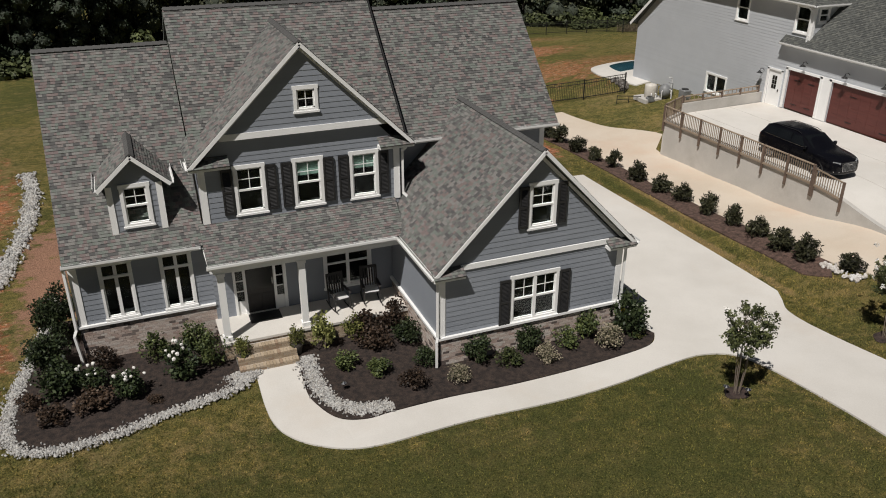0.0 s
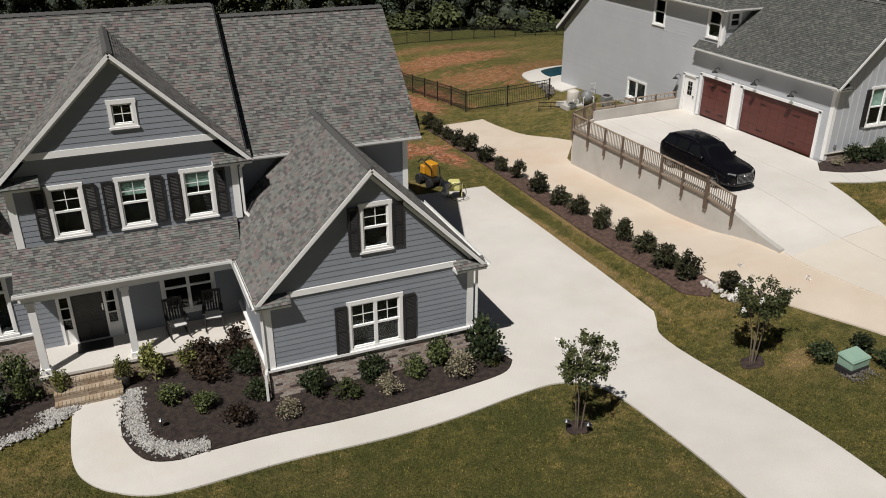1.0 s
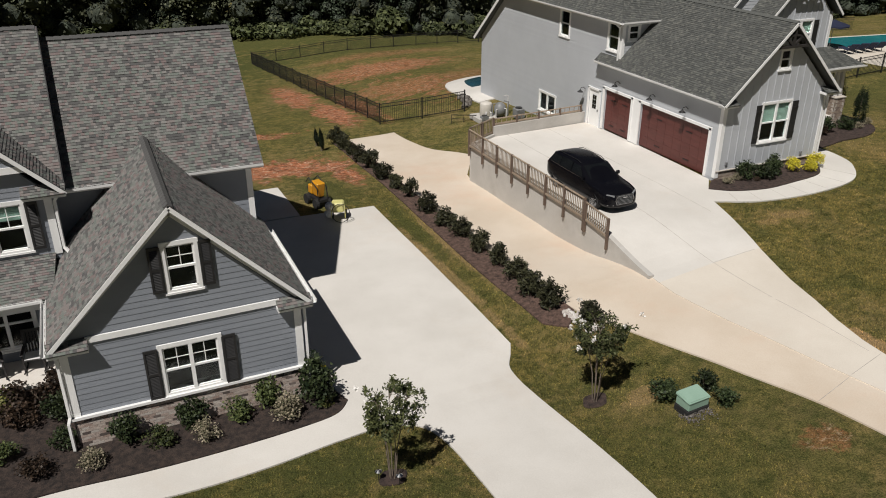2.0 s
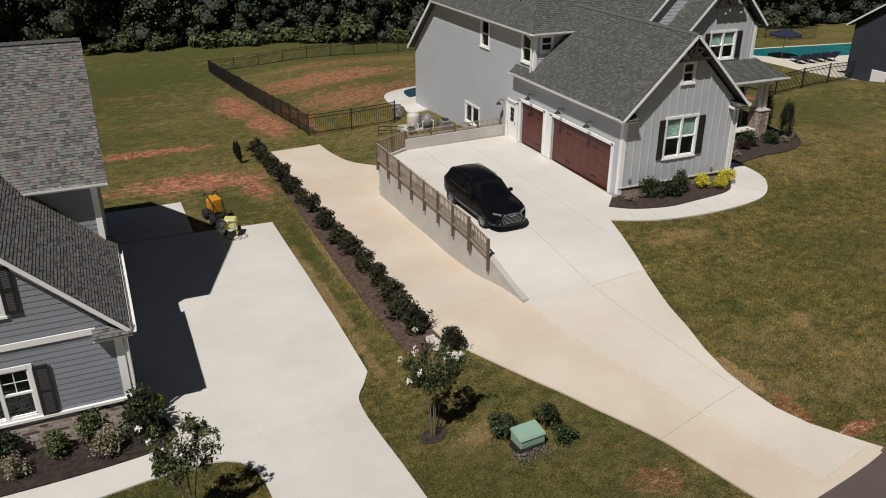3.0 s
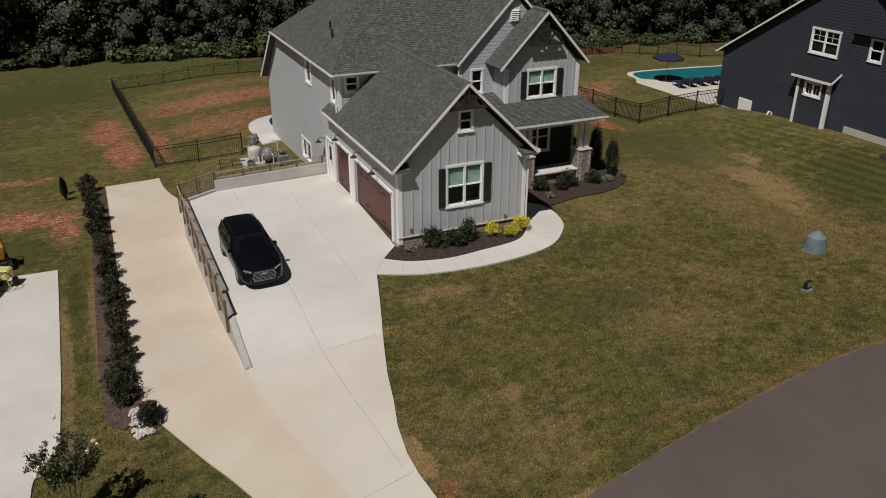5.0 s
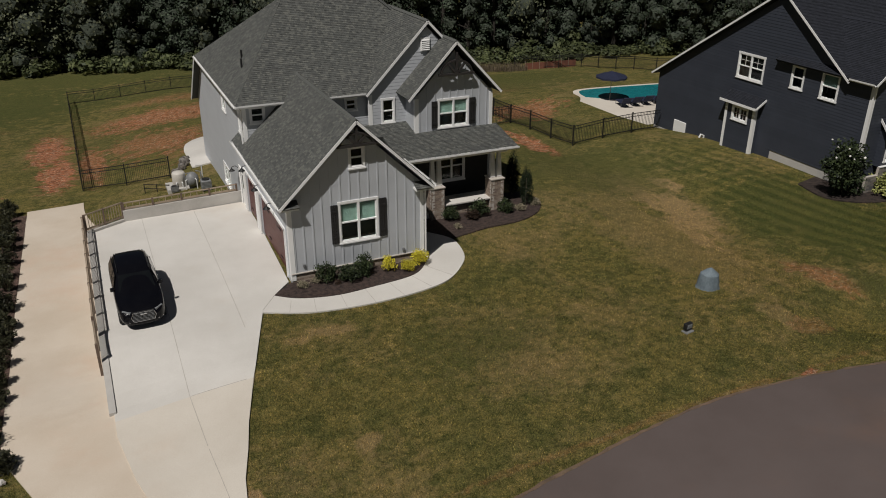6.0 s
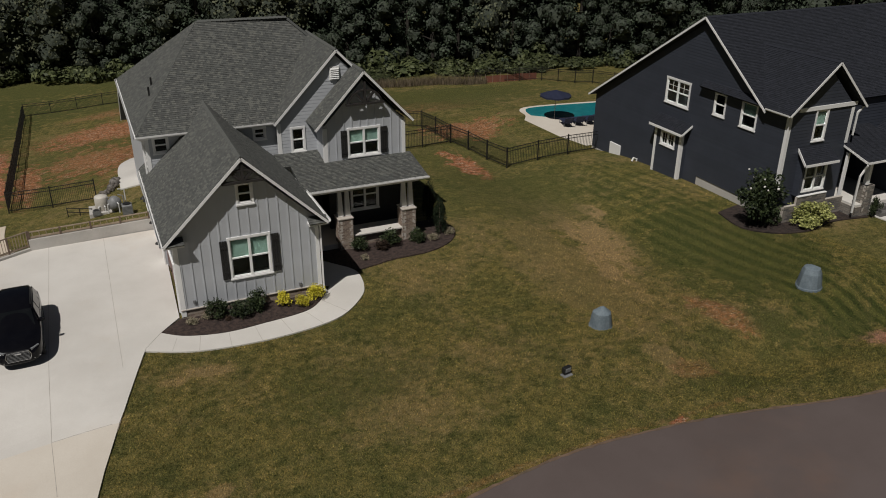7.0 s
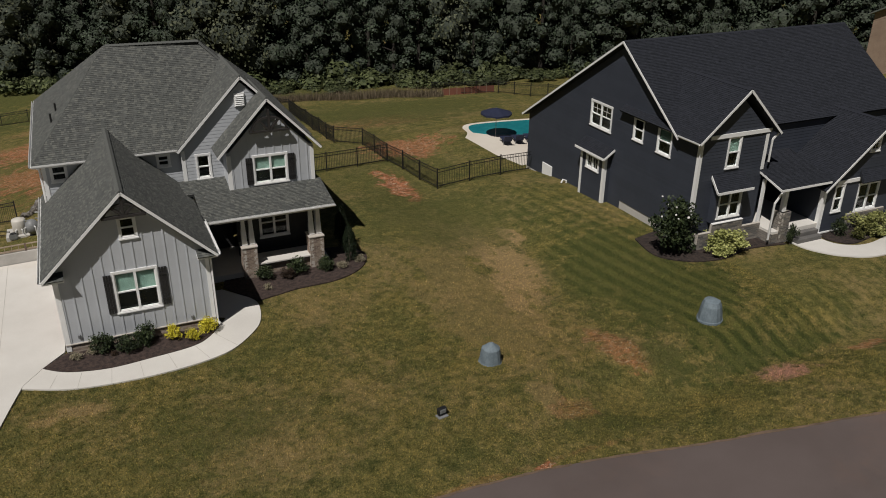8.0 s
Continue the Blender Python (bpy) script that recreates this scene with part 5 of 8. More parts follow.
for y0, y1 in ((24.72, 29.58), (30.36, 32.62)):
    bm = bmesh.new()
    box(bm, 32.93, 32.97, y0, y1, G2, DZ)
    gdoor = part("garage_door", bm, M_GARAGE, grey, "mahogany panelled garage door", shift=grey.location)
    rows, cols = 4, int(round((y1 - y0) / 0.6))
    for r in range(rows):
        for c in range(cols):
            h, w = (DZ - G2) / rows, (y1 - y0) / cols
            bm = bmesh.new()
            box(bm, 32.922, 32.94, y0 + c * w + 0.005, y0 + (c + 1) * w - 0.005, G2 + r * h + 0.004, G2 + (r + 1) * h - 0.004)
            part("door_panel", bm, M_GARAGE, gdoor, shift=grey.location)
    for c in (0.28, 0.72):
        yy = y0 + (y1 - y0) * c
        for z in (G2 + 0.3, DZ - 0.5):
            bm = bmesh.new()
            beam(bm, (32.905, yy - 0.2, z), (32.905, yy + 0.2, z), 0.03, 0.025)
            part("strap_hinge", bm, M_IRON, gdoor, shift=grey.location)
trim_bars(grey, [((32.8, 24.65, G2), (32.8, 24.65, DZ + 0.1), 0.14, 0.07), ((32.8, 29.66, G2), (32.8, 29.66, DZ + 0.1), 0.16, 0.07), ((32.8, 30.27, G2), (32.8, 30.27, DZ + 0.1), 0.17, 0.07), ((32.8, 32.7, G2), (32.8, 32.7, DZ + 0.1), 0.15, 0.07), ((32.8, 24.57, DZ + 0.07), (32.8, 29.74, DZ + 0.07), 0.07, 0.13), ((32.8, 30.19, DZ + 0.07), (32.8, 32.78, DZ + 0.07), 0.07, 0.13), ((32.8, 33.02, 0.72), (32.8, 33.02, 2.8), 0.12, 0.07), ((32.8, 34.08, 0.72), (32.8, 34.08, 2.8), 0.12, 0.07), ((32.8, 32.96, 2.77), (32.8, 34.14, 2.77), 0.07, 0.1)], name="door_trim")
bm = bmesh.new()
box(bm, 32.79, 32.83, 29.72, 30.2, G2, DZ + 0.13)
part("door_trim", bm, M_TRIM, grey, shift=grey.location)
bm = bmesh.new()
box(bm, 32.84, 32.89, 33.08, 34.02, 0.75, 2.72)
side_door = part("side_door", bm, M_TRIM, grey, "white side door with a narrow glazed panel", shift=grey.location)
for a in (33.38, 33.56):
    for z in (1.7, 1.95, 2.2):
        bm = bmesh.new()
        box(bm, 32.825, 32.855, a, a + 0.15, z, z + 0.22)
        part("pane", bm, M_CAR_GLASS, side_door, shift=grey.location)
bm = bmesh.new()
box(bm, 32.78, 32.84, 33.14, 33.2, 1.6, 1.72, 0.01)
part("door_handle", bm, M_IRON, side_door, shift=grey.location)
for yy in (26.23, 28.6, 31.4, 34.4):
    bm = bmesh.new()
    z = 3.52 if yy < 33 else 2.55
    tube(bm, [(32.8, yy, z), (32.66, yy, z + 0.12), (32.5, yy, z + 0.1), (32.47, yy, z)], 0.018, 6)
    lathe(bm, [(0.03, 0.02), (0.05, -0.02), (0.15, -0.1), (0.16, -0.12)], 12, (32.47, yy, z))
    part("barn_lamp", bm, M_IRON, grey, "black gooseneck barn lamp", shift=grey.location)
gable_roof(grey, 32.45, 39.06, 35.75, 23.62, 33.3, 4.36, 7.56, M_SHINGLE_GREY, 71)
gutter(grey, (32.4, 23.66, 4.34), (32.4, 33.2, 4.34))
gutter(grey, (39.11, 23.66, 4.34), (39.11, 27.4, 4.34))
soffit(grey, 32.5, 32.85, 23.7, 33.2, 4.24)
soffit(grey, 38.66, 39.05, 23.7, 30.0, 4.24)
for xa, xb in ((32.45, 33.25), (38.25, 39.06)):
    bm = bmesh.new()
    box(bm, xa, xb, 23.66, 24.03, 4.18, 4.28)
    part("eave_return", bm, M_TRIM, grey, shift=grey.location)
    roof_plane(grey, [(xa, 23.6, 4.29), (xb, 23.6, 4.29), (xb, 24.04, 4.5), (xa, 24.04, 4.5)], M_SHINGLE_GREY, tab=0.15, course=0.12, seed=72, thick=0.03, name="return_roof")
truss(grey, 35.75, 23.72, 6.52, 0.82, 0.75, M_DARK_WOOD)
downspout(grey, [(39.05, 23.85, 4.3), (38.78, 23.98, 4.1), (38.78, 23.98, 1.05), (38.85, 23.85, 0.95)])
downspout(grey, [(32.45, 31.7, 6.4), (32.72, 31.72, 6.2), (32.72, 31.72, 4.6)])

# second storey
fronts = [window_unit(grey, "S", 31.6, 33.12, 33.86, 5.55, 6.38, cross=False, casing=0.085), window_unit(grey, "S", 31.6, 37.75, 38.4, 5.65, 6.3, cross=False, casing=0.085)]
lap_wall(grey, "S", 31.6, [(32.83, 3.2), (38.95, 3.2), (38.95, 6.5), (32.83, 6.5)], fronts, material=B, name="front_wall")
wmid = window_unit(grey, "S", 31.2, 39.5, 40.22, 4.95, 6.2, cross=False, casing=0.085)
lap_wall(grey, "S", 31.2, [(38.9, 3.2), (44.9, 3.2), (44.9, 6.6), (41.95, 9.5), (38.9, 6.6)], (wmid,), material=B, name="front_wall")
corner(grey, 38.9, 31.2, -1, -1, 4.8, 6.45, 0.14)
corner(grey, 32.83, 31.6, -1, -1, 4.6, 6.45, 0.14)
uwin = window_unit(grey, "S", 29.9, 41.97, 43.66, 4.76, 6.22, twin=2, blind=0.5, cross=False, casing=0.085)
batten_wall(grey, "S", 29.9, [(40.8, 3.2), (44.9, 3.2), (44.9, 6.4), (42.83, 8.5), (40.8, 6.4)], (uwin,), material=B)
for u0, u1 in ((41.63, 41.94), (43.7, 44.02)):
    shutter(grey, "S", 29.88, u0, u1, 4.8, 6.15, "board")
lap_wall(grey, "W", 40.8, [(29.9, 3.2), (31.3, 3.2), (31.3, 6.5), (29.9, 6.5)], material=B, name="side_wall")
lap_wall(grey, "E", 44.95, [(29.9, -0.6), (46.5, -0.6), (46.5, 6.5), (29.9, 6.5)], material=B, name="side_wall")
lap_wall(grey, "N", 46.9, [(32.83, -1.6), (44.95, -1.6), (44.95, 3.2), (32.83, 3.2)], material=B, name="back_wall")
corner(grey, 40.8, 29.9, -1, -1, 4.65, 6.35, 0.16)
corner(grey, 44.95, 29.9, 1, -1, 4.65, 6.35, 0.14)
gable_roof(grey, 40.3, 45.3, 42.81, 29.53, 33.5, 6.45, 9.05, M_SHINGLE_GREY, 81)
gable_roof(grey, 38.7, 45.2, 41.95, 31.0, 36.4, 6.52, 9.84, M_SHINGLE_GREY, 83)
truss(grey, 42.85, 29.62, 7.45, 0.95, 1.05, M_DARK_WOOD)
bm = bmesh.new()
box(bm, 41.6, 42.1, 31.12, 31.2, 8.35, 9.0)
for k in range(6):
    beam(bm, (41.64, 31.09, 8.43 + k * 0.09), (42.06, 31.09, 8.43 + k * 0.09), 0.02, 0.07, (0, 0.6, 0.8))
part("gable_vent", bm, M_TRIM, grey, "white louvred gable vent", shift=grey.location)
# hip roof over the main block
E0, RZ = 6.55, 10.58
roof_plane(grey, [(32.45, 31.22, E0), (45.3, 31.22, E0), (41.0, 36.6, RZ), (36.45, 36.9, RZ)], M_SHINGLE_GREY, tab=0.15, course=0.12, seed=91)
roof_plane(grey, [(32.45, 43.5, E0), (32.45, 31.22, E0), (36.45, 36.9, RZ)], M_SHINGLE_GREY, tab=0.15, course=0.12, seed=92)
roof_plane(grey, [(45.3, 31.22, E0), (45.3, 43.5, E0), (41.0, 36.6, RZ)], M_SHINGLE_GREY, tab=0.15, course=0.12, seed=93)
roof_plane(grey, [(45.3, 47.3, 3.2), (32.45, 47.3, 3.2), (32.45, 43.45, 6.55), (45.3, 43.45, 6.55)], M_SHINGLE_GREY, tab=0.15, course=0.12, seed=94)
roof_plane(grey, [(45.3, 43.45, E0), (32.45, 43.45, E0), (36.45, 36.9, RZ), (41.0, 36.6, RZ)], M_SHINGLE_GREY, tab=0.15, course=0.12, seed=97)
ridge_cap(grey, (36.5, 36.9, RZ + 0.01), (41.0, 36.6, RZ + 0.01), M_SHINGLE_GREY)
trim_bars(grey, [((32.43, 47.3, 3.1), (32.43, 43.4, 6.5), 0.03, 0.17)], name="rake_board")
gutter(grey, (32.4, 31.25, 6.52), (32.4, 43.4, 6.52))
gutter(grey, (32.45, 31.16, 6.52), (38.75, 31.16, 6.52))
soffit(grey, 32.5, 32.85, 31.3, 43.4, 6.42)
soffit(grey, 32.5, 38.9, 31.25, 31.62, 6.42)
for x, y, z in ((33.5, 34.35, 7.75), (33.75, 35.5, 7.95)):
    bm = bmesh.new()
    tube(bm, [(x, y, z - 0.4), (x, y, z + 0.3)], 0.05, 8)
    part("vent_pipe", bm, M_IRON, grey, shift=grey.location)

# porch of the grey house
roof_plane(grey, [(39.1, 27.5, 4.14), (45.25, 27.5, 4.14), (45.25, 29.95, 4.66), (39.1, 29.95, 4.66)], M_SHINGLE_GREY, tab=0.15, course=0.12, seed=95)
roof_plane(grey, [(38.6, 29.95, 4.66), (40.85, 29.95, 4.66), (40.85, 31.25, 4.94), (38.6, 31.25, 4.94)], M_SHINGLE_GREY, tab=0.15, course=0.12, seed=96)
gutter(grey, (39.1, 27.44, 4.12), (45.25, 27.44, 4.12))
trim_bars(grey, [((39.6, 28.1, 3.9), (44.9, 28.1, 3.9), 0.25, 0.24), ((44.75, 28.1, 3.9), (44.75, 29.9, 3.9), 0.25, 0.24)], name="porch_beam")
soffit(grey, 39.2, 45.2, 27.55, 29.9, 4.06)
PF = 1.1
bm = bmesh.new()
box(bm, 39.0, 45.0, 28.1, 31.2, 0.3, PF, 0.01)
part("porch_floor", bm, M_CONCRETE, grey, shift=grey.location)
for x0 in (40.72, 43.98):
    bm = bmesh.new()
    box(bm, x0 + 0.03, x0 + 0.67, 27.83, 28.47, 0.4, 2.42)
    part("pier", bm, M_MORTAR, grey, shift=grey.location)
    for sd, at, u0, u1 in (("S", 27.83, x0, x0 + 0.7), ("W", x0 + 0.03, 27.8, 28.5), ("E", x0 + 0.67, 27.8, 28.5)):
        brick_wall(grey, sd, at, u0, u1, 0.4, 2.42, M_TAN_BRICK, name="pier_brick")
    bm = bmesh.new()
    box(bm, x0 - 0.04, x0 + 0.74, 27.76, 28.54, 2.42, 2.48, 0.01)
    part("pier_cap", bm, M_MORTAR, grey, shift=grey.location)
    for dx in (0.18, 0.54):
        bm = bmesh.new()
        lo, hi = 0.13, 0.08
        vs = [bm.verts.new((x0 + dx + sx * r, 28.15 + sy * r, z)) for z, r in ((2.5, lo), (3.8, hi)) for sx, sy in ((-1, -1), (1, -1), (1, 1), (-1, 1))]
        for f in ((3, 2, 1, 0), (4, 5, 6, 7), (0, 1, 5, 4), (1, 2, 6, 5), (2, 3, 7, 6), (3, 0, 4, 7)):
            bm.faces.new([vs[i] for i in f])
        part("tapered_column", bm, M_TRIM, grey, shift=grey.location)
brick_wall(grey, "S", 28.1, 41.42, 43.98, 0.4, 1.4, M_TAN_BRICK, name="porch_brick")
bm = bmesh.new()
box(bm, 41.4, 44.0, 27.9, 28.5, 1.4, 1.49, 0.015)
part("ledge", bm, M_CONCRETE, grey, "pale cast stone porch ledge", shift=grey.location)
pw = window_unit(grey, "S", 29.92, 42.0, 43.5, 1.9, 3.5, twin=2, cross=False, casing=0.085)
# porch walls coloured black for the deep shade under the roof
lap_wall(grey, "S", 29.92, [(40.9, PF), (44.9, PF), (44.9, 3.9), (40.9, 3.9)], (pw,), material=M_SHUTTER_AND_SHADE, name="porch_wall")
lap_wall(grey, "S", 31.22, [(38.7, PF), (40.9, PF), (40.9, 4.4), (38.7, 4.4)], material=M_SHUTTER_AND_SHADE, name="porch_wall")

# ---------------------------------------------------------------- the charcoal house
navy = thing("house", (67.0, 28.0, 1.0), "charcoal lap-sided house with black shingle roof and white trim", "house")
N = M_SIDING_NAVY
NX, NY = 62.09, 21.72
nwins = [window_unit(navy, "W", NX, 29.0, 31.1, 5.25, 6.75, twin=2), window_unit(navy, "W", NX, 26.1, 27.0, 5.5, 6.78, cross=False, casing=0.085), window_unit(navy, "W", NX, 23.8, 24.95, 5.4, 6.82, blind=0.5, cross=False, casing=0.085)]
lap_wall(navy, "W", NX, [(NY, 1.7), (27.6, 1.7), (27.6, 0.3), (38.1, 0.0), (38.1, 4.15), (28.25, 10.35), (23.2, 6.75), (NY, 6.75)], nwins, material=N, name="side_wall")
bm = bmesh.new()
box(bm, NX + 0.02, NX + 0.25, NY, 27.6, 0.3, 1.72)
part("foundation", bm, M_WALL_CONCRETE, navy, "pale parged foundation", shift=navy.location)
bm = bmesh.new()
box(bm, NX - 0.03, NX + 0.2, 27.6, 38.1, -0.6, 0.42)
part("foundation", bm, M_WALL_CONCRETE, navy, shift=navy.location)
# bumped-out bay on the side
bx = NX - 0.42
bwin = window_unit(navy, "W", bx, 29.25, 30.55, 2.85, 3.75, twin=2, sash_rows=False)
lap_wall(navy, "W", bx, [(28.75, 0.75), (31.1, 0.75), (31.1, 4.0), (28.75, 4.0)], (bwin,), material=N, name="bay_wall")
for sd, at in (("S", 28.75), ("N", 31.1)):
    lap_wall(navy, sd, at, [(bx, 0.75), (NX, 0.75), (NX, 4.0), (bx, 4.0)], material=N, name="bay_side")
corner(navy, bx, 28.75, -1, -1, 0.75, 3.95, 0.16)
corner(navy, bx, 31.1, -1, 1, 0.75, 3.95, 0.16)
roof_plane(navy, [(bx - 0.3, 31.4, 4.0), (bx - 0.3, 28.45, 4.0), (NX + 0.02, 28.45, 4.5), (NX + 0.02, 31.4, 4.5)], M_SHINGLE_BLACK, seed=101)
trim_bars(navy, [((bx - 0.32, 28.45, 3.92), (bx - 0.32, 31.4, 3.92), 0.03, 0.14), ((bx - 0.3, 28.43, 3.92), (NX, 28.43, 4.42), 0.03, 0.12)], name="fascia")
bm = bmesh.new()
box(bm, NX - 0.08, NX + 0.02, 34.85, 36.0, 0.4, 1.35, 0.012)
part("crawl_door", bm, M_TRIM, navy, "white crawlspace door", shift=navy.location)
bm = bmesh.new()
box(bm, NX - 1.0, NX - 0.05, 35.0, 36.2, 0.15, 0.32, 0.02)
part("stoop", bm, M_CONCRETE, navy, shift=navy.location)
bm = bmesh.new()
tube(bm, [(NX - 0.06, 33.0, 0.5), (NX - 0.1, 33.0, 1.05), (NX - 0.35, 33.0, 1.15), (NX - 0.45, 33.0, 0.95)], 0.06, 8)
part("vent_pipe", bm, M_TRIM, navy, shift=navy.location)
for vy, vz in ((28.1, 6.95), (27.75, 6.95), (27.4, 6.95)):
    bm = bmesh.new()
    lathe(bm, [(0.05, 0.0), (0.07, 0.02), (0.07, 0.08), (0.03, 0.12)], 10)
    bmesh.ops.transform(bm, matrix=pose(NX - 0.02, vy, vz, 0, -90, 0), verts=bm.verts)
    part("wall_vent", bm, M_IRON, navy, shift=navy.location)
# main roof: ridge along x
NR, NRZ = 28.25, 10.58
roof_plane(navy, [(61.75, 23.0, 6.72), (78.0, 23.0, 6.72), (78.0, NR, NRZ), (61.75, NR, NRZ)], M_SHINGLE_BLACK, seed=102)
roof_plane(navy, [(78.0, 38.5, 4.05), (61.75, 38.5, 4.05), (61.75, NR, NRZ), (78.0, NR, NRZ)], M_SHINGLE_BLACK, seed=103)
ridge_cap(navy, (61.8, NR, NRZ), (78.0, NR, NRZ), M_SHINGLE_BLACK)
trim_bars(navy, [((61.73, 38.5, 3.98), (61.73, NR, NRZ - 0.06), 0.03, 0.11), ((61.73, 23.0, 6.65), (61.73, NR, NRZ - 0.06), 0.03, 0.11)], name="rake_board")
gutter(navy, (61.8, 38.55, 4.0), (78.0, 38.55, 4.0))
# front gable block
fw = window_unit(navy, "S", NY, 63.8, 64.66, 5.25, 6.92, blind=0.5, cross=False, casing=0.085)
bay = window_unit(navy, "S", 21.3, 63.35, 64.85, 2.75, 4.25, twin=2, cross=False, casing=0.085)
lap_wall(navy, "S", NY, [(NX, 1.5), (66.4, 1.5), (66.4, 6.85), (64.3, 8.85), (62.2, 6.85)], (fw,), material=N, name="front_wall")
lap_wall(navy, "E", 66.4, [(NY, 1.5), (27.0, 1.5), (27.0, 6.85), (NY, 6.85)], material=N, name="side_wall")
trim_bars(navy, [((62.6, NY - 0.05, 7.0), (66.5, NY - 0.05, 7.0), 0.06, 0.2)], name="band_board")
corner(navy, NX, NY, -1, -1, 1.8, 6.75, 0.15)
corner(navy, 66.4, NY, 1, -1, 4.9, 6.8, 0.16)
gable_roof(navy, 61.75, 66.95, 64.45, 21.4, 28.0, 6.9, 9.3, M_SHINGLE_BLACK, 104)
gutter(navy, (61.72, 21.45, 6.86), (61.72, 23.0, 6.86))
downspout(navy, [(66.95, 21.6, 6.8), (66.6, 21.6, 6.5), (66.6, 21.6, 5.3)])
# low bay window with its own roof, on stacked stone
for sd, at, u0, u1 in (("S", 21.3, 63.2, 65.0), ("W", 63.2, 21.3, NY), ("E", 65.0, 21.3, NY)):
    lap_wall(navy, sd, at, [(u0, 2.5), (u1, 2.5), (u1, 4.4), (u0, 4.4)], (bay,) if sd == "S" else (), material=N, name="bay_wall")
roof_plane(navy, [(62.95, 20.95, 4.35), (65.25, 20.95, 4.35), (65.1, 21.75, 5.05), (63.1, 21.75, 5.05)], M_SHINGLE_BLACK, seed=106)
trim_bars(navy, [((62.95, 20.93, 4.28), (65.25, 20.93, 4.28), 0.03, 0.13), ((62.93, 20.95, 4.28), (63.08, 21.75, 4.95), 0.03, 0.13)], name="fascia")
for sd, at, u0, u1 in (("S", 21.22, 62.3, 66.4), ("S", 21.2, 63.1, 65.1), ("W", 62.15, 21.25, 21.8)):
    brick_wall(navy, sd, at, u0, u1, 0.6, 2.5 if at == 21.2 else 2.1, M_STACK_STONE, 0.34, 0.1, "stone_veneer")
bm = bmesh.new()
box(bm, 63.1, 65.1, 21.14, 21.3, 2.52, 2.57, 0.01)
part("sill", bm, M_TRIM, navy, shift=navy.location)
# porch
roof_plane(navy, [(66.2, 20.0, 4.37), (69.7, 20.0, 4.37), (69.7, 24.2, 5.45), (66.42, 24.2, 5.45)], M_SHINGLE_BLACK, seed=107)
trim_bars(navy, [((66.2, 19.98, 4.3), (69.6, 19.98, 4.3), 0.03, 0.11), ((66.18, 20.0, 4.3), (66.38, 22.9, 5.04), 0.03, 0.11)], name="fascia")
bm = bmesh.new()
tube(bm, [(70.1, 25.5, 6.2), (70.1, 25.5, 7.0)], 0.09, 10)
lathe(bm, [(0.15, 7.0), (0.16, 7.16), (0.05, 7.2)], 12, (70.1, 25.5, 0))
part("roof_vent", bm, M_TRIM, navy, "white capped roof vent pipe", shift=navy.location)
bm = bmesh.new()
box(bm, 66.4, 69.6, 20.3, 24.5, 0.5, 1.9, 0.01)
part("porch_floor", bm, M_CONCRETE, navy, shift=navy.location)
brick_wall(navy, "W", 66.4, 20.3, 23.9, 0.55, 1.78, M_STACK_STONE, 0.32, 0.1, "stone_veneer")
brick_wall(navy, "S", 20.3, 66.4, 66.82, 0.55, 1.78, M_STACK_STONE, 0.3, 0.1, "stone_veneer")
lap_wall(navy, "S", 24.2, [(66.4, 1.9), (69.8, 1.9), (69.8, 5.6), (66.4, 5.6)], material=N, name="porch_wall")
for k in range(4):
    bm = bmesh.new()
    box(bm, 67.7, 69.4, 20.3 - 0.3 * (k + 1), 20.3 - 0.3 * k, 0.5, 1.9 - 0.22 * (k + 1), 0.015)
    part("stone_step", bm, M_STACK_STONE, navy, shift=navy.location)
bm = bmesh.new()
box(bm, 66.85, 67.4, 20.28, 20.83, 0.5, 2.9)
part("porch_pier", bm, M_MORTAR, navy, shift=navy.location)
for sd, at, u0, u1 in (("S", 20.28, 66.82, 67.43), ("W", 66.85, 20.25, 20.85)):
    brick_wall(navy, sd, at, u0, u1, 0.6, 2.9, M_STACK_STONE, 0.3, 0.09, "stone_veneer")
post(navy, 67.1, 20.55, 2.9, 4.3, 0.22, name="porch_post")
post(navy, 66.5, 21.5, 1.9, 4.4, 0.14, name="porch_post")
downspout(navy, [(66.2, 20.0, 4.2), (66.3, 20.2, 3.9), (66.0, 20.15, 3.6), (66.0, 20.15, 1.6)])
# garage wing with gable to the front
GYN = 20.3
gw = [window_unit(navy, "S", GYN, 70.35, 71.05, 2.35, 3.9, cross=False, casing=0.085), window_unit(navy, "S", GYN, 72.1, 73.7, 2.15, 3.75, twin=2, cross=False, casing=0.085), window_unit(navy, "S", GYN, 72.3, 73.0, 5.5, 6.4, sash_rows=False)]
lap_wall(navy, "S", GYN, [(69.6, 1.2), (76.6, 1.2), (76.6, 3.8), (73.1, 6.9), (69.6, 3.8)], gw, material=N, name="front_wall")
lap_wall(navy, "W", 69.6, [(GYN, 1.2), (25.0, 1.2), (25.0, 4.4), (GYN, 3.8)], material=N, name="side_wall")
corner(navy, 69.6, GYN, -1, -1, 1.3, 3.7, 0.2)
gable_roof(navy, 69.3, 76.9, 73.1, 19.95, 27.0, 3.85, 7.1, M_SHINGLE_BLACK, 108)
trim_bars(navy, [((70.4, GYN - 0.05, 4.05), (72.0, GYN - 0.05, 4.05), 0.06, 0.2), ((69.5, GYN - 0.04, 1.25), (76.6, GYN - 0.04, 1.25), 0.06, 0.12)], name="band_board")
roof_plane(navy, [(71.8, 19.8, 4.0), (74.0, 19.8, 4.0), (73.8, 20.35, 4.55), (72.0, 20.35, 4.55)], M_SHINGLE_BLACK, seed=110)
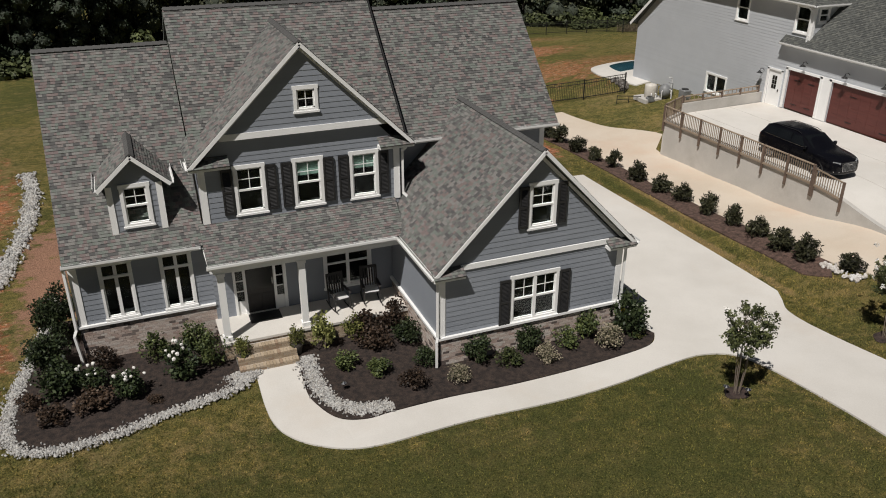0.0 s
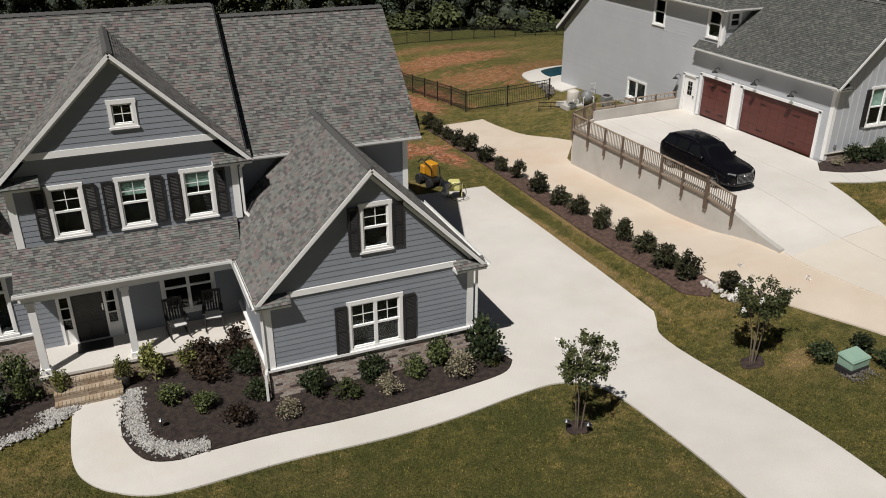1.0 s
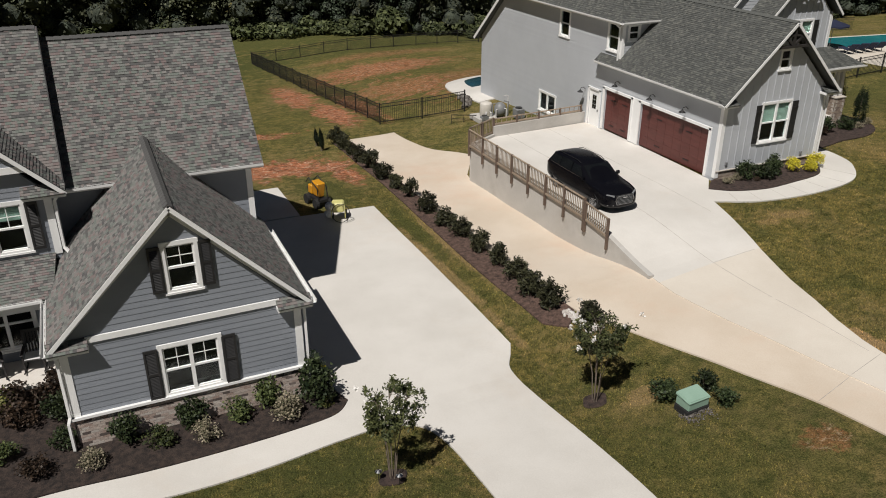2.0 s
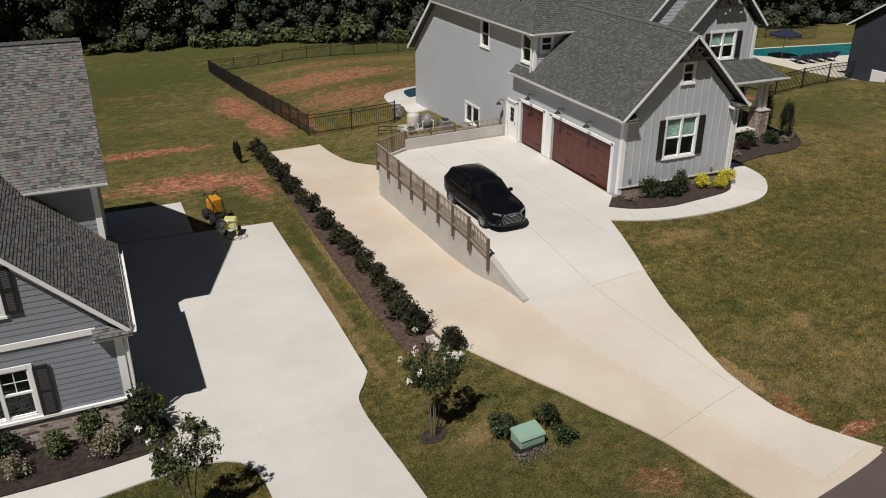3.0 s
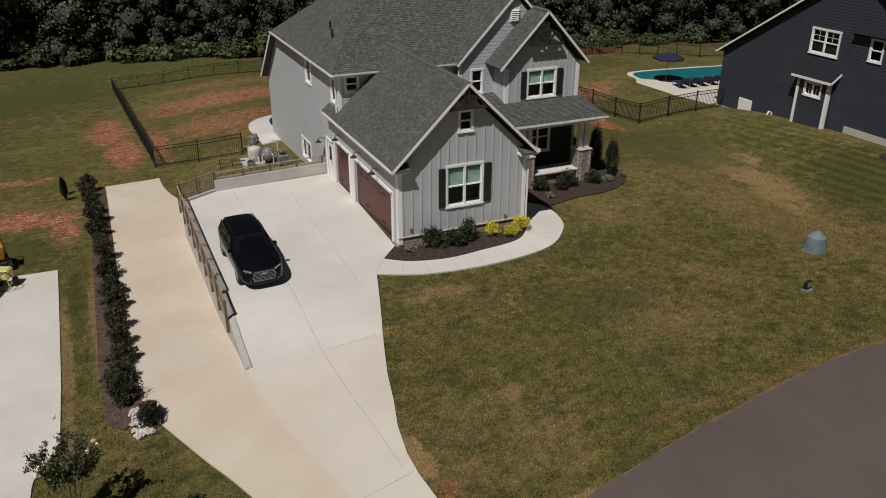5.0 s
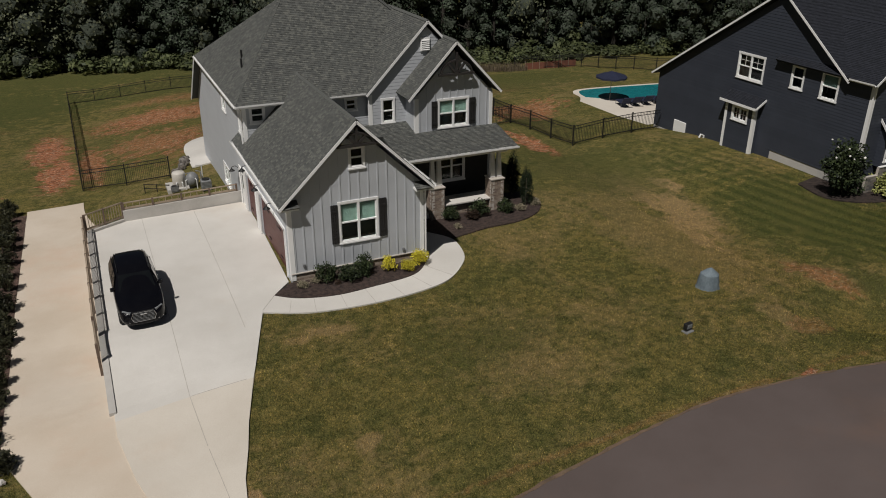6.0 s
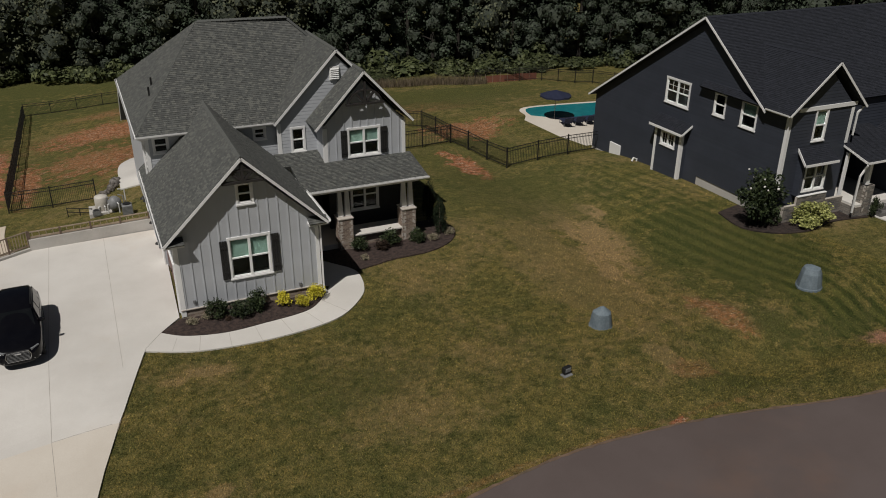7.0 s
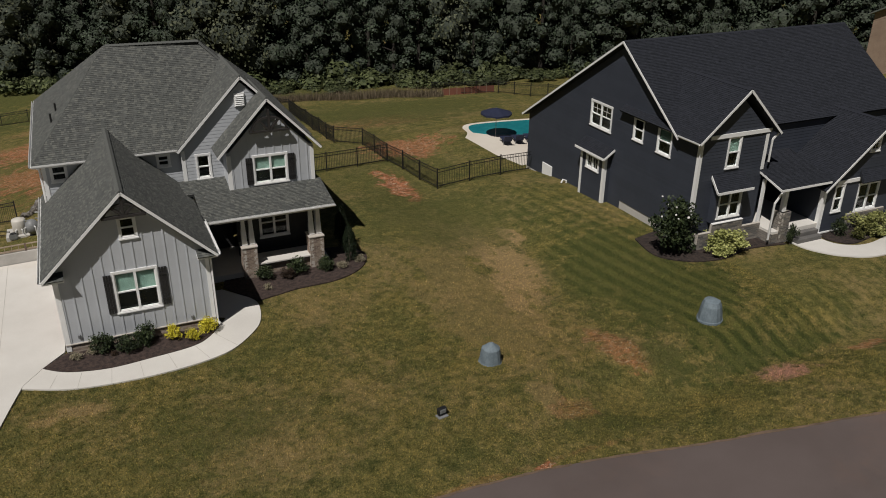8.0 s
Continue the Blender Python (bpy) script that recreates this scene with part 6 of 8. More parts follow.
brick_wall(navy, "S", GYN - 0.1, 71.6, 74.4, 0.6, 2.1, M_STACK_STONE, 0.34, 0.1, "stone_veneer")
lap_wall(navy, "E", 78.0, [(22.0, 0.5), (38.0, 0.5), (38.0, 4.1), (28.25, 10.3), (23.2, 6.7), (22.0, 6.7)], material=N, name="side_wall")
lap_wall(navy, "N", 38.1, [(NX, 0.0), (78.0, 0.0), (78.0, 4.1), (NX, 4.1)], material=N, name="back_wall")
lap_wall(navy, "S", 23.2, [(66.4, 4.5), (78.0, 4.5), (78.0, 6.7), (66.4, 6.7)], material=N, name="front_wall")


# ---------------------------------------------------------------- planting
def leaf_cloud(n, radii, leaf, seed, lumps=7, spread=0.45, centre=(0, 0, 0), narrow=0.5, flat=0.0):
    """Many small leaves in uneven clumps, as vertices and faces."""
    rng = np.random.default_rng(seed)
    radii, centre = np.array(radii, float), np.array(centre, float)
    heads = rng.normal(size=(lumps, 3))
    heads /= np.linalg.norm(heads, axis=1)[:, None]
    heads *= rng.uniform(0.35, 0.8, (lumps, 1))
    size = rng.uniform(0.55, 1.15, lumps)
    pick = rng.integers(0, lumps, n)
    off = rng.normal(size=(n, 3))
    off /= np.linalg.norm(off, axis=1)[:, None]
    off *= (rng.uniform(0, 1, (n, 1)) ** 0.4) * spread * size[pick][:, None]
    pos = heads[pick] + off
    out = pos / np.maximum(np.linalg.norm(pos, axis=1), 1e-6)[:, None]
    pos = pos * radii + centre
    d = rng.normal(size=(n, 3)) + out * 0.7
    d[:, 2] *= 1 - flat
    d /= np.linalg.norm(d, axis=1)[:, None]
    s = np.cross(d, rng.normal(size=(n, 3)))
    s /= np.linalg.norm(s, axis=1)[:, None]
    length = leaf * rng.uniform(0.6, 1.25, (n, 1))
    v = np.stack([pos - d * length / 2, pos + s * length * narrow / 2, pos + d * length / 2, pos - s * length * narrow / 2], 1).reshape(-1, 3)
    return v.tolist(), [(4 * i, 4 * i + 1, 4 * i + 2, 4 * i + 3) for i in range(n)]


def stems(parent, count, height, reach, thick, seed, material=None, name="stem"):
    rng = random.Random(seed)
    for _ in range(count):
        a = rng.uniform(0, 2 * math.pi)
        r = reach * rng.uniform(0.3, 1.0)
        bm = bmesh.new()
        tube(bm, [(0, 0, -0.05), (r * 0.35 * math.cos(a), r * 0.35 * math.sin(a), height * 0.5), (r * math.cos(a), r * math.sin(a), height)], [thick, thick * 0.7, thick * 0.3], 5)
        part(name, bm, material or M_BARK, parent)


SHRUBS = {}


def shrub(kind, x, y, wide, high, label, category="shrub", group="", z=None):
    """One bush: stems, foliage and flowers; kinds share their meshes."""
    z = ground(x, y) + 0.05 if z is None else z
    look_of = {"green": (M_LEAF, 1300, 0.10), "myrtle": (M_LEAF_MYRTLE, 1100, 0.10), "purple": (M_LEAF_PURPLE, 1000, 0.10), "varied": (M_LEAF_VAR, 1000, 0.085), "gold": (M_LEAF_YELLOW, 1200, 0.09), "olive": (M_LEAF_OLIVE, 900, 0.11), "lime": (M_LEAF_LIME, 1100, 0.12), "rose": (M_LEAF, 1200, 0.10), "spiky": (M_LEAF_HEDGE, 1400, 0.17)}[kind]
    variant = (kind, int(x * 7 + y * 13) % 3 + (10 if wide > 1.5 else 0))
    crowd = 3 if wide > 1.5 else 1
    if variant not in SHRUBS:
        seed = sum(map(ord, kind)) + 31 * variant[1]
        v, f = leaf_cloud(look_of[1] * crowd, (0.5, 0.5, 0.5), look_of[2] / (1.7 if crowd > 1 else 1), seed, 21, 0.5 if crowd == 1 else 0.44, (0, 0, 0.47), 0.3 if kind == "spiky" else 0.65)
        v = [(a, b, max(0.02, c)) for a, b, c in v]
        SHRUBS[variant] = (v, f)
    at = thing("shrub", (x, y, z), label, category, group, turn=(x * 137 + y * 71) % 360)
    v, f = SHRUBS[variant]
    raw("foliage", [(a * wide, b * wide, c * high) for a, b, c in v], f, look_of[0], at)
    stems(at, 4, high * 0.6, wide * 0.25, 0.018, int(x * 10))
    if kind == "rose":
        rng = random.Random(int(x * 100))
        for _ in range(9):
            a, r = rng.uniform(0, 6.28), rng.uniform(0.1, 0.42) * wide
            bm = bmesh.new()
            bmesh.ops.create_icosphere(bm, subdivisions=1, radius=rng.uniform(0.045, 0.075))
            up = high * rng.uniform(0.72, 0.95)
            for q in bm.verts:
                q.co = q.co * rng.uniform(0.8, 1.15) + Vector((r * math.cos(a), r * math.sin(a), up))
            part("blossom", bm, M_PETAL, at)
    return at


LEFT_BED = "shrubs in the bed at the house corner"
FRONT_BED = "shrubs between walk and house"
for k, x, y, w, h, lab in (
    ("green", -4.35, 24.3, 1.7, 2.0, "tall dark evergreen shrub at the house corner"), ("green", -4.5, 22.4, 1.6, 1.5, "wide dark evergreen shrub in mulch"),
    ("green", -4.2, 21.0, 1.3, 1.1, "dark evergreen shrub in mulch"), ("purple", -3.0, 22.0, 0.9, 0.8, "burgundy shrub against the brick wall"),
    ("rose", -3.4, 20.9, 1.15, 0.85, "rose bush with white blossoms"), ("purple", -3.35, 19.95, 1.15, 0.65, "low burgundy shrub in dark mulch"),
    ("purple", -4.35, 19.7, 1.0, 0.6, "low burgundy shrub in dark mulch"), ("purple", -5.0, 20.6, 0.7, 0.5, "small burgundy shrub by the stone edging"),
    ("rose", -2.3, 20.2, 1.1, 0.95, "rose bush with white blossoms"), ("myrtle", -1.5, 21.9, 0.95, 1.0, "round green shrub against the brick wall"),
    ("rose", -0.9, 20.6, 1.25, 1.2, "full green rose bush with white blossoms"), ("myrtle", -0.35, 22.1, 0.9, 1.05, "round green shrub against the brick wall"),
    ("myrtle", 0.0, 20.9, 1.0, 1.25, "upright green shrub beside the porch"), ("purple", -1.7, 19.6, 0.5, 0.25, "small low burgundy plant in mulch")):
    shrub(k, x, y, w, h, lab, group=LEFT_BED)
for k, x, y, w, h, lab in (
    ("myrtle", 3.75, 19.2, 0.85, 0.65, "low round green shrub in dark mulch"), ("myrtle", 4.6, 18.55, 0.85, 0.65, "low round green shrub in dark mulch"),
    ("purple", 5.35, 17.55, 0.9, 0.65, "low burgundy shrub in dark mulch"), ("purple", 4.9, 20.65, 1.25, 1.0, "broad burgundy shrub before the porch"),
    ("olive", 4.55, 20.75, 0.9, 0.9, "bronze-green shrub before the porch"), ("purple", 5.9, 21.0, 1.2, 1.1, "tall burgundy shrub in the porch corner"),
    ("purple", 4.9, 19.9, 1.1, 0.8, "low burgundy shrub in dark mulch"), ("green", 6.0, 19.9, 1.0, 0.9, "dark green shrub against the brick wall"),
    ("green", 6.1, 18.45, 0.8, 0.65, "low dark green shrub at the wall corner"), ("varied", 6.75, 17.35, 0.85, 0.55, "low pink and cream shrub by the walk"),
    ("green", 7.55, 17.95, 0.95, 1.0, "round dark green shrub under the wall"), ("myrtle", 8.45, 17.5, 0.9, 0.6, "low bright green shrub in dark mulch"),
    ("green", 9.4, 18.0, 0.9, 0.95, "loose dark green shrub under the window"), ("varied", 9.6, 17.25, 0.85, 0.7, "cream and pink variegated shrub by the walk"),
    ("myrtle", 10.6, 17.75, 0.9, 0.7, "low bright green shrub under the wall"), ("myrtle", 11.5, 18.0, 0.95, 1.05, "upright green shrub under the wall"),
    ("varied", 11.9, 17.3, 1.05, 0.85, "cream variegated shrub by the walk"), ("green", 12.85, 17.75, 1.35, 1.6, "large dark evergreen shrub at the drive corner"),
    ("olive", 13.0, 17.35, 0.5, 0.4, "small yellow-green plant at the bed tip"), ("gold", 13.24, 18.80, 0.65, 0.55, "small golden shrub at the garage corner")):
    shrub(k, x, y, w, h, lab, group=FRONT_BED)
for k, x, y, w, h, z, lab in (("olive", 0.95, 20.65, 0.6, 0.75, -0.62, "yellow-green potted plant beside the steps"), ("olive", 2.6, 20.6, 0.6, 0.8, -0.62, "yellow-green potted plant beside the steps"), ("lime", 3.45, 20.5, 0.85, 1.25, -0.8, "tall yellow-green shrub beside the steps")):
    plant = shrub(k, x, y, w, h, lab, "potted plant" if "potted" in lab else "shrub", z=z)
    if "potted" in lab:
        bm = bmesh.new()
        lathe(bm, [(0.12, -0.24), (0.16, -0.05), (0.19, 0.08), (0.2, 0.12), (0.17, 0.12)], 14)
        part("pot", bm, M_TERRACOTTA, plant, "dark glazed pot")

for i, (hx, hy) in enumerate(((21.52, 19.05), (21.5, 20.2), (21.65, 21.75), (21.62, 23.1), (21.68, 24.7), (21.7, 26.6), (21.58, 28.0), (21.58, 29.85), (21.58, 32.0), (21.46, 33.5), (21.42, 35.2), (21.36, 37.2), (21.3, 38.6), (21.25, 40.0), (21.2, 41.3), (21.2, 42.8))):
    shrub("spiky", hx, hy, 1.0 + 0.14 * math.sin(i * 1.3), 0.92 + 0.14 * math.cos(i * 1.7), "spiky dark green hedge shrub in brown mulch", "hedge shrub", "hedge row along the drive")
shrub("spiky", 22.15, 17.5, 0.95, 0.65, "low dark green shrub among white rocks", "shrub")
BED_2 = "shrubs under the garage window"
for k, x, y, w, h, lab in (("green", 34.1, 23.6, 0.95, 0.95, "dark green shrub against the stone skirt"), ("green", 35.05, 23.3, 1.05, 0.7, "low spreading dark shrub in mulch"), ("green", 35.8, 23.6, 1.0, 1.0, "dark green shrub under the window"), ("gold", 36.85, 23.5, 0.72, 0.75, "bright golden shrub in dark mulch"), ("gold", 37.65, 23.2, 0.7, 0.58, "low bright golden shrub in dark mulch"), ("gold", 38.25, 23.62, 0.9, 0.8, "bright golden shrub at the wall corner"), ("varied", 33.1, 23.5, 0.6, 0.32, "small pale grey-green plant in mulch"), ("varied", 33.75, 23.65, 0.6, 0.35, "small pale grey-green plant in mulch"), ("purple", 34.5, 23.2, 0.35, 0.25, "tiny burgundy plant in mulch")):
    shrub(k, x, y, w, h, lab, group=BED_2)
for k, x, y, w, h, lab in (("green", 41.6, 27.5, 0.95, 0.75, "low dark shrub before the porch"), ("green", 43.2, 27.5, 1.2, 0.85, "dark green shrub before the porch"), ("purple", 42.6, 27.2, 0.9, 0.6, "low burgundy shrub before the porch"), ("green", 44.6, 27.4, 1.0, 0.7, "low dark shrub by the brick pier"), ("varied", 45.4, 27.2, 0.7, 0.35, "pale grey-green low plant in mulch"), ("varied", 46.4, 27.6, 0.7, 0.4, "pale grey-green low plant in mulch"), ("varied", 41.5, 26.4, 0.5, 0.3, "small pale plant in mulch")):
    shrub(k, x, y, w, h, lab, group="shrubs before the porch")
for k, x, y, w, h, lab in (("rose", 61.2, 21.55, 3.3, 2.9, "large dark rose-of-sharon bush at the house corner"), ("lime", 63.6, 20.7, 2.3, 1.3, "broad yellow-green shrub under the bay window"), ("lime", 62.9, 20.4, 1.2, 0.8, "yellow-green shrub in dark mulch"), ("lime", 72.4, 19.4, 2.4, 1.3, "broad yellow-green shrub beside the walk"), ("green", 70.6, 19.7, 0.8, 1.0, "dark green shrub at the garage corner"), ("olive", 71.2, 19.0, 0.9, 0.6, "low yellow-green shrub beside the walk"), ("green", 67.4, 19.9, 0.7, 1.15, "small clipped evergreen by the porch steps")):
    shrub(k, x, y, w, h, lab, group="shrubs before the charcoal house")


def arborvitae(x, y, wide, high):
    at = thing("arborvitae", (x, y, ground(x, y)), "narrow dark green column-shaped evergreen", "evergreen", "column evergreens")
    v, f = leaf_cloud(int(2600 * high), (wide / 2, wide / 2, high / 2), 0.085, int(x * 9), 30, 0.45, (0, 0, high / 2), 0.4)
    v = [(a * (1.1 - 0.55 * c / high), b * (1.1 - 0.55 * c / high), max(0.05, c)) for a, b, c in v]
    raw("crown", v, f, M_LEAF_CONIFER, at)
    bm = bmesh.new()
    tube(bm, [(0, 0, -0.1), (0, 0, high * 0.8)], [0.05, 0.01], 6)
    part("trunk", bm, M_BARK, at)


for x, y, w, h in ((45.95, 27.75, 1.0, 2.2), (46.05, 29.4, 1.05, 2.4), (19.95, 41.6, 0.45, 1.35), (19.98, 42.8, 0.4, 1.1)):
    arborvitae(x, y, w, h)


def myrtle_tree(x, y, high, wide, flowers, label, seed):
    """A young crape myrtle: several bare leaning stems, twigs and an airy crown with sprays."""
    z = ground(x, y)
    at = thing("crape_myrtle", (x, y, z), label, "small tree", "young trees by the drive")
    rng = random.Random(seed)
    v, f = [], []
    for k in range(5):
        a = k * 2 * math.pi / 5 + rng.uniform(-0.4, 0.4)
        r = rng.uniform(0.10, 0.24) * wide
        top = (r * math.cos(a), r * math.sin(a), high * rng.uniform(0.68, 0.86))
        bm = bmesh.new()
        tube(bm, [(0.07 * math.cos(a), 0.07 * math.sin(a), -0.05), (0.15 * math.cos(a), 0.15 * math.sin(a), high * 0.3), (top[0] * 0.6, top[1] * 0.6, high * 0.5), top], [0.016, 0.014, 0.011, 0.005], 6)
        part("stem", bm, M_BARK, at, "slender bare grey-brown stem")
        for j in range(9):
            b = a + rng.uniform(-1.4, 1.4)
            t = rng.uniform(0.4, 1.0)
            p = Vector((top[0] * t, top[1] * t, high * (0.30 + 0.45 * t)))
            q = p + Vector((math.cos(b) * wide * rng.uniform(0.12, 0.27), math.sin(b) * wide * rng.uniform(0.12, 0.27), high * rng.uniform(0.03, 0.20)))
            bm = bmesh.new()
            tube(bm, [p, (p + q) / 2 + Vector((0, 0, 0.04)), q], [0.009, 0.007, 0.003], 4)
            part("twig", bm, M_BARK, at)
            n = len(v)
            lv, lf = leaf_cloud(88, ((q - p).length * 0.36, (q - p).length * 0.36, 0.24), 0.10, rng.randint(0, 9999), 5, 0.6, tuple(p.lerp(q, 0.75)), 0.5)
            v += lv
            f += [tuple(i + n for i in t4) for t4 in lf]
    raw("crown", v, f, M_LEAF_TREE, at)
    for k in range(flowers):
        a, r = rng.uniform(0, 6.28), wide * rng.uniform(0.2, 0.48)
        lv, lf = leaf_cloud(26, (0.09, 0.09, 0.1), 0.06, rng.randint(0, 9999), 4, 0.6, (r * math.cos(a), r * math.sin(a), high * rng.uniform(0.55, 0.98)), 0.8)
        raw("flower_spray", lv, lf, M_PETAL, at)
    return at


myrtle_tree(13.56, 13.4, 3.05, 2.15, 6, "young multi-stemmed crape myrtle with pale sprays in the lawn", 5)
myrtle_tree(20.0, 14.05, 3.1, 2.2, 9, "young crape myrtle with white flower sprays", 8)
for x, y in ((13.56, 13.4), (20.0, 14.05)):
    sheet("mulch_ring", [(x + 0.38 * math.cos(t) + 0.05 * math.sin(3 * t), y + 0.34 * math.sin(t)) for t in (2 * math.pi * k / 18 for k in range(18))], 0.035, M_MULCH_BROWN, "thin brown mulch ring round a tree", "garden bed", wave=0.02)


# ---------------------------------------------------------------- stone edging
def stones(name, line, wide, count, size, material, label, seed):
    """Loose rocks heaped along a line: too many to count."""
    rng = random.Random(seed)
    bm0 = bmesh.new()
    bmesh.ops.create_icosphere(bm0, subdivisions=1, radius=1.0)
    base_v = [v.co.copy() for v in bm0.verts]
    base_f = [tuple(v.index for v in f.verts) for f in bm0.faces]
    bm0.free()
    lengths = [math.dist(a, b) for a, b in zip(line, line[1:])]
    verts, faces = [], []
    for _ in range(count):
        t = rng.uniform(0, sum(lengths))
        for (a, b), l in zip(zip(line, line[1:]), lengths):
            if t <= l:
                break
            t -= l
        u = t / max(l, 1e-6)
        nx, ny = -(b[1] - a[1]) / max(l, 1e-6), (b[0] - a[0]) / max(l, 1e-6)
        o = rng.gauss(0, wide * 0.3)
        x, y = a[0] + (b[0] - a[0]) * u + nx * o, a[1] + (b[1] - a[1]) * u + ny * o
        s = size * rng.uniform(0.5, 1.3)
        rot = Euler((rng.uniform(0, 6), rng.uniform(0, 6), rng.uniform(0, 6))).to_matrix()
        sc = Vector((s * rng.uniform(0.8, 1.3), s * rng.uniform(0.6, 1.0), s * rng.uniform(0.45, 0.75)))
        n = len(verts)
        c = Vector((x, y, ground(x, y) + 0.07 + s * 0.2))
        for p in base_v:
            q = rot @ (Vector((p.x * sc.x, p.y * sc.y, p.z * sc.z)) * rng.uniform(0.85, 1.12))
            verts.append(tuple(c + q))
        faces += [tuple(i + n for i in f) for f in base_f]
    ob = raw(name, verts, faces, material)
    return tagged(ob, label, "rocks", kind="stuff")


stones("river_rocks", [(1.0, 20.1), (0.85, 19.55), (0.2, 19.25), (-1.4, 18.85), (-2.9, 18.4), (-4.0, 18.25), (-4.9, 18.4), (-5.4, 18.9), (-5.6, 19.8), (-5.45, 21.6), (-5.1, 23.4), (-4.7, 25.5), (-4.6, 27.5)], 0.36, 5800, 0.039, M_STONE, "pale grey river rock edging a mulch bed", 3)
stones("river_rocks", [(0.75, 20.25), (0.95, 19.7)], 0.8, 760, 0.039, M_STONE, "pale grey river rock beside the walk", 4)
stones("river_rocks", [(2.75, 20.3), (2.72, 19.0), (2.8, 18.0), (3.2, 17.25), (3.75, 16.95), (4.5, 16.88)], 0.45, 2800, 0.039, M_STONE, "pale grey river rock edging beside the walk", 5)
stones("river_rocks", [(-6.6, 29.0), (-6.3, 31.5), (-5.9, 35.5), (-6.0, 40.0), (-6.5, 43.5)], 0.55, 2300, 0.075, M_STONE, "pale rock-lined drainage ditch in red clay", 6)
stones("white_rocks", [(21.75, 18.4), (21.7, 17.0), (22.2, 16.95)], 0.3, 105, 0.085, M_WHITE_ROCK, "white rock pile at the end of the hedge", 7)
stones("boulders", [(30.6, 44.6), (31.2, 45.6), (31.5, 47.2)], 0.4, 90, 0.2, M_GRAVEL, "dark rough boulders below the pool patio", 9)
stones("gravel", [(21.3, 11.85), (22.2, 11.9)], 0.6, 260, 0.026, M_GRAVEL, "small brown gravel round the transformer", 8)

# ---------------------------------------------------------------- retaining wall and timber railing
wall = thing("retaining_wall", (25.05, 25.5, 0), "pale cast concrete retaining wall beside the parking court", "retaining wall")


def wall_run(points, thick=0.2):
    """A wall along (x, y, bottom, top) points, with a thin cap edge."""
    for (x0, y0, b0, t0), (x1, y1, b1, t1) in zip(points, points[1:]):
        d = Vector((x1 - x0, y1 - y0, 0)).normalized()
        s = Vector((-d.y, d.x, 0)) * thick / 2
        bm = bmesh.new()
        a, b = Vector((x0, y0, 0)), Vector((x1, y1, 0))
        vs = [bm.verts.new(p) for p in (a - s + Vector((0, 0, b0)), b - s + Vector((0, 0, b1)), b + s + Vector((0, 0, b1)), a + s + Vector((0, 0, b0)), a - s + Vector((0, 0, t0)), b - s + Vector((0, 0, t1)), b + s + Vector((0, 0, t1)), a + s + Vector((0, 0, t0)))]
        for f in ((3, 2, 1, 0), (4, 5, 6, 7), (0, 1, 5, 4), (1, 2, 6, 5), (2, 3, 7, 6), (3, 0, 4, 7)):
            bm.faces.new([vs[i] for i in f])
        part("wall_section", bm, M_WALL_CONCRETE, wall, shift=wall.location)


wall_run([(25.38, y, ground(25.0, y) - 0.5, ground(25.6, y) + 0.13) for y in (18.6, 19.4, 20.2, 21.0, 21.8, 22.6, 26.0, 33.0)], 0.22)
wall_run([(25.3, 32.97, -1.6, 0.9), (27.05, 33.95, -1.6, 0.9)])
wall_run([(27.0, 33.92, -1.6, 1.32), (32.83, 34.4, -1.6, 1.32)])

rail = thing("railing", (25.0, 26.5, 0.8), "weathered timber railing on the retaining wall", "railing")


def rail_run(x0, y0, x1, y1, z0, z1, high, sections, out=(0, 0), leg=0.45, gap=0.125):
    """Posts, two rails and pickets along a line; out: how far the posts stand off the wall face."""
    a, b = Vector((x0, y0, z0)), Vector((x1, y1, z1))
    o = Vector((*out, 0))
    for k in range(sections + 1):
        p = a.lerp(b, k / sections) + o
        bm = bmesh.new()
        box(bm, p.x - 0.045, p.x + 0.045, p.y - 0.045, p.y + 0.045, p.z - leg, p.z + high + 0.03)
        part("post", bm, M_DARK_POST, rail, shift=rail.location)
    for h, s in ((0.08, 0.06), (high, 0.05)):
        bm = bmesh.new()
        beam(bm, a + o + Vector((0, 0, h)), b + o + Vector((0, 0, h)), 0.06 if h == high else 0.045, s if h == high else 0.09)
        part("rail", bm, M_RAIL, rail, shift=rail.location)
    n = int((b - a).length / gap)
    for k in range(n):
        p = a.lerp(b, (k + 0.5) / n) + o * 0.6
        bm = bmesh.new()
        box(bm, p.x - 0.014, p.x + 0.014, p.y - 0.014, p.y + 0.014, p.z + 0.04, p.z + high - 0.02)
        part("picket", bm, M_RAIL, rail, shift=rail.location)


rail_run(25.24, 33.0, 25.26, 22.75, 0.72, 0.8, 0.9, 7, (-0.07, 0))
rail_run(25.26, 22.65, 25.27, 21.15, 0.78, ground(25.6, 21.15) + 0.06, 0.8, 1, (-0.07, 0))
rail_run(25.25, 33.0, 27.0, 33.95, 0.9, 0.92, 0.8, 2, (0, 0.03), 0.3)
rail_run(27.05, 33.97, 32.6, 34.4, 1.32, 1.32, 0.36, 4, (0, 0), 0.1, 0.3)


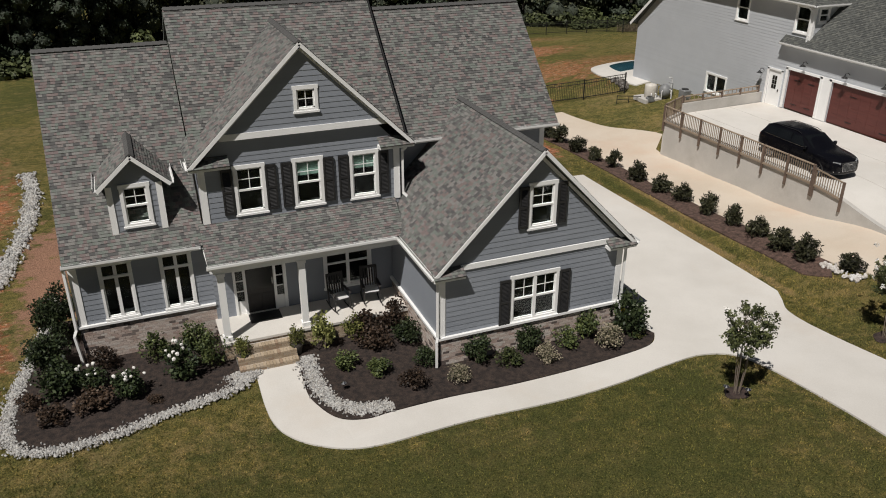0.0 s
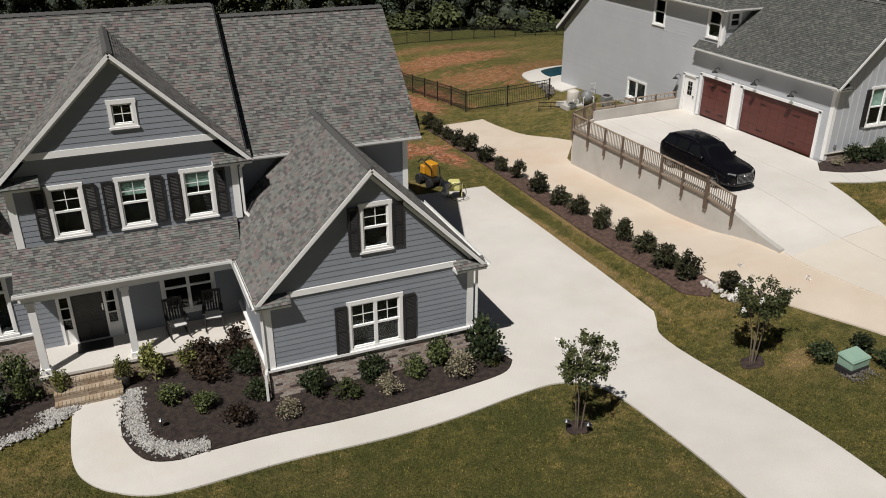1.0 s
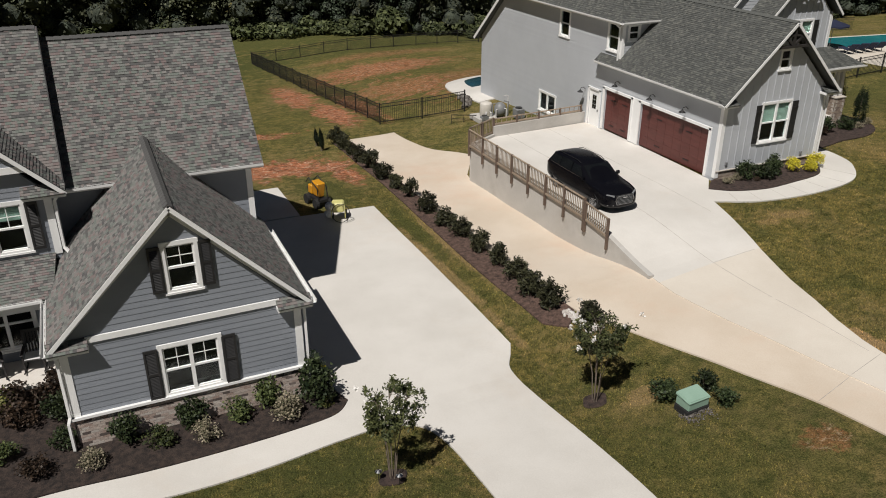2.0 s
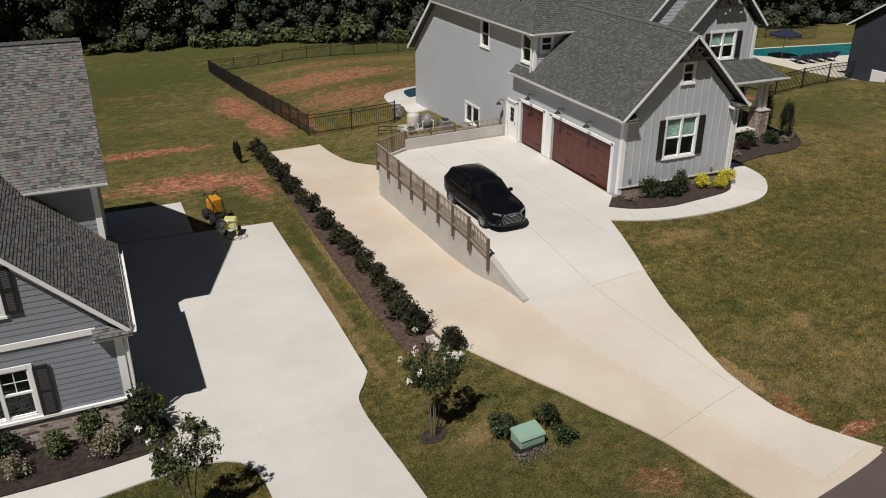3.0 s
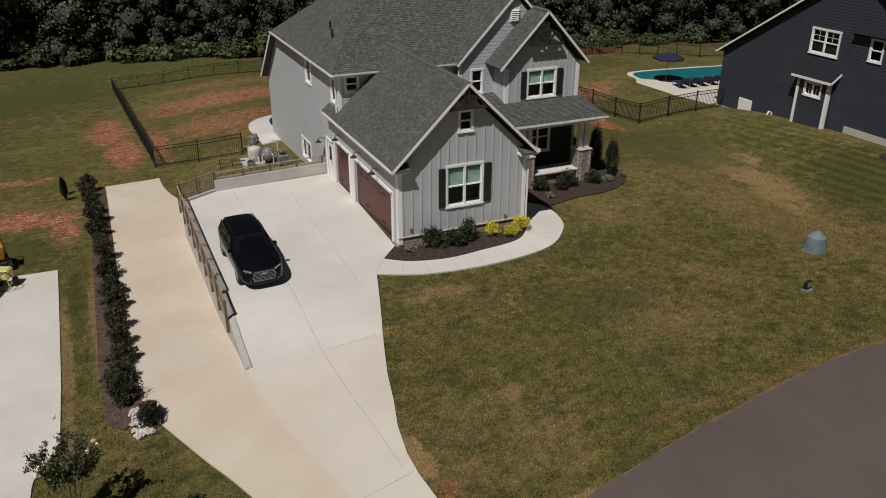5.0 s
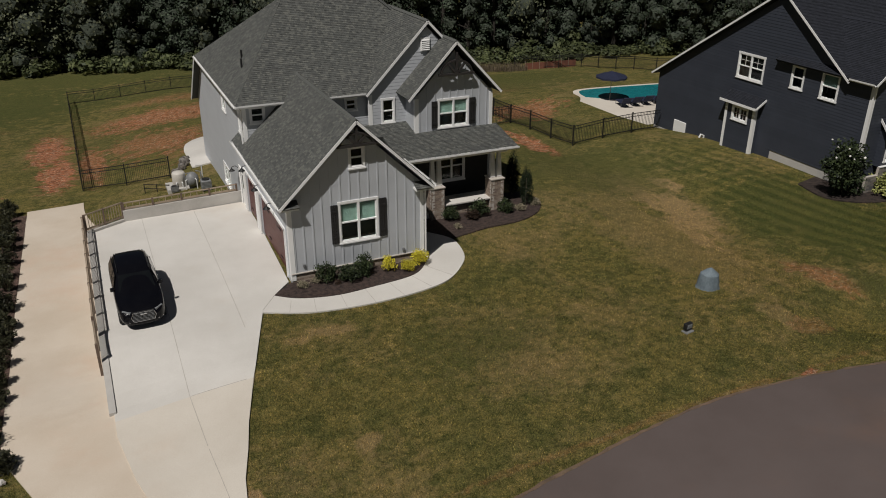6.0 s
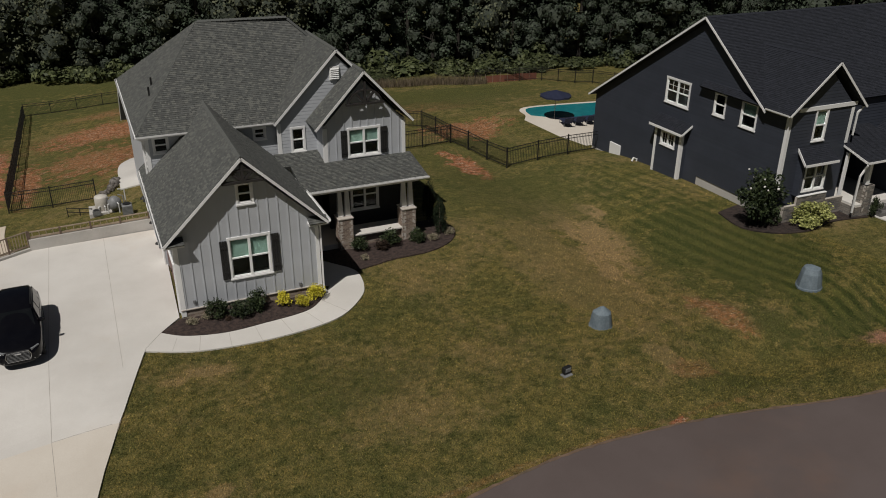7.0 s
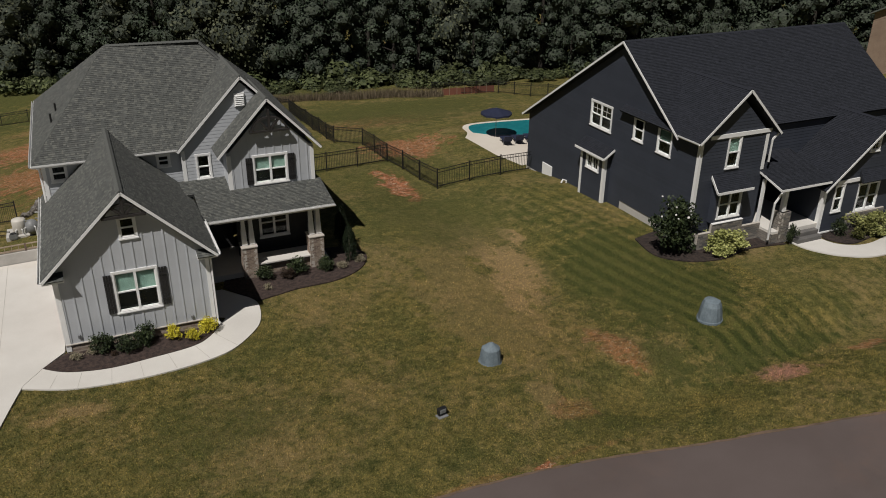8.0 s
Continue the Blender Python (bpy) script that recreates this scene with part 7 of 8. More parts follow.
# ---------------------------------------------------------------- fences
def iron_fence(points, label, group):
    """Black metal fence: posts, three rails and pickets, a panel at a time."""
    fence = thing("fence", (*points[0], ground(*points[0])), label, "fence", group)
    base = Vector(fence.location)
    for (x0, y0), (x1, y1) in zip(points, points[1:]):
        n = max(1, int(round(math.dist((x0, y0), (x1, y1)) / 2.4)))
        for k in range(n):
            p = Vector((x0 + (x1 - x0) * k / n, y0 + (y1 - y0) * k / n, 0))
            q = Vector((x0 + (x1 - x0) * (k + 1) / n, y0 + (y1 - y0) * (k + 1) / n, 0))
            p.z, q.z = ground(p.x, p.y), ground(q.x, q.y)
            bm = bmesh.new()
            box(bm, p.x - 0.035, p.x + 0.035, p.y - 0.035, p.y + 0.035, p.z - 0.2, p.z + 1.42)
            part("post", bm, M_IRON, fence, shift=base)
            for h in (0.18, 1.12, 1.32):
                bm = bmesh.new()
                beam(bm, p + Vector((0, 0, h)), q + Vector((0, 0, h)), 0.03, 0.04)
                part("rail", bm, M_IRON, fence, shift=base)
            verts, faces = [], []
            m = int((q - p).length / 0.115)
            for j in range(1, m):
                c = p.lerp(q, j / m)
                i = len(verts)
                verts += [(c.x - 0.009, c.y - 0.009, c.z + 0.1), (c.x + 0.009, c.y - 0.009, c.z + 0.1), (c.x + 0.009, c.y + 0.009, c.z + 0.1), (c.x - 0.009, c.y + 0.009, c.z + 0.1)]
                verts += [(a, b, d + 1.24) for a, b, d in verts[i:i + 4]]
                faces += [(i, i + 1, i + 5, i + 4), (i + 1, i + 2, i + 6, i + 5), (i + 2, i + 3, i + 7, i + 6), (i + 3, i, i + 4, i + 7), (i + 4, i + 5, i + 6, i + 7)]
            raw("picket_panel", verts, faces, M_IRON, fence, kind="stuff", shift=base)
    return fence


FENCES = "black metal yard fences"
iron_fence([(30.2, 44.0), (25.15, 46.05), (24.5, 83.5), (42.0, 80.8), (50.7, 77.8), (53.2, 69.0), (52.5, 51.8), (54.2, 49.8)], "black metal picket fence round the back yard", FENCES)
iron_fence([(45.0, 43.6), (54.15, 44.3)], "black metal picket fence beside the grey house", FENCES)
iron_fence([(54.2, 49.8), (54.2, 44.4), (55.1, 37.5), (61.9, 37.3)], "black metal picket fence beside the pool yard", FENCES)
iron_fence([(69.6, 71.6), (75.6, 67.6), (78.3, 62.0), (80.0, 57.0)], "black metal picket fence along the far yard", FENCES)

# ---------------------------------------------------------------- black car
def sport_utility(at, turn):
    car = thing("car", at, "black sport utility car parked on the concrete court", "car", turn=turn)
    rows = ((-2.54, 0.54, 0.30, 0.62, 0.50, 0.68), (-2.45, 0.74, 0.24, 0.82, 0.62, 0.88), (-2.2, 0.90, 0.22, 0.94, 0.70, 1.0), (-1.8, 0.965, 0.22, 1.02, 0.76, 1.07), (-1.3, 0.985, 0.22, 1.06, 0.82, 1.10), (-1.02, 0.985, 0.22, 1.08, 0.84, 1.16), (-0.3, 0.985, 0.22, 1.10, 0.70, 1.60), (0.3, 0.985, 0.22, 1.11, 0.70, 1.74), (1.2, 0.985, 0.22, 1.13, 0.69, 1.75), (1.9, 0.97, 0.22, 1.14, 0.65, 1.68), (2.25, 0.92, 0.26, 1.14, 0.58, 1.48), (2.42, 0.84, 0.32, 1.08, 0.54, 1.14), (2.53, 0.70, 0.42, 0.96, 0.52, 0.98))
    bm = bmesh.new()
    rings = []
    for y, w, zb, belt, wr, top in rows:
        half = [(w * 0.9, zb), (w, zb + 0.18), (w * 1.0, belt - 0.15), (w * 0.965, belt), (wr + 0.06, top - 0.09), (wr * 0.86, top - 0.02), (wr * 0.4, top)]
        ring = [bm.verts.new((x, y, z)) for x, z in half] + [bm.verts.new((-x, y, z)) for x, z in reversed(half)]
        rings.append(ring)
    for a, b in zip(rings, rings[1:]):
        for k in range(len(a)):
            bm.faces.new((a[k], a[(k + 1) % len(a)], b[(k + 1) % len(a)], b[k]))
    bm.faces.new(rings[0])
    bm.faces.new(rings[-1][::-1])
    bmesh.ops.recalc_face_normals(bm, faces=bm.faces[:])
    body = part("body", bm, M_CAR, car, smooth=True)
    sub = body.modifiers.new("round", "SUBSURF")
    sub.levels = sub.render_levels = 2

    def patch(name, pts, mat, thick=0.012):
        q = bmesh.new()
        face = q.faces.new([q.verts.new(p) for p in pts])
        q.normal_update()
        out = bmesh.ops.extrude_face_region(q, geom=[face])
        for v in out["geom"]:
            if isinstance(v, bmesh.types.BMVert):
                v.co += face.normal * thick
        bmesh.ops.recalc_face_normals(q, faces=q.faces[:])
        return part(name, q, mat, car)

    patch("windscreen", [(-0.76, -1.0, 1.16), (0.76, -1.0, 1.16), (0.67, -0.27, 1.585), (-0.67, -0.27, 1.585)], M_CAR_GLASS, 0.03)
    patch("rear_window", [(0.62, 2.36, 1.18), (-0.62, 2.36, 1.18), (-0.55, 2.16, 1.52), (0.55, 2.16, 1.52)], M_CAR_GLASS, 0.03)
    for s in (-1, 1):
        for y0, y1, z0, z1 in ((-0.62, 0.28, 1.16, 1.56), (0.34, 1.18, 1.17, 1.6), (1.24, 1.95, 1.18, 1.54)):
            patch("side_window", [(s * 0.945, y0, z0), (s * 0.945 - (0.05 * s if y1 > 1.9 else 0), y1, z0), (s * (0.775 if y1 < 1.9 else 0.72), y1, z1), (s * 0.775, y0 + (0.42 if y0 < 0 else 0), z1)], M_CAR_GLASS, 0.02)
        q = bmesh.new()
        tube(q, [(s * 0.66, -0.05, 1.64), (s * 0.66, 0.2, 1.71), (s * 0.65, 1.6, 1.70), (s * 0.61, 1.85, 1.64)], 0.016, 6)
        part("roof_rail", q, M_IRON, car)
        q = bmesh.new()
        box(q, s * 1.0 - 0.09, s * 1.0 + 0.09, -0.78, -0.64, 1.1, 1.26, 0.03)
        part("mirror", q, M_CAR, car)
        q = bmesh.new()
        tube(q, [(s * 0.955, -0.6, 1.135), (s * 0.96, 0.6, 1.15), (s * 0.91, 2.0, 1.165)], 0.012, 6)
        part("chrome_strip", q, M_CHROME, car)
        q = bmesh.new()
        beam(q, (s * 0.5, -2.43, 0.83), (s * 0.80, -2.22, 0.87), 0.09, 0.07)
        part("headlight", q, M_LAMP, car, "clear headlight")
        q = bmesh.new()
        beam(q, (s * 0.52, 2.45, 0.99), (s * 0.86, 2.28, 1.0), 0.1, 0.11)
        part("tail_light", q, M_GARAGE, car, "dark red tail light")
        q = bmesh.new()
        beam(q, (s * 0.56, -2.5, 0.44), (s * 0.8, -2.32, 0.44), 0.04, 0.035)
        part("bumper_strip", q, M_CHROME, car)
        for y in (-1.5, 1.49):
            hub = bmesh.new()
            for v in bmesh.ops.create_cone(hub, cap_ends=True, segments=24, radius1=0.30, radius2=0.30, depth=0.2)["verts"]:
                v.co = Vector((s * 0.83 + v.co.z, y + v.co.x, 0.375 + v.co.y))
            wheel = part("wheel", hub, M_GREY_METAL, car)
            q = bmesh.new()
            ring_a = []
            for k in range(24):
                t = 2 * math.pi * k / 24
                ring_a.append([q.verts.new((s * 0.83 + dx, y + r * math.cos(t), 0.375 + r * math.sin(t))) for dx, r in ((-0.13, 0.29), (-0.14, 0.345), (-0.11, 0.375), (0.11, 0.375), (0.14, 0.345), (0.13, 0.29))])
            for a, b in zip(ring_a, ring_a[1:] + ring_a[:1]):
                for k in range(6):
                    q.faces.new((a[k], a[(k + 1) % 6], b[(k + 1) % 6], b[k]))
            bmesh.ops.recalc_face_normals(q, faces=q.faces[:])
            part("tyre", q, M_RUBBER, wheel)
            for k in range(10):
                t = 2 * math.pi * k / 10
                q = bmesh.new()
                beam(q, (s * 0.94, y, 0.375), (s * 0.94, y + 0.27 * math.cos(t), 0.375 + 0.27 * math.sin(t)), 0.035, 0.05, (1, 0, 0))
                part("spoke", q, M_CHROME, wheel)
    q = bmesh.new()
    face = q.faces.new([q.verts.new((x, -2.535, z)) for x, z in ((-0.42, 0.46), (0.42, 0.46), (0.5, 0.66), (0.42, 0.86), (-0.42, 0.86), (-0.5, 0.66))])
    out = bmesh.ops.extrude_face_region(q, geom=[face])
    for v in out["geom"]:
        if isinstance(v, bmesh.types.BMVert):
            v.co.y += 0.1
    bmesh.ops.recalc_face_normals(q, faces=q.faces[:])
    grille = part("grille", q, M_RUBBER, car)
    edge = [(-0.42, 0.46), (0.42, 0.46), (0.5, 0.66), (0.42, 0.86), (-0.42, 0.86), (-0.5, 0.66)]
    for (xa, za), (xb, zb) in zip(edge, edge[1:] + edge[:1]):
        q = bmesh.new()
        tube(q, [(xa, -2.545, za), (xb, -2.545, zb)], 0.011, 6)
        part("grille_frame", q, M_CHROME, grille)
    for k in range(6):
        z = 0.51 + k * 0.06
        q = bmesh.new()
        beam(q, (-0.43, -2.545, z), (0.43, -2.545, z), 0.012, 0.012)
        part("grille_bar", q, M_GREY_METAL, grille)
    q = bmesh.new()
    box(q, -0.13, 0.13, -2.57, -2.545, 0.745, 0.8, 0.01)
    part("badge", q, M_CHROME, grille, "plain chrome badge")
    return car


parked = sport_utility((26.85, 24.85, ground(27, 25) + 0.075), 1.5)
parked.matrix_basis = parked.matrix_basis @ Matrix.Diagonal((0.87, 0.92, 0.9, 1.0))

# ---------------------------------------------------------------- utility box, covers, lamps
utility = thing("transformer_box", (21.85, 12.2, ground(21.85, 12.2)), "pale green pad-mounted transformer on a dark base", "utility box", turn=4)
bm = bmesh.new()
box(bm, -0.39, 0.39, -0.27, 0.27, -0.1, 0.17, 0.02)
part("pad", bm, M_RUBBER, utility, "dark plinth")
bm = bmesh.new()
box(bm, -0.37, 0.37, -0.25, 0.25, 0.17, 0.42, 0.02)
part("cabinet", bm, M_TRANSFORMER, utility)
bm = bmesh.new()
vs = [bm.verts.new(p) for p in ((-0.4, -0.28, 0.4), (0.4, -0.28, 0.4), (0.4, 0.28, 0.45), (-0.4, 0.28, 0.45), (-0.38, -0.26, 0.46), (0.38, -0.26, 0.46), (0.38, 0.26, 0.55), (-0.38, 0.26, 0.55))]
for f in ((3, 2, 1, 0), (4, 5, 6, 7), (0, 1, 5, 4), (1, 2, 6, 5), (2, 3, 7, 6), (3, 0, 4, 7)):
    bm.faces.new([vs[i] for i in f])
bmesh.ops.bevel(bm, geom=bm.edges[:], offset=0.022, segments=2, affect="EDGES")
part("lid", bm, M_TRANSFORMER, utility, "pale green sloping lid")
for k, x, y, w, h in (("green", 22.75, 12.75, 0.85, 0.65), ("green", 22.75, 11.9, 0.75, 0.55), ("green", 21.5, 12.95, 0.85, 0.6)):
    shrub(k, x, y, w, h, "dark evergreen shrub beside the transformer", group="shrubs round the transformer")


def plastic_rock(x, y, wide, high, peak, seed):
    at = thing("well_cover", (x, y, ground(x, y)), "blue-grey moulded plastic rock cover standing in the lawn", "cover", "plastic rock covers")
    bm = bmesh.new()
    rng = random.Random(seed)
    rings = []
    for k, (r, z) in enumerate(((1.0, -0.05), (0.99, 0.04), (0.94, 0.06), (0.86, 0.4), (0.76, 0.72), (peak, 0.93), (peak * 0.45, 1.0))):
        rings.append([bm.verts.new((wide / 2 * r * math.cos(t) * (1 + 0.08 * math.sin(3 * t + seed)), wide / 2 * r * math.sin(t) * (1 + 0.07 * math.cos(2 * t + seed)), high * z + rng.uniform(-0.01, 0.01))) for t in (2 * math.pi * j / 14 for j in range(14))])
    for a, b in zip(rings, rings[1:]):
        for j in range(14):
            bm.faces.new((a[j], a[(j + 1) % 14], b[(j + 1) % 14], b[j]))
    bm.faces.new(rings[-1])
    part("shell", bm, M_PLASTIC_ROCK, at)


plastic_rock(48.1, 16.55, 0.95, 0.88, 0.3, 1)
plastic_rock(58.3, 15.6, 1.15, 0.95, 0.6, 4)
flood = thing("flood_lamp", (44.75, 13.8, ground(44.75, 13.8)), "small black flood lamp in the lawn", "flood lamp", turn=10)
bm = bmesh.new()
box(bm, -0.2, 0.2, -0.14, 0.14, -0.02, 0.05, 0.02)
part("base", bm, M_GREY_METAL, flood)
bm = bmesh.new()
box(bm, -0.17, 0.17, -0.06, 0.1, 0.1, 0.36, 0.02)
part("housing", bm, M_IRON, flood)
bm = bmesh.new()
box(bm, -0.12, 0.12, -0.075, -0.055, 0.16, 0.32, 0.005)
part("lens", bm, M_LAMP, flood, "pale glass lens")
bm = bmesh.new()
tube(bm, [(0, 0, 0.0), (0, 0, 0.15)], 0.025, 8)
part("stem", bm, M_IRON, flood)
for x, y in ((3.4, 18.1), (13.2, 13.45), (13.6, 13.05)):
    lamp = thing("path_light", (x, y, ground(x, y)), "small black garden spike light", "garden light", "garden lights")
    bm = bmesh.new()
    tube(bm, [(0, 0, -0.05), (0, 0, 0.28)], 0.012, 6)
    part("spike", bm, M_IRON, lamp)
    bm = bmesh.new()
    lathe(bm, [(0.02, 0.26), (0.08, 0.3), (0.09, 0.31), (0.015, 0.36)], 12)
    part("cap", bm, M_CHROME, lamp)


# ---------------------------------------------------------------- rocking chairs on the porch
def rocking_chair(x, y, z, turn):
    chair = thing("rocking_chair", (x, y, z), "dark slatted timber rocking chair on the porch", "chair", "porch rocking chairs", turn)
    for s in (-0.27, 0.27):
        bm = bmesh.new()
        tube(bm, [(s, -0.42, 0.09), (s, -0.15, 0.03), (s, 0.2, 0.03), (s, 0.5, 0.12)], 0.022, 6)
        part("rocker", bm, M_DARK_WOOD, chair)
        for yy, top in ((-0.24, 0.64), (0.24, 1.1)):
            bm = bmesh.new()
            beam(bm, (s, yy, 0.04), (s, yy + (0.14 if top > 1 else 0), top), 0.045, 0.045, (0, 1, 0))
            part("leg", bm, M_DARK_WOOD, chair)
        bm = bmesh.new()
        box(bm, s - 0.045, s + 0.045, -0.32, 0.28, 0.63, 0.66, 0.01)
        part("armrest", bm, M_DARK_WOOD, chair)
    for k in range(6):
        bm = bmesh.new()
        box(bm, -0.25, 0.25, -0.26 + k * 0.085, -0.19 + k * 0.085, 0.41, 0.435, 0.006)
        part("seat_slat", bm, M_DARK_WOOD, chair)
        bm = bmesh.new()
        xx = -0.21 + k * 0.084
        beam(bm, (xx, 0.25, 0.45), (xx, 0.38, 1.08), 0.05, 0.016, (0, 1, 0))
        part("back_slat", bm, M_DARK_WOOD, chair)
    bm = bmesh.new()
    box(bm, -0.24, 0.24, -0.25, 0.2, 0.437, 0.47, 0.012)
    part("cushion", bm, M_WHITE_PLASTIC, chair, "pale seat cushion")
    bm = bmesh.new()
    box(bm, -0.29, 0.29, 0.36, 0.41, 1.05, 1.14, 0.01)
    part("top_rail", bm, M_DARK_WOOD, chair)


rocking_chair(4.35, 21.85, PD, 8)
rocking_chair(5.45, 21.95, PD, -6)
mat = thing("door_mat", (1.95, 22.2, PD), "dark woven door mat before the front door", "mat")
bm = bmesh.new()
box(bm, -0.5, 0.5, -0.3, 0.3, 0.0, 0.015)
part("weave", bm, M_SHUTTER_AND_SHADE, mat)
# brick steps, laid brick by brick
for k in range(3):
    top = PD - 0.17 * (k + 1)
    y0 = 20.98 - 0.3 * (k + 1)
    verts, faces = [], []
    for j in range(18):
        block(verts, faces, lambda u, d, z: (u, d, z), (0.75 + j * 0.1, 0.84 + j * 0.1), (0.75 + j * 0.1, 0.84 + j * 0.1), y0 - 0.02, y0 + 0.2, y0 + 0.2, top - 0.01, top + 0.055)
    tread = raw("tread_brick", verts, faces, M_STEP_BRICK, blue, kind="stuff", shift=blue.location)
    mend_normals(tread.data)
    brick_wall(blue, "S", y0 + 0.0, 0.75, 2.55, G1 - 0.1, top - 0.01, M_STEP_BRICK, name="riser_brick", proud=0.012)

# ---------------------------------------------------------------- machines on the drive
cart = thing("power_buggy", (17.3, 32.9, ground(17.3, 33)), "yellow and black hopper machine parked on the drive edge", "machine", turn=12)
for name, mat_, args in (("hopper", M_YELLOW, (-0.22, 0.22, -0.35, 0.3, 0.5, 1.2)), ("engine_cover", M_YELLOW, (-0.18, 0.2, 0.36, 0.72, 0.46, 0.92)), ("chassis", M_IRON, (-0.24, 0.24, -0.45, 0.75, 0.24, 0.46)), ("seat", M_IRON, (-0.16, 0.16, 0.7, 0.95, 0.6, 0.72))):
    bm = bmesh.new()
    box(bm, *args, 0.05)
    if name == "hopper":
        for v in bm.verts:
            if v.co.z < 0.6:
                v.co.x *= 0.75
                v.co.y *= 0.8
    part(name, bm, mat_, cart)
for sx in (-0.3, 0.3):
    bm = bmesh.new()
    tube(bm, [(sx * 0.8, -0.45, 0.4), (sx * 0.8, -0.36, 1.0), (sx * 0.8, 0.45, 1.3), (sx * 0.7, 0.8, 1.0)], 0.028, 6)
    part("guard_bar", bm, M_IRON, cart)
    for sy in (-0.3, 0.6):
        bm = bmesh.new()
        for v in bmesh.ops.create_cone(bm, cap_ends=True, segments=16, radius1=0.24, radius2=0.24, depth=0.16)["verts"]:
            v.co = Vector((sx + v.co.z, sy + v.co.x, 0.22 + v.co.y))
        part("wheel", bm, M_RUBBER, cart)
washer = thing("pressure_washer", (17.5, 30.6, ground(17.5, 30.6) + 0.05), "pale yellow wheeled washer with white tank and hose hoop", "machine", turn=-20)
bm = bmesh.new()
box(bm, -0.25, 0.3, -0.1, 0.45, 0.4, 0.85, 0.06)
part("housing", bm, M_PALE_YELLOW, washer)
for x, z in ((-0.4, 0.35), (-0.35, 0.7)):
    bm = bmesh.new()
    bmesh.ops.create_icosphere(bm, subdivisions=2, radius=0.2, matrix=Matrix.Translation((x, 0.0, z)))
    part("tank", bm, M_WHITE_PLASTIC, washer, "white round tank")
bm = bmesh.new()
tube(bm, [(0.15 + 0.4 * math.cos(t), -0.25 + 0.1 * math.sin(t), 0.45 + 0.4 * math.sin(t)) for t in (2 * math.pi * k / 20 for k in range(21))], 0.018, 6)
part("hose_hoop", bm, M_IRON, washer)
for x in (-0.25, 0.35):
    bm = bmesh.new()
    for v in bmesh.ops.create_cone(bm, cap_ends=True, segments=16, radius1=0.2, radius2=0.2, depth=0.1)["verts"]:
        v.co = Vector((x + v.co.z, 0.3 + v.co.x, 0.2 + v.co.y))
    part("wheel", bm, M_RUBBER, washer)
    bm = bmesh.new()
    tube(bm, [(x, 0.3, 0.3), (x, -0.3, 0.25), (x, -0.4, 0.9)], 0.02, 6)
    part("frame_bar", bm, M_PALE_YELLOW, washer)

# ---------------------------------------------------------------- equipment beside the grey house
def condenser(x, y, wide, high, material, label):
    z = ground(x, y)
    at = thing("condenser", (x, y, z), label, "air conditioner", "units beside the grey house")
    bm = bmesh.new()
    box(bm, -wide / 2, wide / 2, -wide / 2, wide / 2, 0.05, high, 0.04)
    part("case", bm, material, at)
    for k in range(6):
        bm = bmesh.new()
        box(bm, -wide / 2 - 0.01, wide / 2 + 0.01, -wide / 2 - 0.012, -wide / 2, 0.15 + k * high * 0.12, 0.19 + k * high * 0.12)
        part("louvre", bm, M_GREY_METAL, at)
    bm = bmesh.new()
    lathe(bm, [(wide * 0.4, high), (wide * 0.4, high + 0.05), (wide * 0.1, high + 0.06)], 16)
    part("fan_guard", bm, M_IRON, at)


condenser(31.75, 39.7, 0.55, 0.65, M_GREY_METAL, "grey air conditioner beside the house wall")
condenser(30.1, 41.0, 0.4, 0.35, M_GREY_METAL, "low grey pump cabinet on a slab")
tank = thing("pool_heater", (30.46, 41.5, ground(30.46, 41.5)), "pale cylindrical pool tank on a concrete slab", "pool tank", "units beside the grey house")
bm = bmesh.new()
lathe(bm, [(0.36, 0.18), (0.38, 0.22), (0.38, 0.92), (0.34, 1.0), (0.12, 1.06), (0.05, 1.08)], 22)
part("shell", bm, M_PALE_TANK, tank, smooth=True)
bm = bmesh.new()
box(bm, -0.75, 0.75, -0.6, 0.75, -0.1, 0.18, 0.02)
part("slab", bm, M_WALL_CONCRETE, tank, "rough grey concrete slab")
for px, py in ((0.15, -0.42), (-0.2, -0.42)):
    bm = bmesh.new()
    tube(bm, [(px, py, 0.1), (px, py, 0.45), (px * 0.6, py * 0.7, 0.5)], 0.04, 8)
    part("pipe", bm, M_WHITE_PLASTIC, tank, "white plastic pipe")
filter_tank = thing("pool_filter", (31.15, 40.95, ground(31.15, 40.95)), "round dark grey pool filter with pipes and valves", "pool filter", "units beside the grey house")
bm = bmesh.new()
lathe(bm, [(0.2, 0.1), (0.34, 0.28), (0.38, 0.5), (0.34, 0.72), (0.18, 0.9), (0.06, 0.95)], 20)
part("tank", bm, M_GREY_METAL, filter_tank, smooth=True)
bm = bmesh.new()
lathe(bm, [(0.22, -0.05), (0.2, 0.12)], 14)
part("foot", bm, M_RUBBER, filter_tank)
for k, (px, py, top) in enumerate(((-0.4, -0.25, 0.55), (-0.35, 0.3, 0.8), (0.2, -0.45, 0.6), (0.5, -0.1, 0.95), (0.62, 0.15, 1.25))):
    bm = bmesh.new()
    tube(bm, [(px, py, 0.0), (px, py, top), (px * 0.45, py * 0.45, top + 0.06)], 0.035, 8)
    part("pipe", bm, M_WHITE_PLASTIC if k % 2 == 0 else M_GREY_METAL, filter_tank, "thin plumbing pipe")
hurdle = thing("low_rail", (29.2, 42.0, ground(29.2, 42.0)), "low black metal rail standing in the grass", "rail", turn=-27)
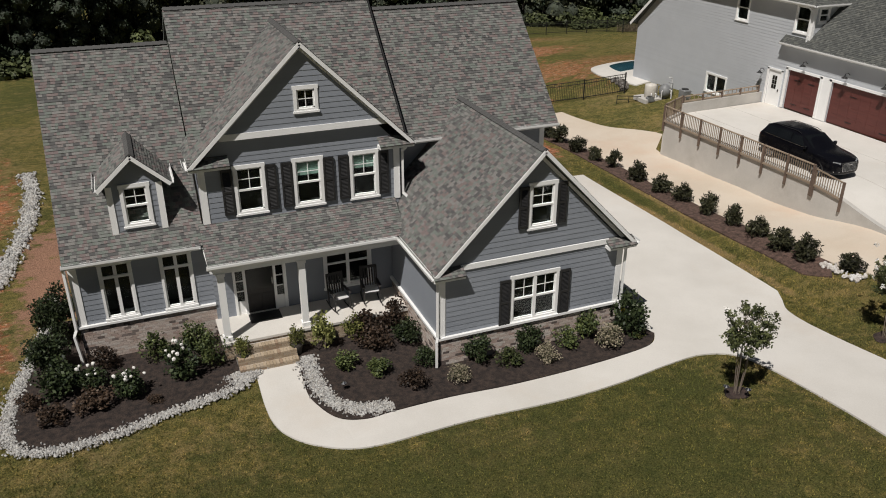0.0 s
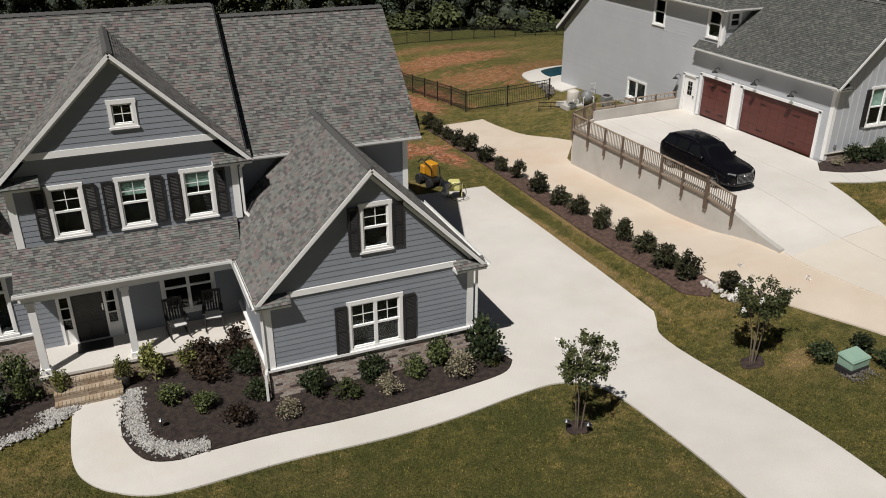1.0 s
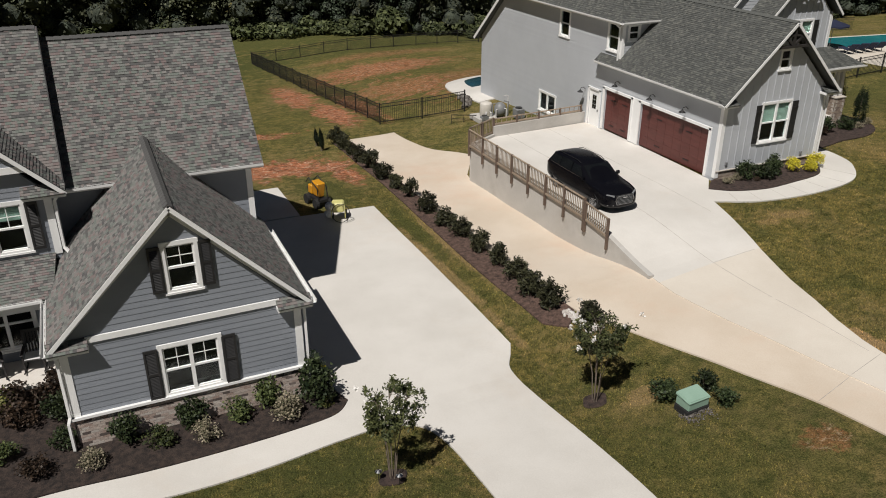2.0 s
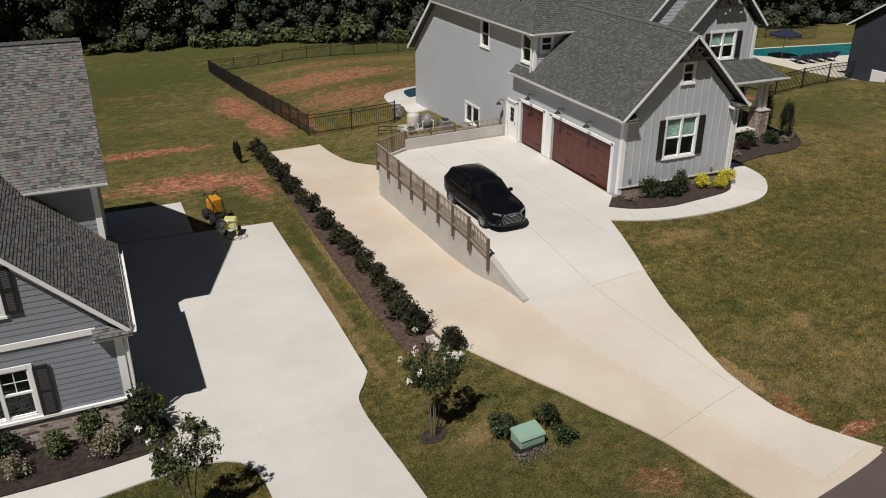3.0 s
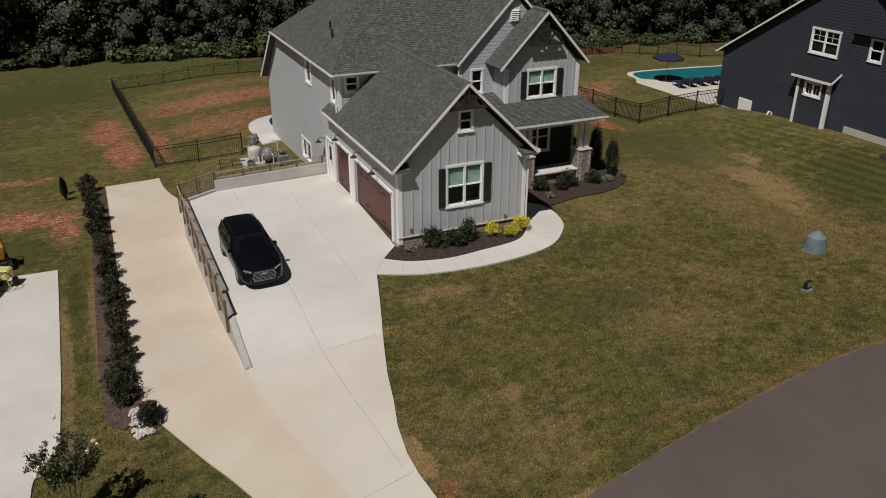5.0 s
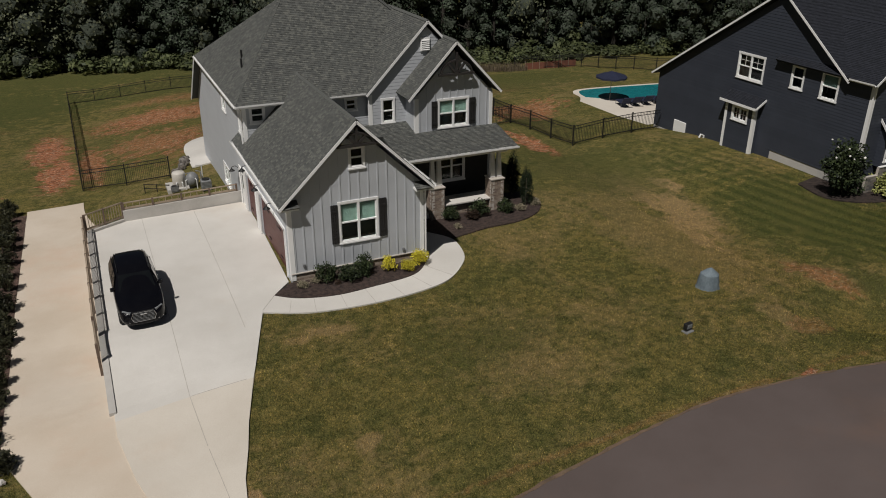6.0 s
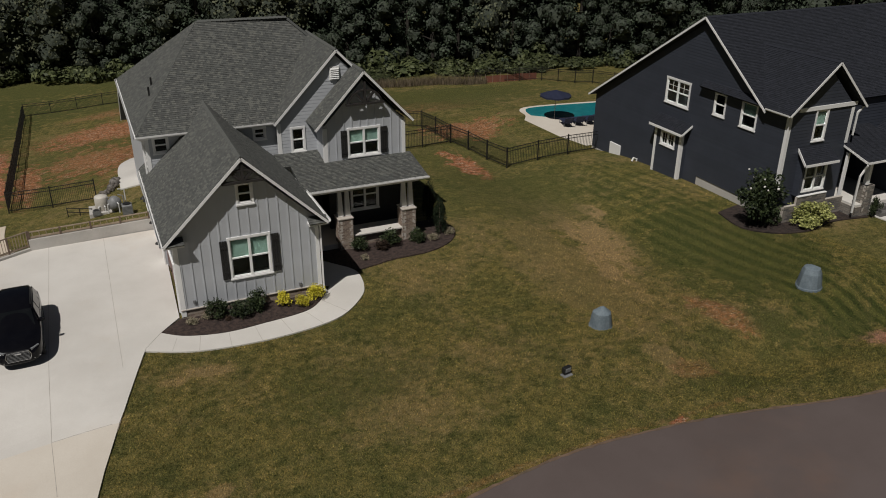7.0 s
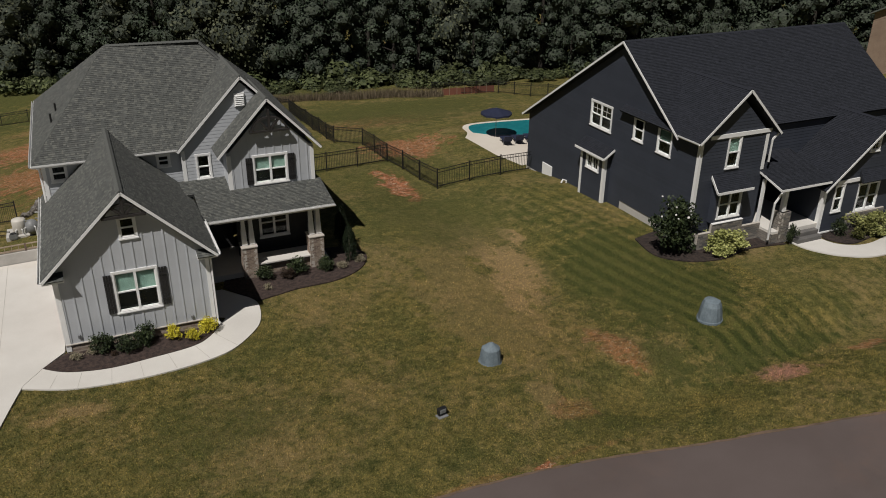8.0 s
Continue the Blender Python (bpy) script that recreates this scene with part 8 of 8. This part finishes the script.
for z in (0.2, 0.45):
    bm = bmesh.new()
    beam(bm, (-0.75, 0, z), (0.75, 0, z), 0.03, 0.04)
    part("bar", bm, M_IRON, hurdle)
for x in (-0.75, 0.0, 0.75):
    bm = bmesh.new()
    box(bm, x - 0.02, x + 0.02, -0.02, 0.02, -0.1, 0.48)
    part("post", bm, M_IRON, hurdle)

# ---------------------------------------------------------------- pools, umbrella and loungers
POOL = curve([(62.35, 47.0), (62.6, 48.3), (63.4, 48.95), (66.0, 48.8), (70.6, 48.1)]) + [(78, 47.0), (78, 43.4), (67.2, 44.5), (63.4, 46.0)]
DECK = curve([(61.25, 46.1), (61.95, 47.2), (62.2, 48.6), (63.2, 49.35), (66.0, 49.2), (70.6, 48.5)]) + [(78, 47.4), (78, 38.6), (62.1, 38.8), (61.5, 41.5)]


def pool_level(x, y):
    return 0.2


sheet("pavement", DECK, 0.0, M_CONCRETE_MID, "pale concrete pool deck", "pool deck", height=pool_level, skirt=1.2)
sheet("water", POOL, 0.02, M_WATER, "clear turquoise swimming pool water", "pool", height=pool_level, skirt=0.05)
sheet("water", curve([(33.2, 49.0), (33.4, 50.6), (34.3, 51.6), (38, 52.0)]) + [(38, 48.4)], 0.1, M_WATER_DEEP, "dark blue swimming pool water behind the grey house", "pool", skirt=0.05)


def umbrella(x, y, z, wide, high):
    at = thing("umbrella", (x, y, z), "navy blue pool umbrella on a pole", "umbrella", "pool umbrellas")
    bm = bmesh.new()
    tube(bm, [(0, 0, 0), (0, 0, high)], 0.025, 8)
    part("pole", bm, M_GREY_METAL, at)
    bm = bmesh.new()
    rim = [bm.verts.new((wide / 2 * math.cos(t), wide / 2 * math.sin(t), high - 0.38 - (0.05 if k % 2 else 0))) for k, t in enumerate(2 * math.pi * j / 16 for j in range(16))]
    low = [bm.verts.new(v.co + Vector((0, 0, -0.12))) for v in rim]
    top = bm.verts.new((0, 0, high))
    for k in range(16):
        bm.faces.new((rim[k], rim[(k + 1) % 16], top))
        bm.faces.new((low[k], low[(k + 1) % 16], rim[(k + 1) % 16], rim[k]))
    part("canopy", bm, M_NAVY_CLOTH, at)


umbrella(63.5, 45.4, 0.2, 2.4, 2.3)


def lounger(x, y, turn):
    at = thing("sun_lounger", (x, y, 0.2), "dark sun lounger on the pool deck", "lounger", "pool loungers", turn)
    bm = bmesh.new()
    box(bm, -0.32, 0.32, -0.9, 0.4, 0.28, 0.36, 0.03)
    part("seat", bm, M_NAVY_CLOTH, at)
    bm = bmesh.new()
    beam(bm, (0, 0.38, 0.34), (0, 0.85, 0.85), 0.64, 0.07, (0, -1, 1))
    part("backrest", bm, M_NAVY_CLOTH, at)
    for sx in (-0.28, 0.28):
        for sy in (-0.8, 0.3):
            bm = bmesh.new()
            box(bm, sx - 0.02, sx + 0.02, sy - 0.02, sy + 0.02, 0, 0.3)
            part("leg", bm, M_GREY_METAL, at)


for k in range(4):
    lounger(63.4 + k * 0.98, 43.5 - k * 0.05, 165)


# ---------------------------------------------------------------- woodland edge
def wood_edge(x):
    return profile(x, ((-80, 73.5), (-10.5, 85), (7.8, 104), (24.8, 103), (32, 99), (39.7, 95), (47.3, 88.4), (61, 85.5), (78, 80), (94, 70), (140, 60)))


def crown_of(rng, clumps, leaves, leaf):
    """Leaves laid over clumps (x, y, z, radius), facing outwards as boughs do."""
    rs = np.random.default_rng(rng.randint(0, 99999))
    weight = np.array([c[3] ** 2 for c in clumps])
    pick = rs.choice(len(clumps), leaves, p=weight / weight.sum())
    mid = np.array([c[:3] for c in clumps])[pick]
    rad = np.array([c[3] for c in clumps])[pick][:, None]
    out = rs.normal(size=(leaves, 3))
    out[:, 2] += 0.35
    out /= np.linalg.norm(out, axis=1)[:, None]
    lump = 1 + 0.22 * np.sin(5 * out[:, :1] + 3 * out[:, 1:2] + pick[:, None]) * np.cos(4 * out[:, 2:])
    pos = mid + out * rad * lump * rs.uniform(0.72, 1.08, (leaves, 1)) * np.array((1, 1, 0.85))
    n = out + rs.normal(size=(leaves, 3)) * 0.42 + np.array((0, 0, 0.25))
    n /= np.linalg.norm(n, axis=1)[:, None]
    d = np.cross(n, rs.normal(size=(leaves, 3)))
    d /= np.linalg.norm(d, axis=1)[:, None]
    w = np.cross(n, d)
    size = leaf * rs.uniform(0.55, 1.3, (leaves, 1))
    pos[:, 2] = np.maximum(pos[:, 2], 0.1)
    v = np.stack([pos - d * size * 0.5, pos + w * size * 0.36, pos + d * size * 0.5, pos - w * size * 0.36], 1).reshape(-1, 3)
    return v.tolist(), [(4 * i, 4 * i + 1, 4 * i + 2, 4 * i + 3) for i in range(leaves)]


def forest_tree(seed, high, wide, leaves, material, label, low=0.06, narrow=0.5):
    """A woodland tree: tapered trunk, limbs and a crown of leafy clumps down to the ground."""
    rng = random.Random(seed)
    tree = thing("tree", (0, 0, 0), label, "tree", "woodland trees")
    bm = bmesh.new()
    tube(bm, [(0, 0, -0.3), (0.1, 0.05, high * 0.3), (0.05, 0.15, high * 0.65), (0.1, 0.1, high * 0.93)], [0.26, 0.2, 0.12, 0.04], 8)
    part("trunk", bm, M_BARK_DARK, tree)
    clumps = []
    for k in range(20):
        a = k * 2.4 + rng.uniform(-0.5, 0.5)
        z = high * (low + (0.94 - low) * (k + 0.5) / 20)
        r = wide * 0.5 * rng.uniform(0.35, 0.85) * (1 - narrow * max(0.0, z / high - 0.45) / 0.55)
        clumps.append((r * math.cos(a), r * math.sin(a), z, wide * rng.uniform(0.13, 0.24)))
        if k % 3 == 1:
            bm = bmesh.new()
            tube(bm, [(0, 0, z * 0.85), (r * 0.5 * math.cos(a), r * 0.5 * math.sin(a), z * 0.95), (r * math.cos(a), r * math.sin(a), z)], [0.09, 0.06, 0.02], 5)
            part("limb", bm, M_BARK_DARK, tree)
    v, f = crown_of(rng, clumps, leaves, 0.30)
    raw("crown", v, f, material, tree)
    v, f = [], []
    for x, y, z, r in clumps:
        bm = bmesh.new()
        bmesh.ops.create_icosphere(bm, subdivisions=1, radius=r * 0.8)
        n = len(v)
        for q in bm.verts:
            v.append((x + q.co.x * rng.uniform(0.7, 1.1), y + q.co.y * rng.uniform(0.7, 1.1), max(0.05, z + q.co.z * rng.uniform(0.6, 0.95))))
        f += [tuple(n + w.index for w in q.verts) for q in bm.faces]
        bm.free()
    raw("inner_foliage", v, f, M_LEAF_INNER, tree, "shaded inner foliage")
    return tree


def scrub_bush(seed):
    """A low wild bush: stems and a few leafy clumps."""
    rng = random.Random(seed)
    bush = thing("bush", (0, 0, 0), "low green scrub bush before the woods", "bush", "scrub at the wood edge")
    clumps = [(rng.uniform(-0.7, 0.7), rng.uniform(-0.5, 0.5), rng.uniform(0.25, 0.8), rng.uniform(0.3, 0.55)) for _ in range(7)]
    v, f = crown_of(rng, clumps, 700, 0.22)
    raw("foliage", v, f, M_LEAF_SCRUB, bush)
    stems(bush, 4, 0.7, 0.5, 0.02, seed, M_BARK_DARK)
    return bush


def placed(first, spots):
    """Stands the first of each kind, and copies of it, at their spots."""
    used = set()
    for x, y, k, s, up in spots:
        m = pose(x, y, ground(x, y), 0, 0, rng.uniform(0, 360)) @ Matrix.Diagonal((s, s, s * up, 1))
        if k not in used:
            used.add(k)
            first[k].matrix_basis = m
        else:
            copy_thing(first[k], m)


rng = random.Random(77)
DARK_TREE, PALE_TREE = "dense dark green woodland tree at the wood's edge", "broad lighter green tree at the wood's edge"
kinds = [forest_tree(201, 11.0, 6.5, 2350, M_LEAF_FOREST, DARK_TREE), forest_tree(202, 9.0, 6.0, 2100, M_LEAF_FOREST, DARK_TREE), forest_tree(203, 13.5, 7.5, 2600, M_LEAF_FOREST, DARK_TREE, 0.2), forest_tree(204, 6.5, 5.0, 1800, M_LEAF_FOREST, DARK_TREE), forest_tree(205, 10.0, 8.0, 3200, M_LEAF_PALE, PALE_TREE, 0.1, 0.4), forest_tree(206, 13.0, 4.6, 2000, M_LEAF_FOREST, DARK_TREE, 0.15, 0.75)]
spots = [(50.5, 90.5, 4, 1.15, 1.05)]
x = -66.0
while x < 136:
    spots.append((x, wood_edge(x) + 1.5 + rng.uniform(-0.8, 1.4), rng.choice((1, 3, 3, 0, 5, 4)), rng.uniform(0.8, 1.2), rng.uniform(0.85, 1.15)))
    x += rng.uniform(2.0, 2.9)
for row, (gap, back) in enumerate(((3.5, 5.2), (4.4, 10.5), (6.0, 16.0))):
    x = -68.0 + row
    while x < 138:
        spots.append((x, wood_edge(x) + back + rng.uniform(-1.5, 1.5), rng.choice((0, 2, 1, 5, 2)), rng.uniform(0.85, 1.3) + 0.08 * row, rng.uniform(0.9, 1.15)))
        x += gap * rng.uniform(0.8, 1.2)
placed(kinds, spots)
bushes = []
x = -20.0
while x < 92:
    bushes.append((x, wood_edge(x) - rng.uniform(-0.8, 1.6), rng.choice((0, 1)), rng.uniform(0.7, 1.9), rng.uniform(0.7, 1.2)))
    x += rng.uniform(0.9, 2.4)
for _ in range(26):
    x = rng.uniform(50, 84)
    bushes.append((x, wood_edge(x) - rng.uniform(1.0, 6.5), rng.choice((0, 1)), rng.uniform(0.6, 1.3), rng.uniform(0.5, 0.9)))
placed([scrub_bush(301), scrub_bush(302)], bushes)


def blades(name, spots_of, count, high, wide, material, label, category, seed):
    """Upright grass blades over an area: too many to count."""
    rng = random.Random(seed)
    verts, faces = [], []
    for _ in range(count):
        x, y = spots_of(rng)
        z = ground(x, y)
        a, h, lean = rng.uniform(0, 6.28), high * rng.uniform(0.5, 1.2), rng.uniform(0.1, 0.5)
        dx, dy = math.cos(a) * wide, math.sin(a) * wide
        n = len(verts)
        verts += [(x - dx, y - dy, z - 0.02), (x + dx, y + dy, z - 0.02), (x - dy * lean * h / wide * 0.6, y + dx * lean * h / wide * 0.6, z + h)]
        faces.append((n, n + 1, n + 2))
    ob = raw(name, verts, faces, material)
    return tagged(ob, label, category, kind="stuff")


M_DRY_REED = leaf_mat("dry_reeds", (0.07, 0.058, 0.036), (0.24, 0.19, 0.13))


def reed_spot(r):
    x = r.uniform(52.5, 70)
    return x, 76.6 - 0.40 * (x - 54.5) + r.uniform(-0.9, 1.6) + 0.4 * math.sin(x * 0.8)


blades("tall_reeds", reed_spot, 5600, 0.85, 0.025, M_DRY_REED, "dry brown reeds along the wood edge", "reeds", 12)
silt = thing("silt_fence", (73.0, 69.6, ground(73, 69.6)), "low orange-red silt fence before the woods", "silt fence")
for k in range(7):
    x0, x1 = 70.2 + k * 0.8, 71.0 + k * 0.8
    y0, y1 = 70.3 - 0.23 * (x0 - 70.2), 70.3 - 0.23 * (x1 - 70.2)
    bm = bmesh.new()
    beam(bm, (x0, y0, ground(x0, y0) + 0.35), (x1, y1, ground(x1, y1) + 0.35 + 0.05 * math.sin(k * 2.0)), 0.012, 0.75)
    part("fabric", bm, M_SOIL_CLOTH, silt, shift=silt.location)
    bm = bmesh.new()
    box(bm, x0 - 0.02, x0 + 0.02, y0 - 0.02, y0 + 0.02, ground(x0, y0) - 0.2, ground(x0, y0) + 0.95)
    part("stake", bm, M_RAIL, silt, shift=silt.location)

# ---------------------------------------------------------------- the far house
tan = thing("house", (118.0, 46.0, 0.0), "tan brick house with brown roof beyond the charcoal house", "house")
lap_wall(tan, "W", 113.5, [(38.0, -1.0), (54.0, -1.0), (54.0, 5.6), (46.0, 9.5), (38.0, 5.6)], (window_unit(tan, "W", 113.5, 40.2, 41.4, 2.4, 4.0), window_unit(tan, "W", 113.5, 44.0, 45.2, 2.4, 4.0)), material=M_TAN_SIDING, name="side_wall")
lap_wall(tan, "S", 38.0, [(113.5, -1.0), (126.0, -1.0), (126.0, 5.6), (113.5, 5.6)], (window_unit(tan, "S", 38.0, 115.0, 116.4, 2.2, 3.9), window_unit(tan, "S", 38.0, 119.0, 120.4, 2.2, 3.9)), material=M_TAN_SIDING, name="front_wall")
roof_plane(tan, [(113.0, 37.5, 5.4), (126.5, 37.5, 5.4), (126.5, 46.0, 9.6), (113.0, 46.0, 9.6)], M_SHINGLE, seed=301)
roof_plane(tan, [(126.5, 54.5, 5.4), (113.0, 54.5, 5.4), (113.0, 46.0, 9.6), (126.5, 46.0, 9.6)], M_SHINGLE, seed=302)
corner(tan, 113.5, 38.0, -1, -1, -1.0, 5.5, 0.25)
gutter(tan, (113.0, 37.45, 5.38), (126.5, 37.45, 5.38))


# ---------------------------------------------------------------- lawn blades
def inside(px, py, outline):
    """Which of many places lie inside an outline."""
    out = np.zeros(len(px), bool)
    for (x0, y0), (x1, y1) in zip(outline, outline[1:] + outline[:1]):
        if y0 != y1:
            out ^= ((y0 > py) != (y1 > py)) & (px < (x1 - x0) * (py - y0) / (y1 - y0) + x0)
    return out


def land(px, py):
    """The height of the lawn's sheet at many places."""
    gx, gy, gz = np.array(GX), np.array(GY), np.array([v[2] for v in gv]).reshape(len(GY), len(GX))
    i, j = np.clip(np.searchsorted(gx, px) - 1, 0, len(gx) - 2), np.clip(np.searchsorted(gy, py) - 1, 0, len(gy) - 2)
    u, v = (px - gx[i]) / (gx[i + 1] - gx[i]), (py - gy[j]) / (gy[j + 1] - gy[j])
    return (gz[j, i] * (1 - u) + gz[j, i + 1] * u) * (1 - v) + (gz[j + 1, i] * (1 - u) + gz[j + 1, i + 1] * u) * v


def lawn_blades(zones, seed):
    """Short mown grass over the nearer lawns: too many to count."""
    rs = np.random.default_rng(seed)
    px, py = [], []
    for x0, x1, y0, y1, fade, count in zones:
        ux, uy = rs.uniform(x0, x1, count), rs.uniform(y0, y1, count)
        keep = rs.uniform(0, 1, count) < np.clip((y1 - uy) / fade, 0, 1)
        px.append(ux[keep])
        py.append(uy[keep])
    px, py = np.concatenate(px), np.concatenate(py)
    keep = np.ones(len(px), bool)
    for outline in LAID:
        keep &= ~inside(px, py, list(outline))
    for x, y, rx, ry, amount, what in LAWN_SPOTS:
        if what == "soil":
            keep &= (np.hypot((px - x) / rx, (py - y) / ry) > 1.1) | (rs.uniform(0, 1, len(px)) > amount)
    px, py = px[keep], py[keep]
    n = len(px)
    pz = land(px, py)
    a, h, lean = rs.uniform(0, 2 * math.pi, n), rs.uniform(0.03, 0.075, n), rs.uniform(0.2, 1.1, n)
    w, b = rs.uniform(0.008, 0.017, n), rs.uniform(0, 2 * math.pi, n)
    co = np.empty((n, 3, 3), np.float32)
    co[:, 0] = np.stack((px - w * np.cos(a), py - w * np.sin(a), pz - 0.01), 1)
    co[:, 1] = np.stack((px + w * np.cos(a), py + w * np.sin(a), pz - 0.01), 1)
    co[:, 2] = np.stack((px + h * lean * np.cos(b), py + h * lean * np.sin(b), pz + h), 1)
    data = bpy.data.meshes.new("grass")
    data.vertices.add(3 * n)
    data.vertices.foreach_set("co", co.ravel())
    data.loops.add(3 * n)
    data.loops.foreach_set("vertex_index", np.arange(3 * n, dtype=np.int32))
    data.polygons.add(n)
    data.polygons.foreach_set("loop_start", np.arange(0, 3 * n, 3, dtype=np.int32))
    data.update(calc_edges=True)
    data.validate()
    return tagged(finish("grass", data, M_BLADE), "short mown green and brown grass", "grass", kind="stuff")


lawn_blades(((-9, 22.5, 5.5, 22, 6, 190000), (27, 63, 7, 30, 10, 370000), (18.5, 22.5, 16, 44, 16, 30000)), 9)
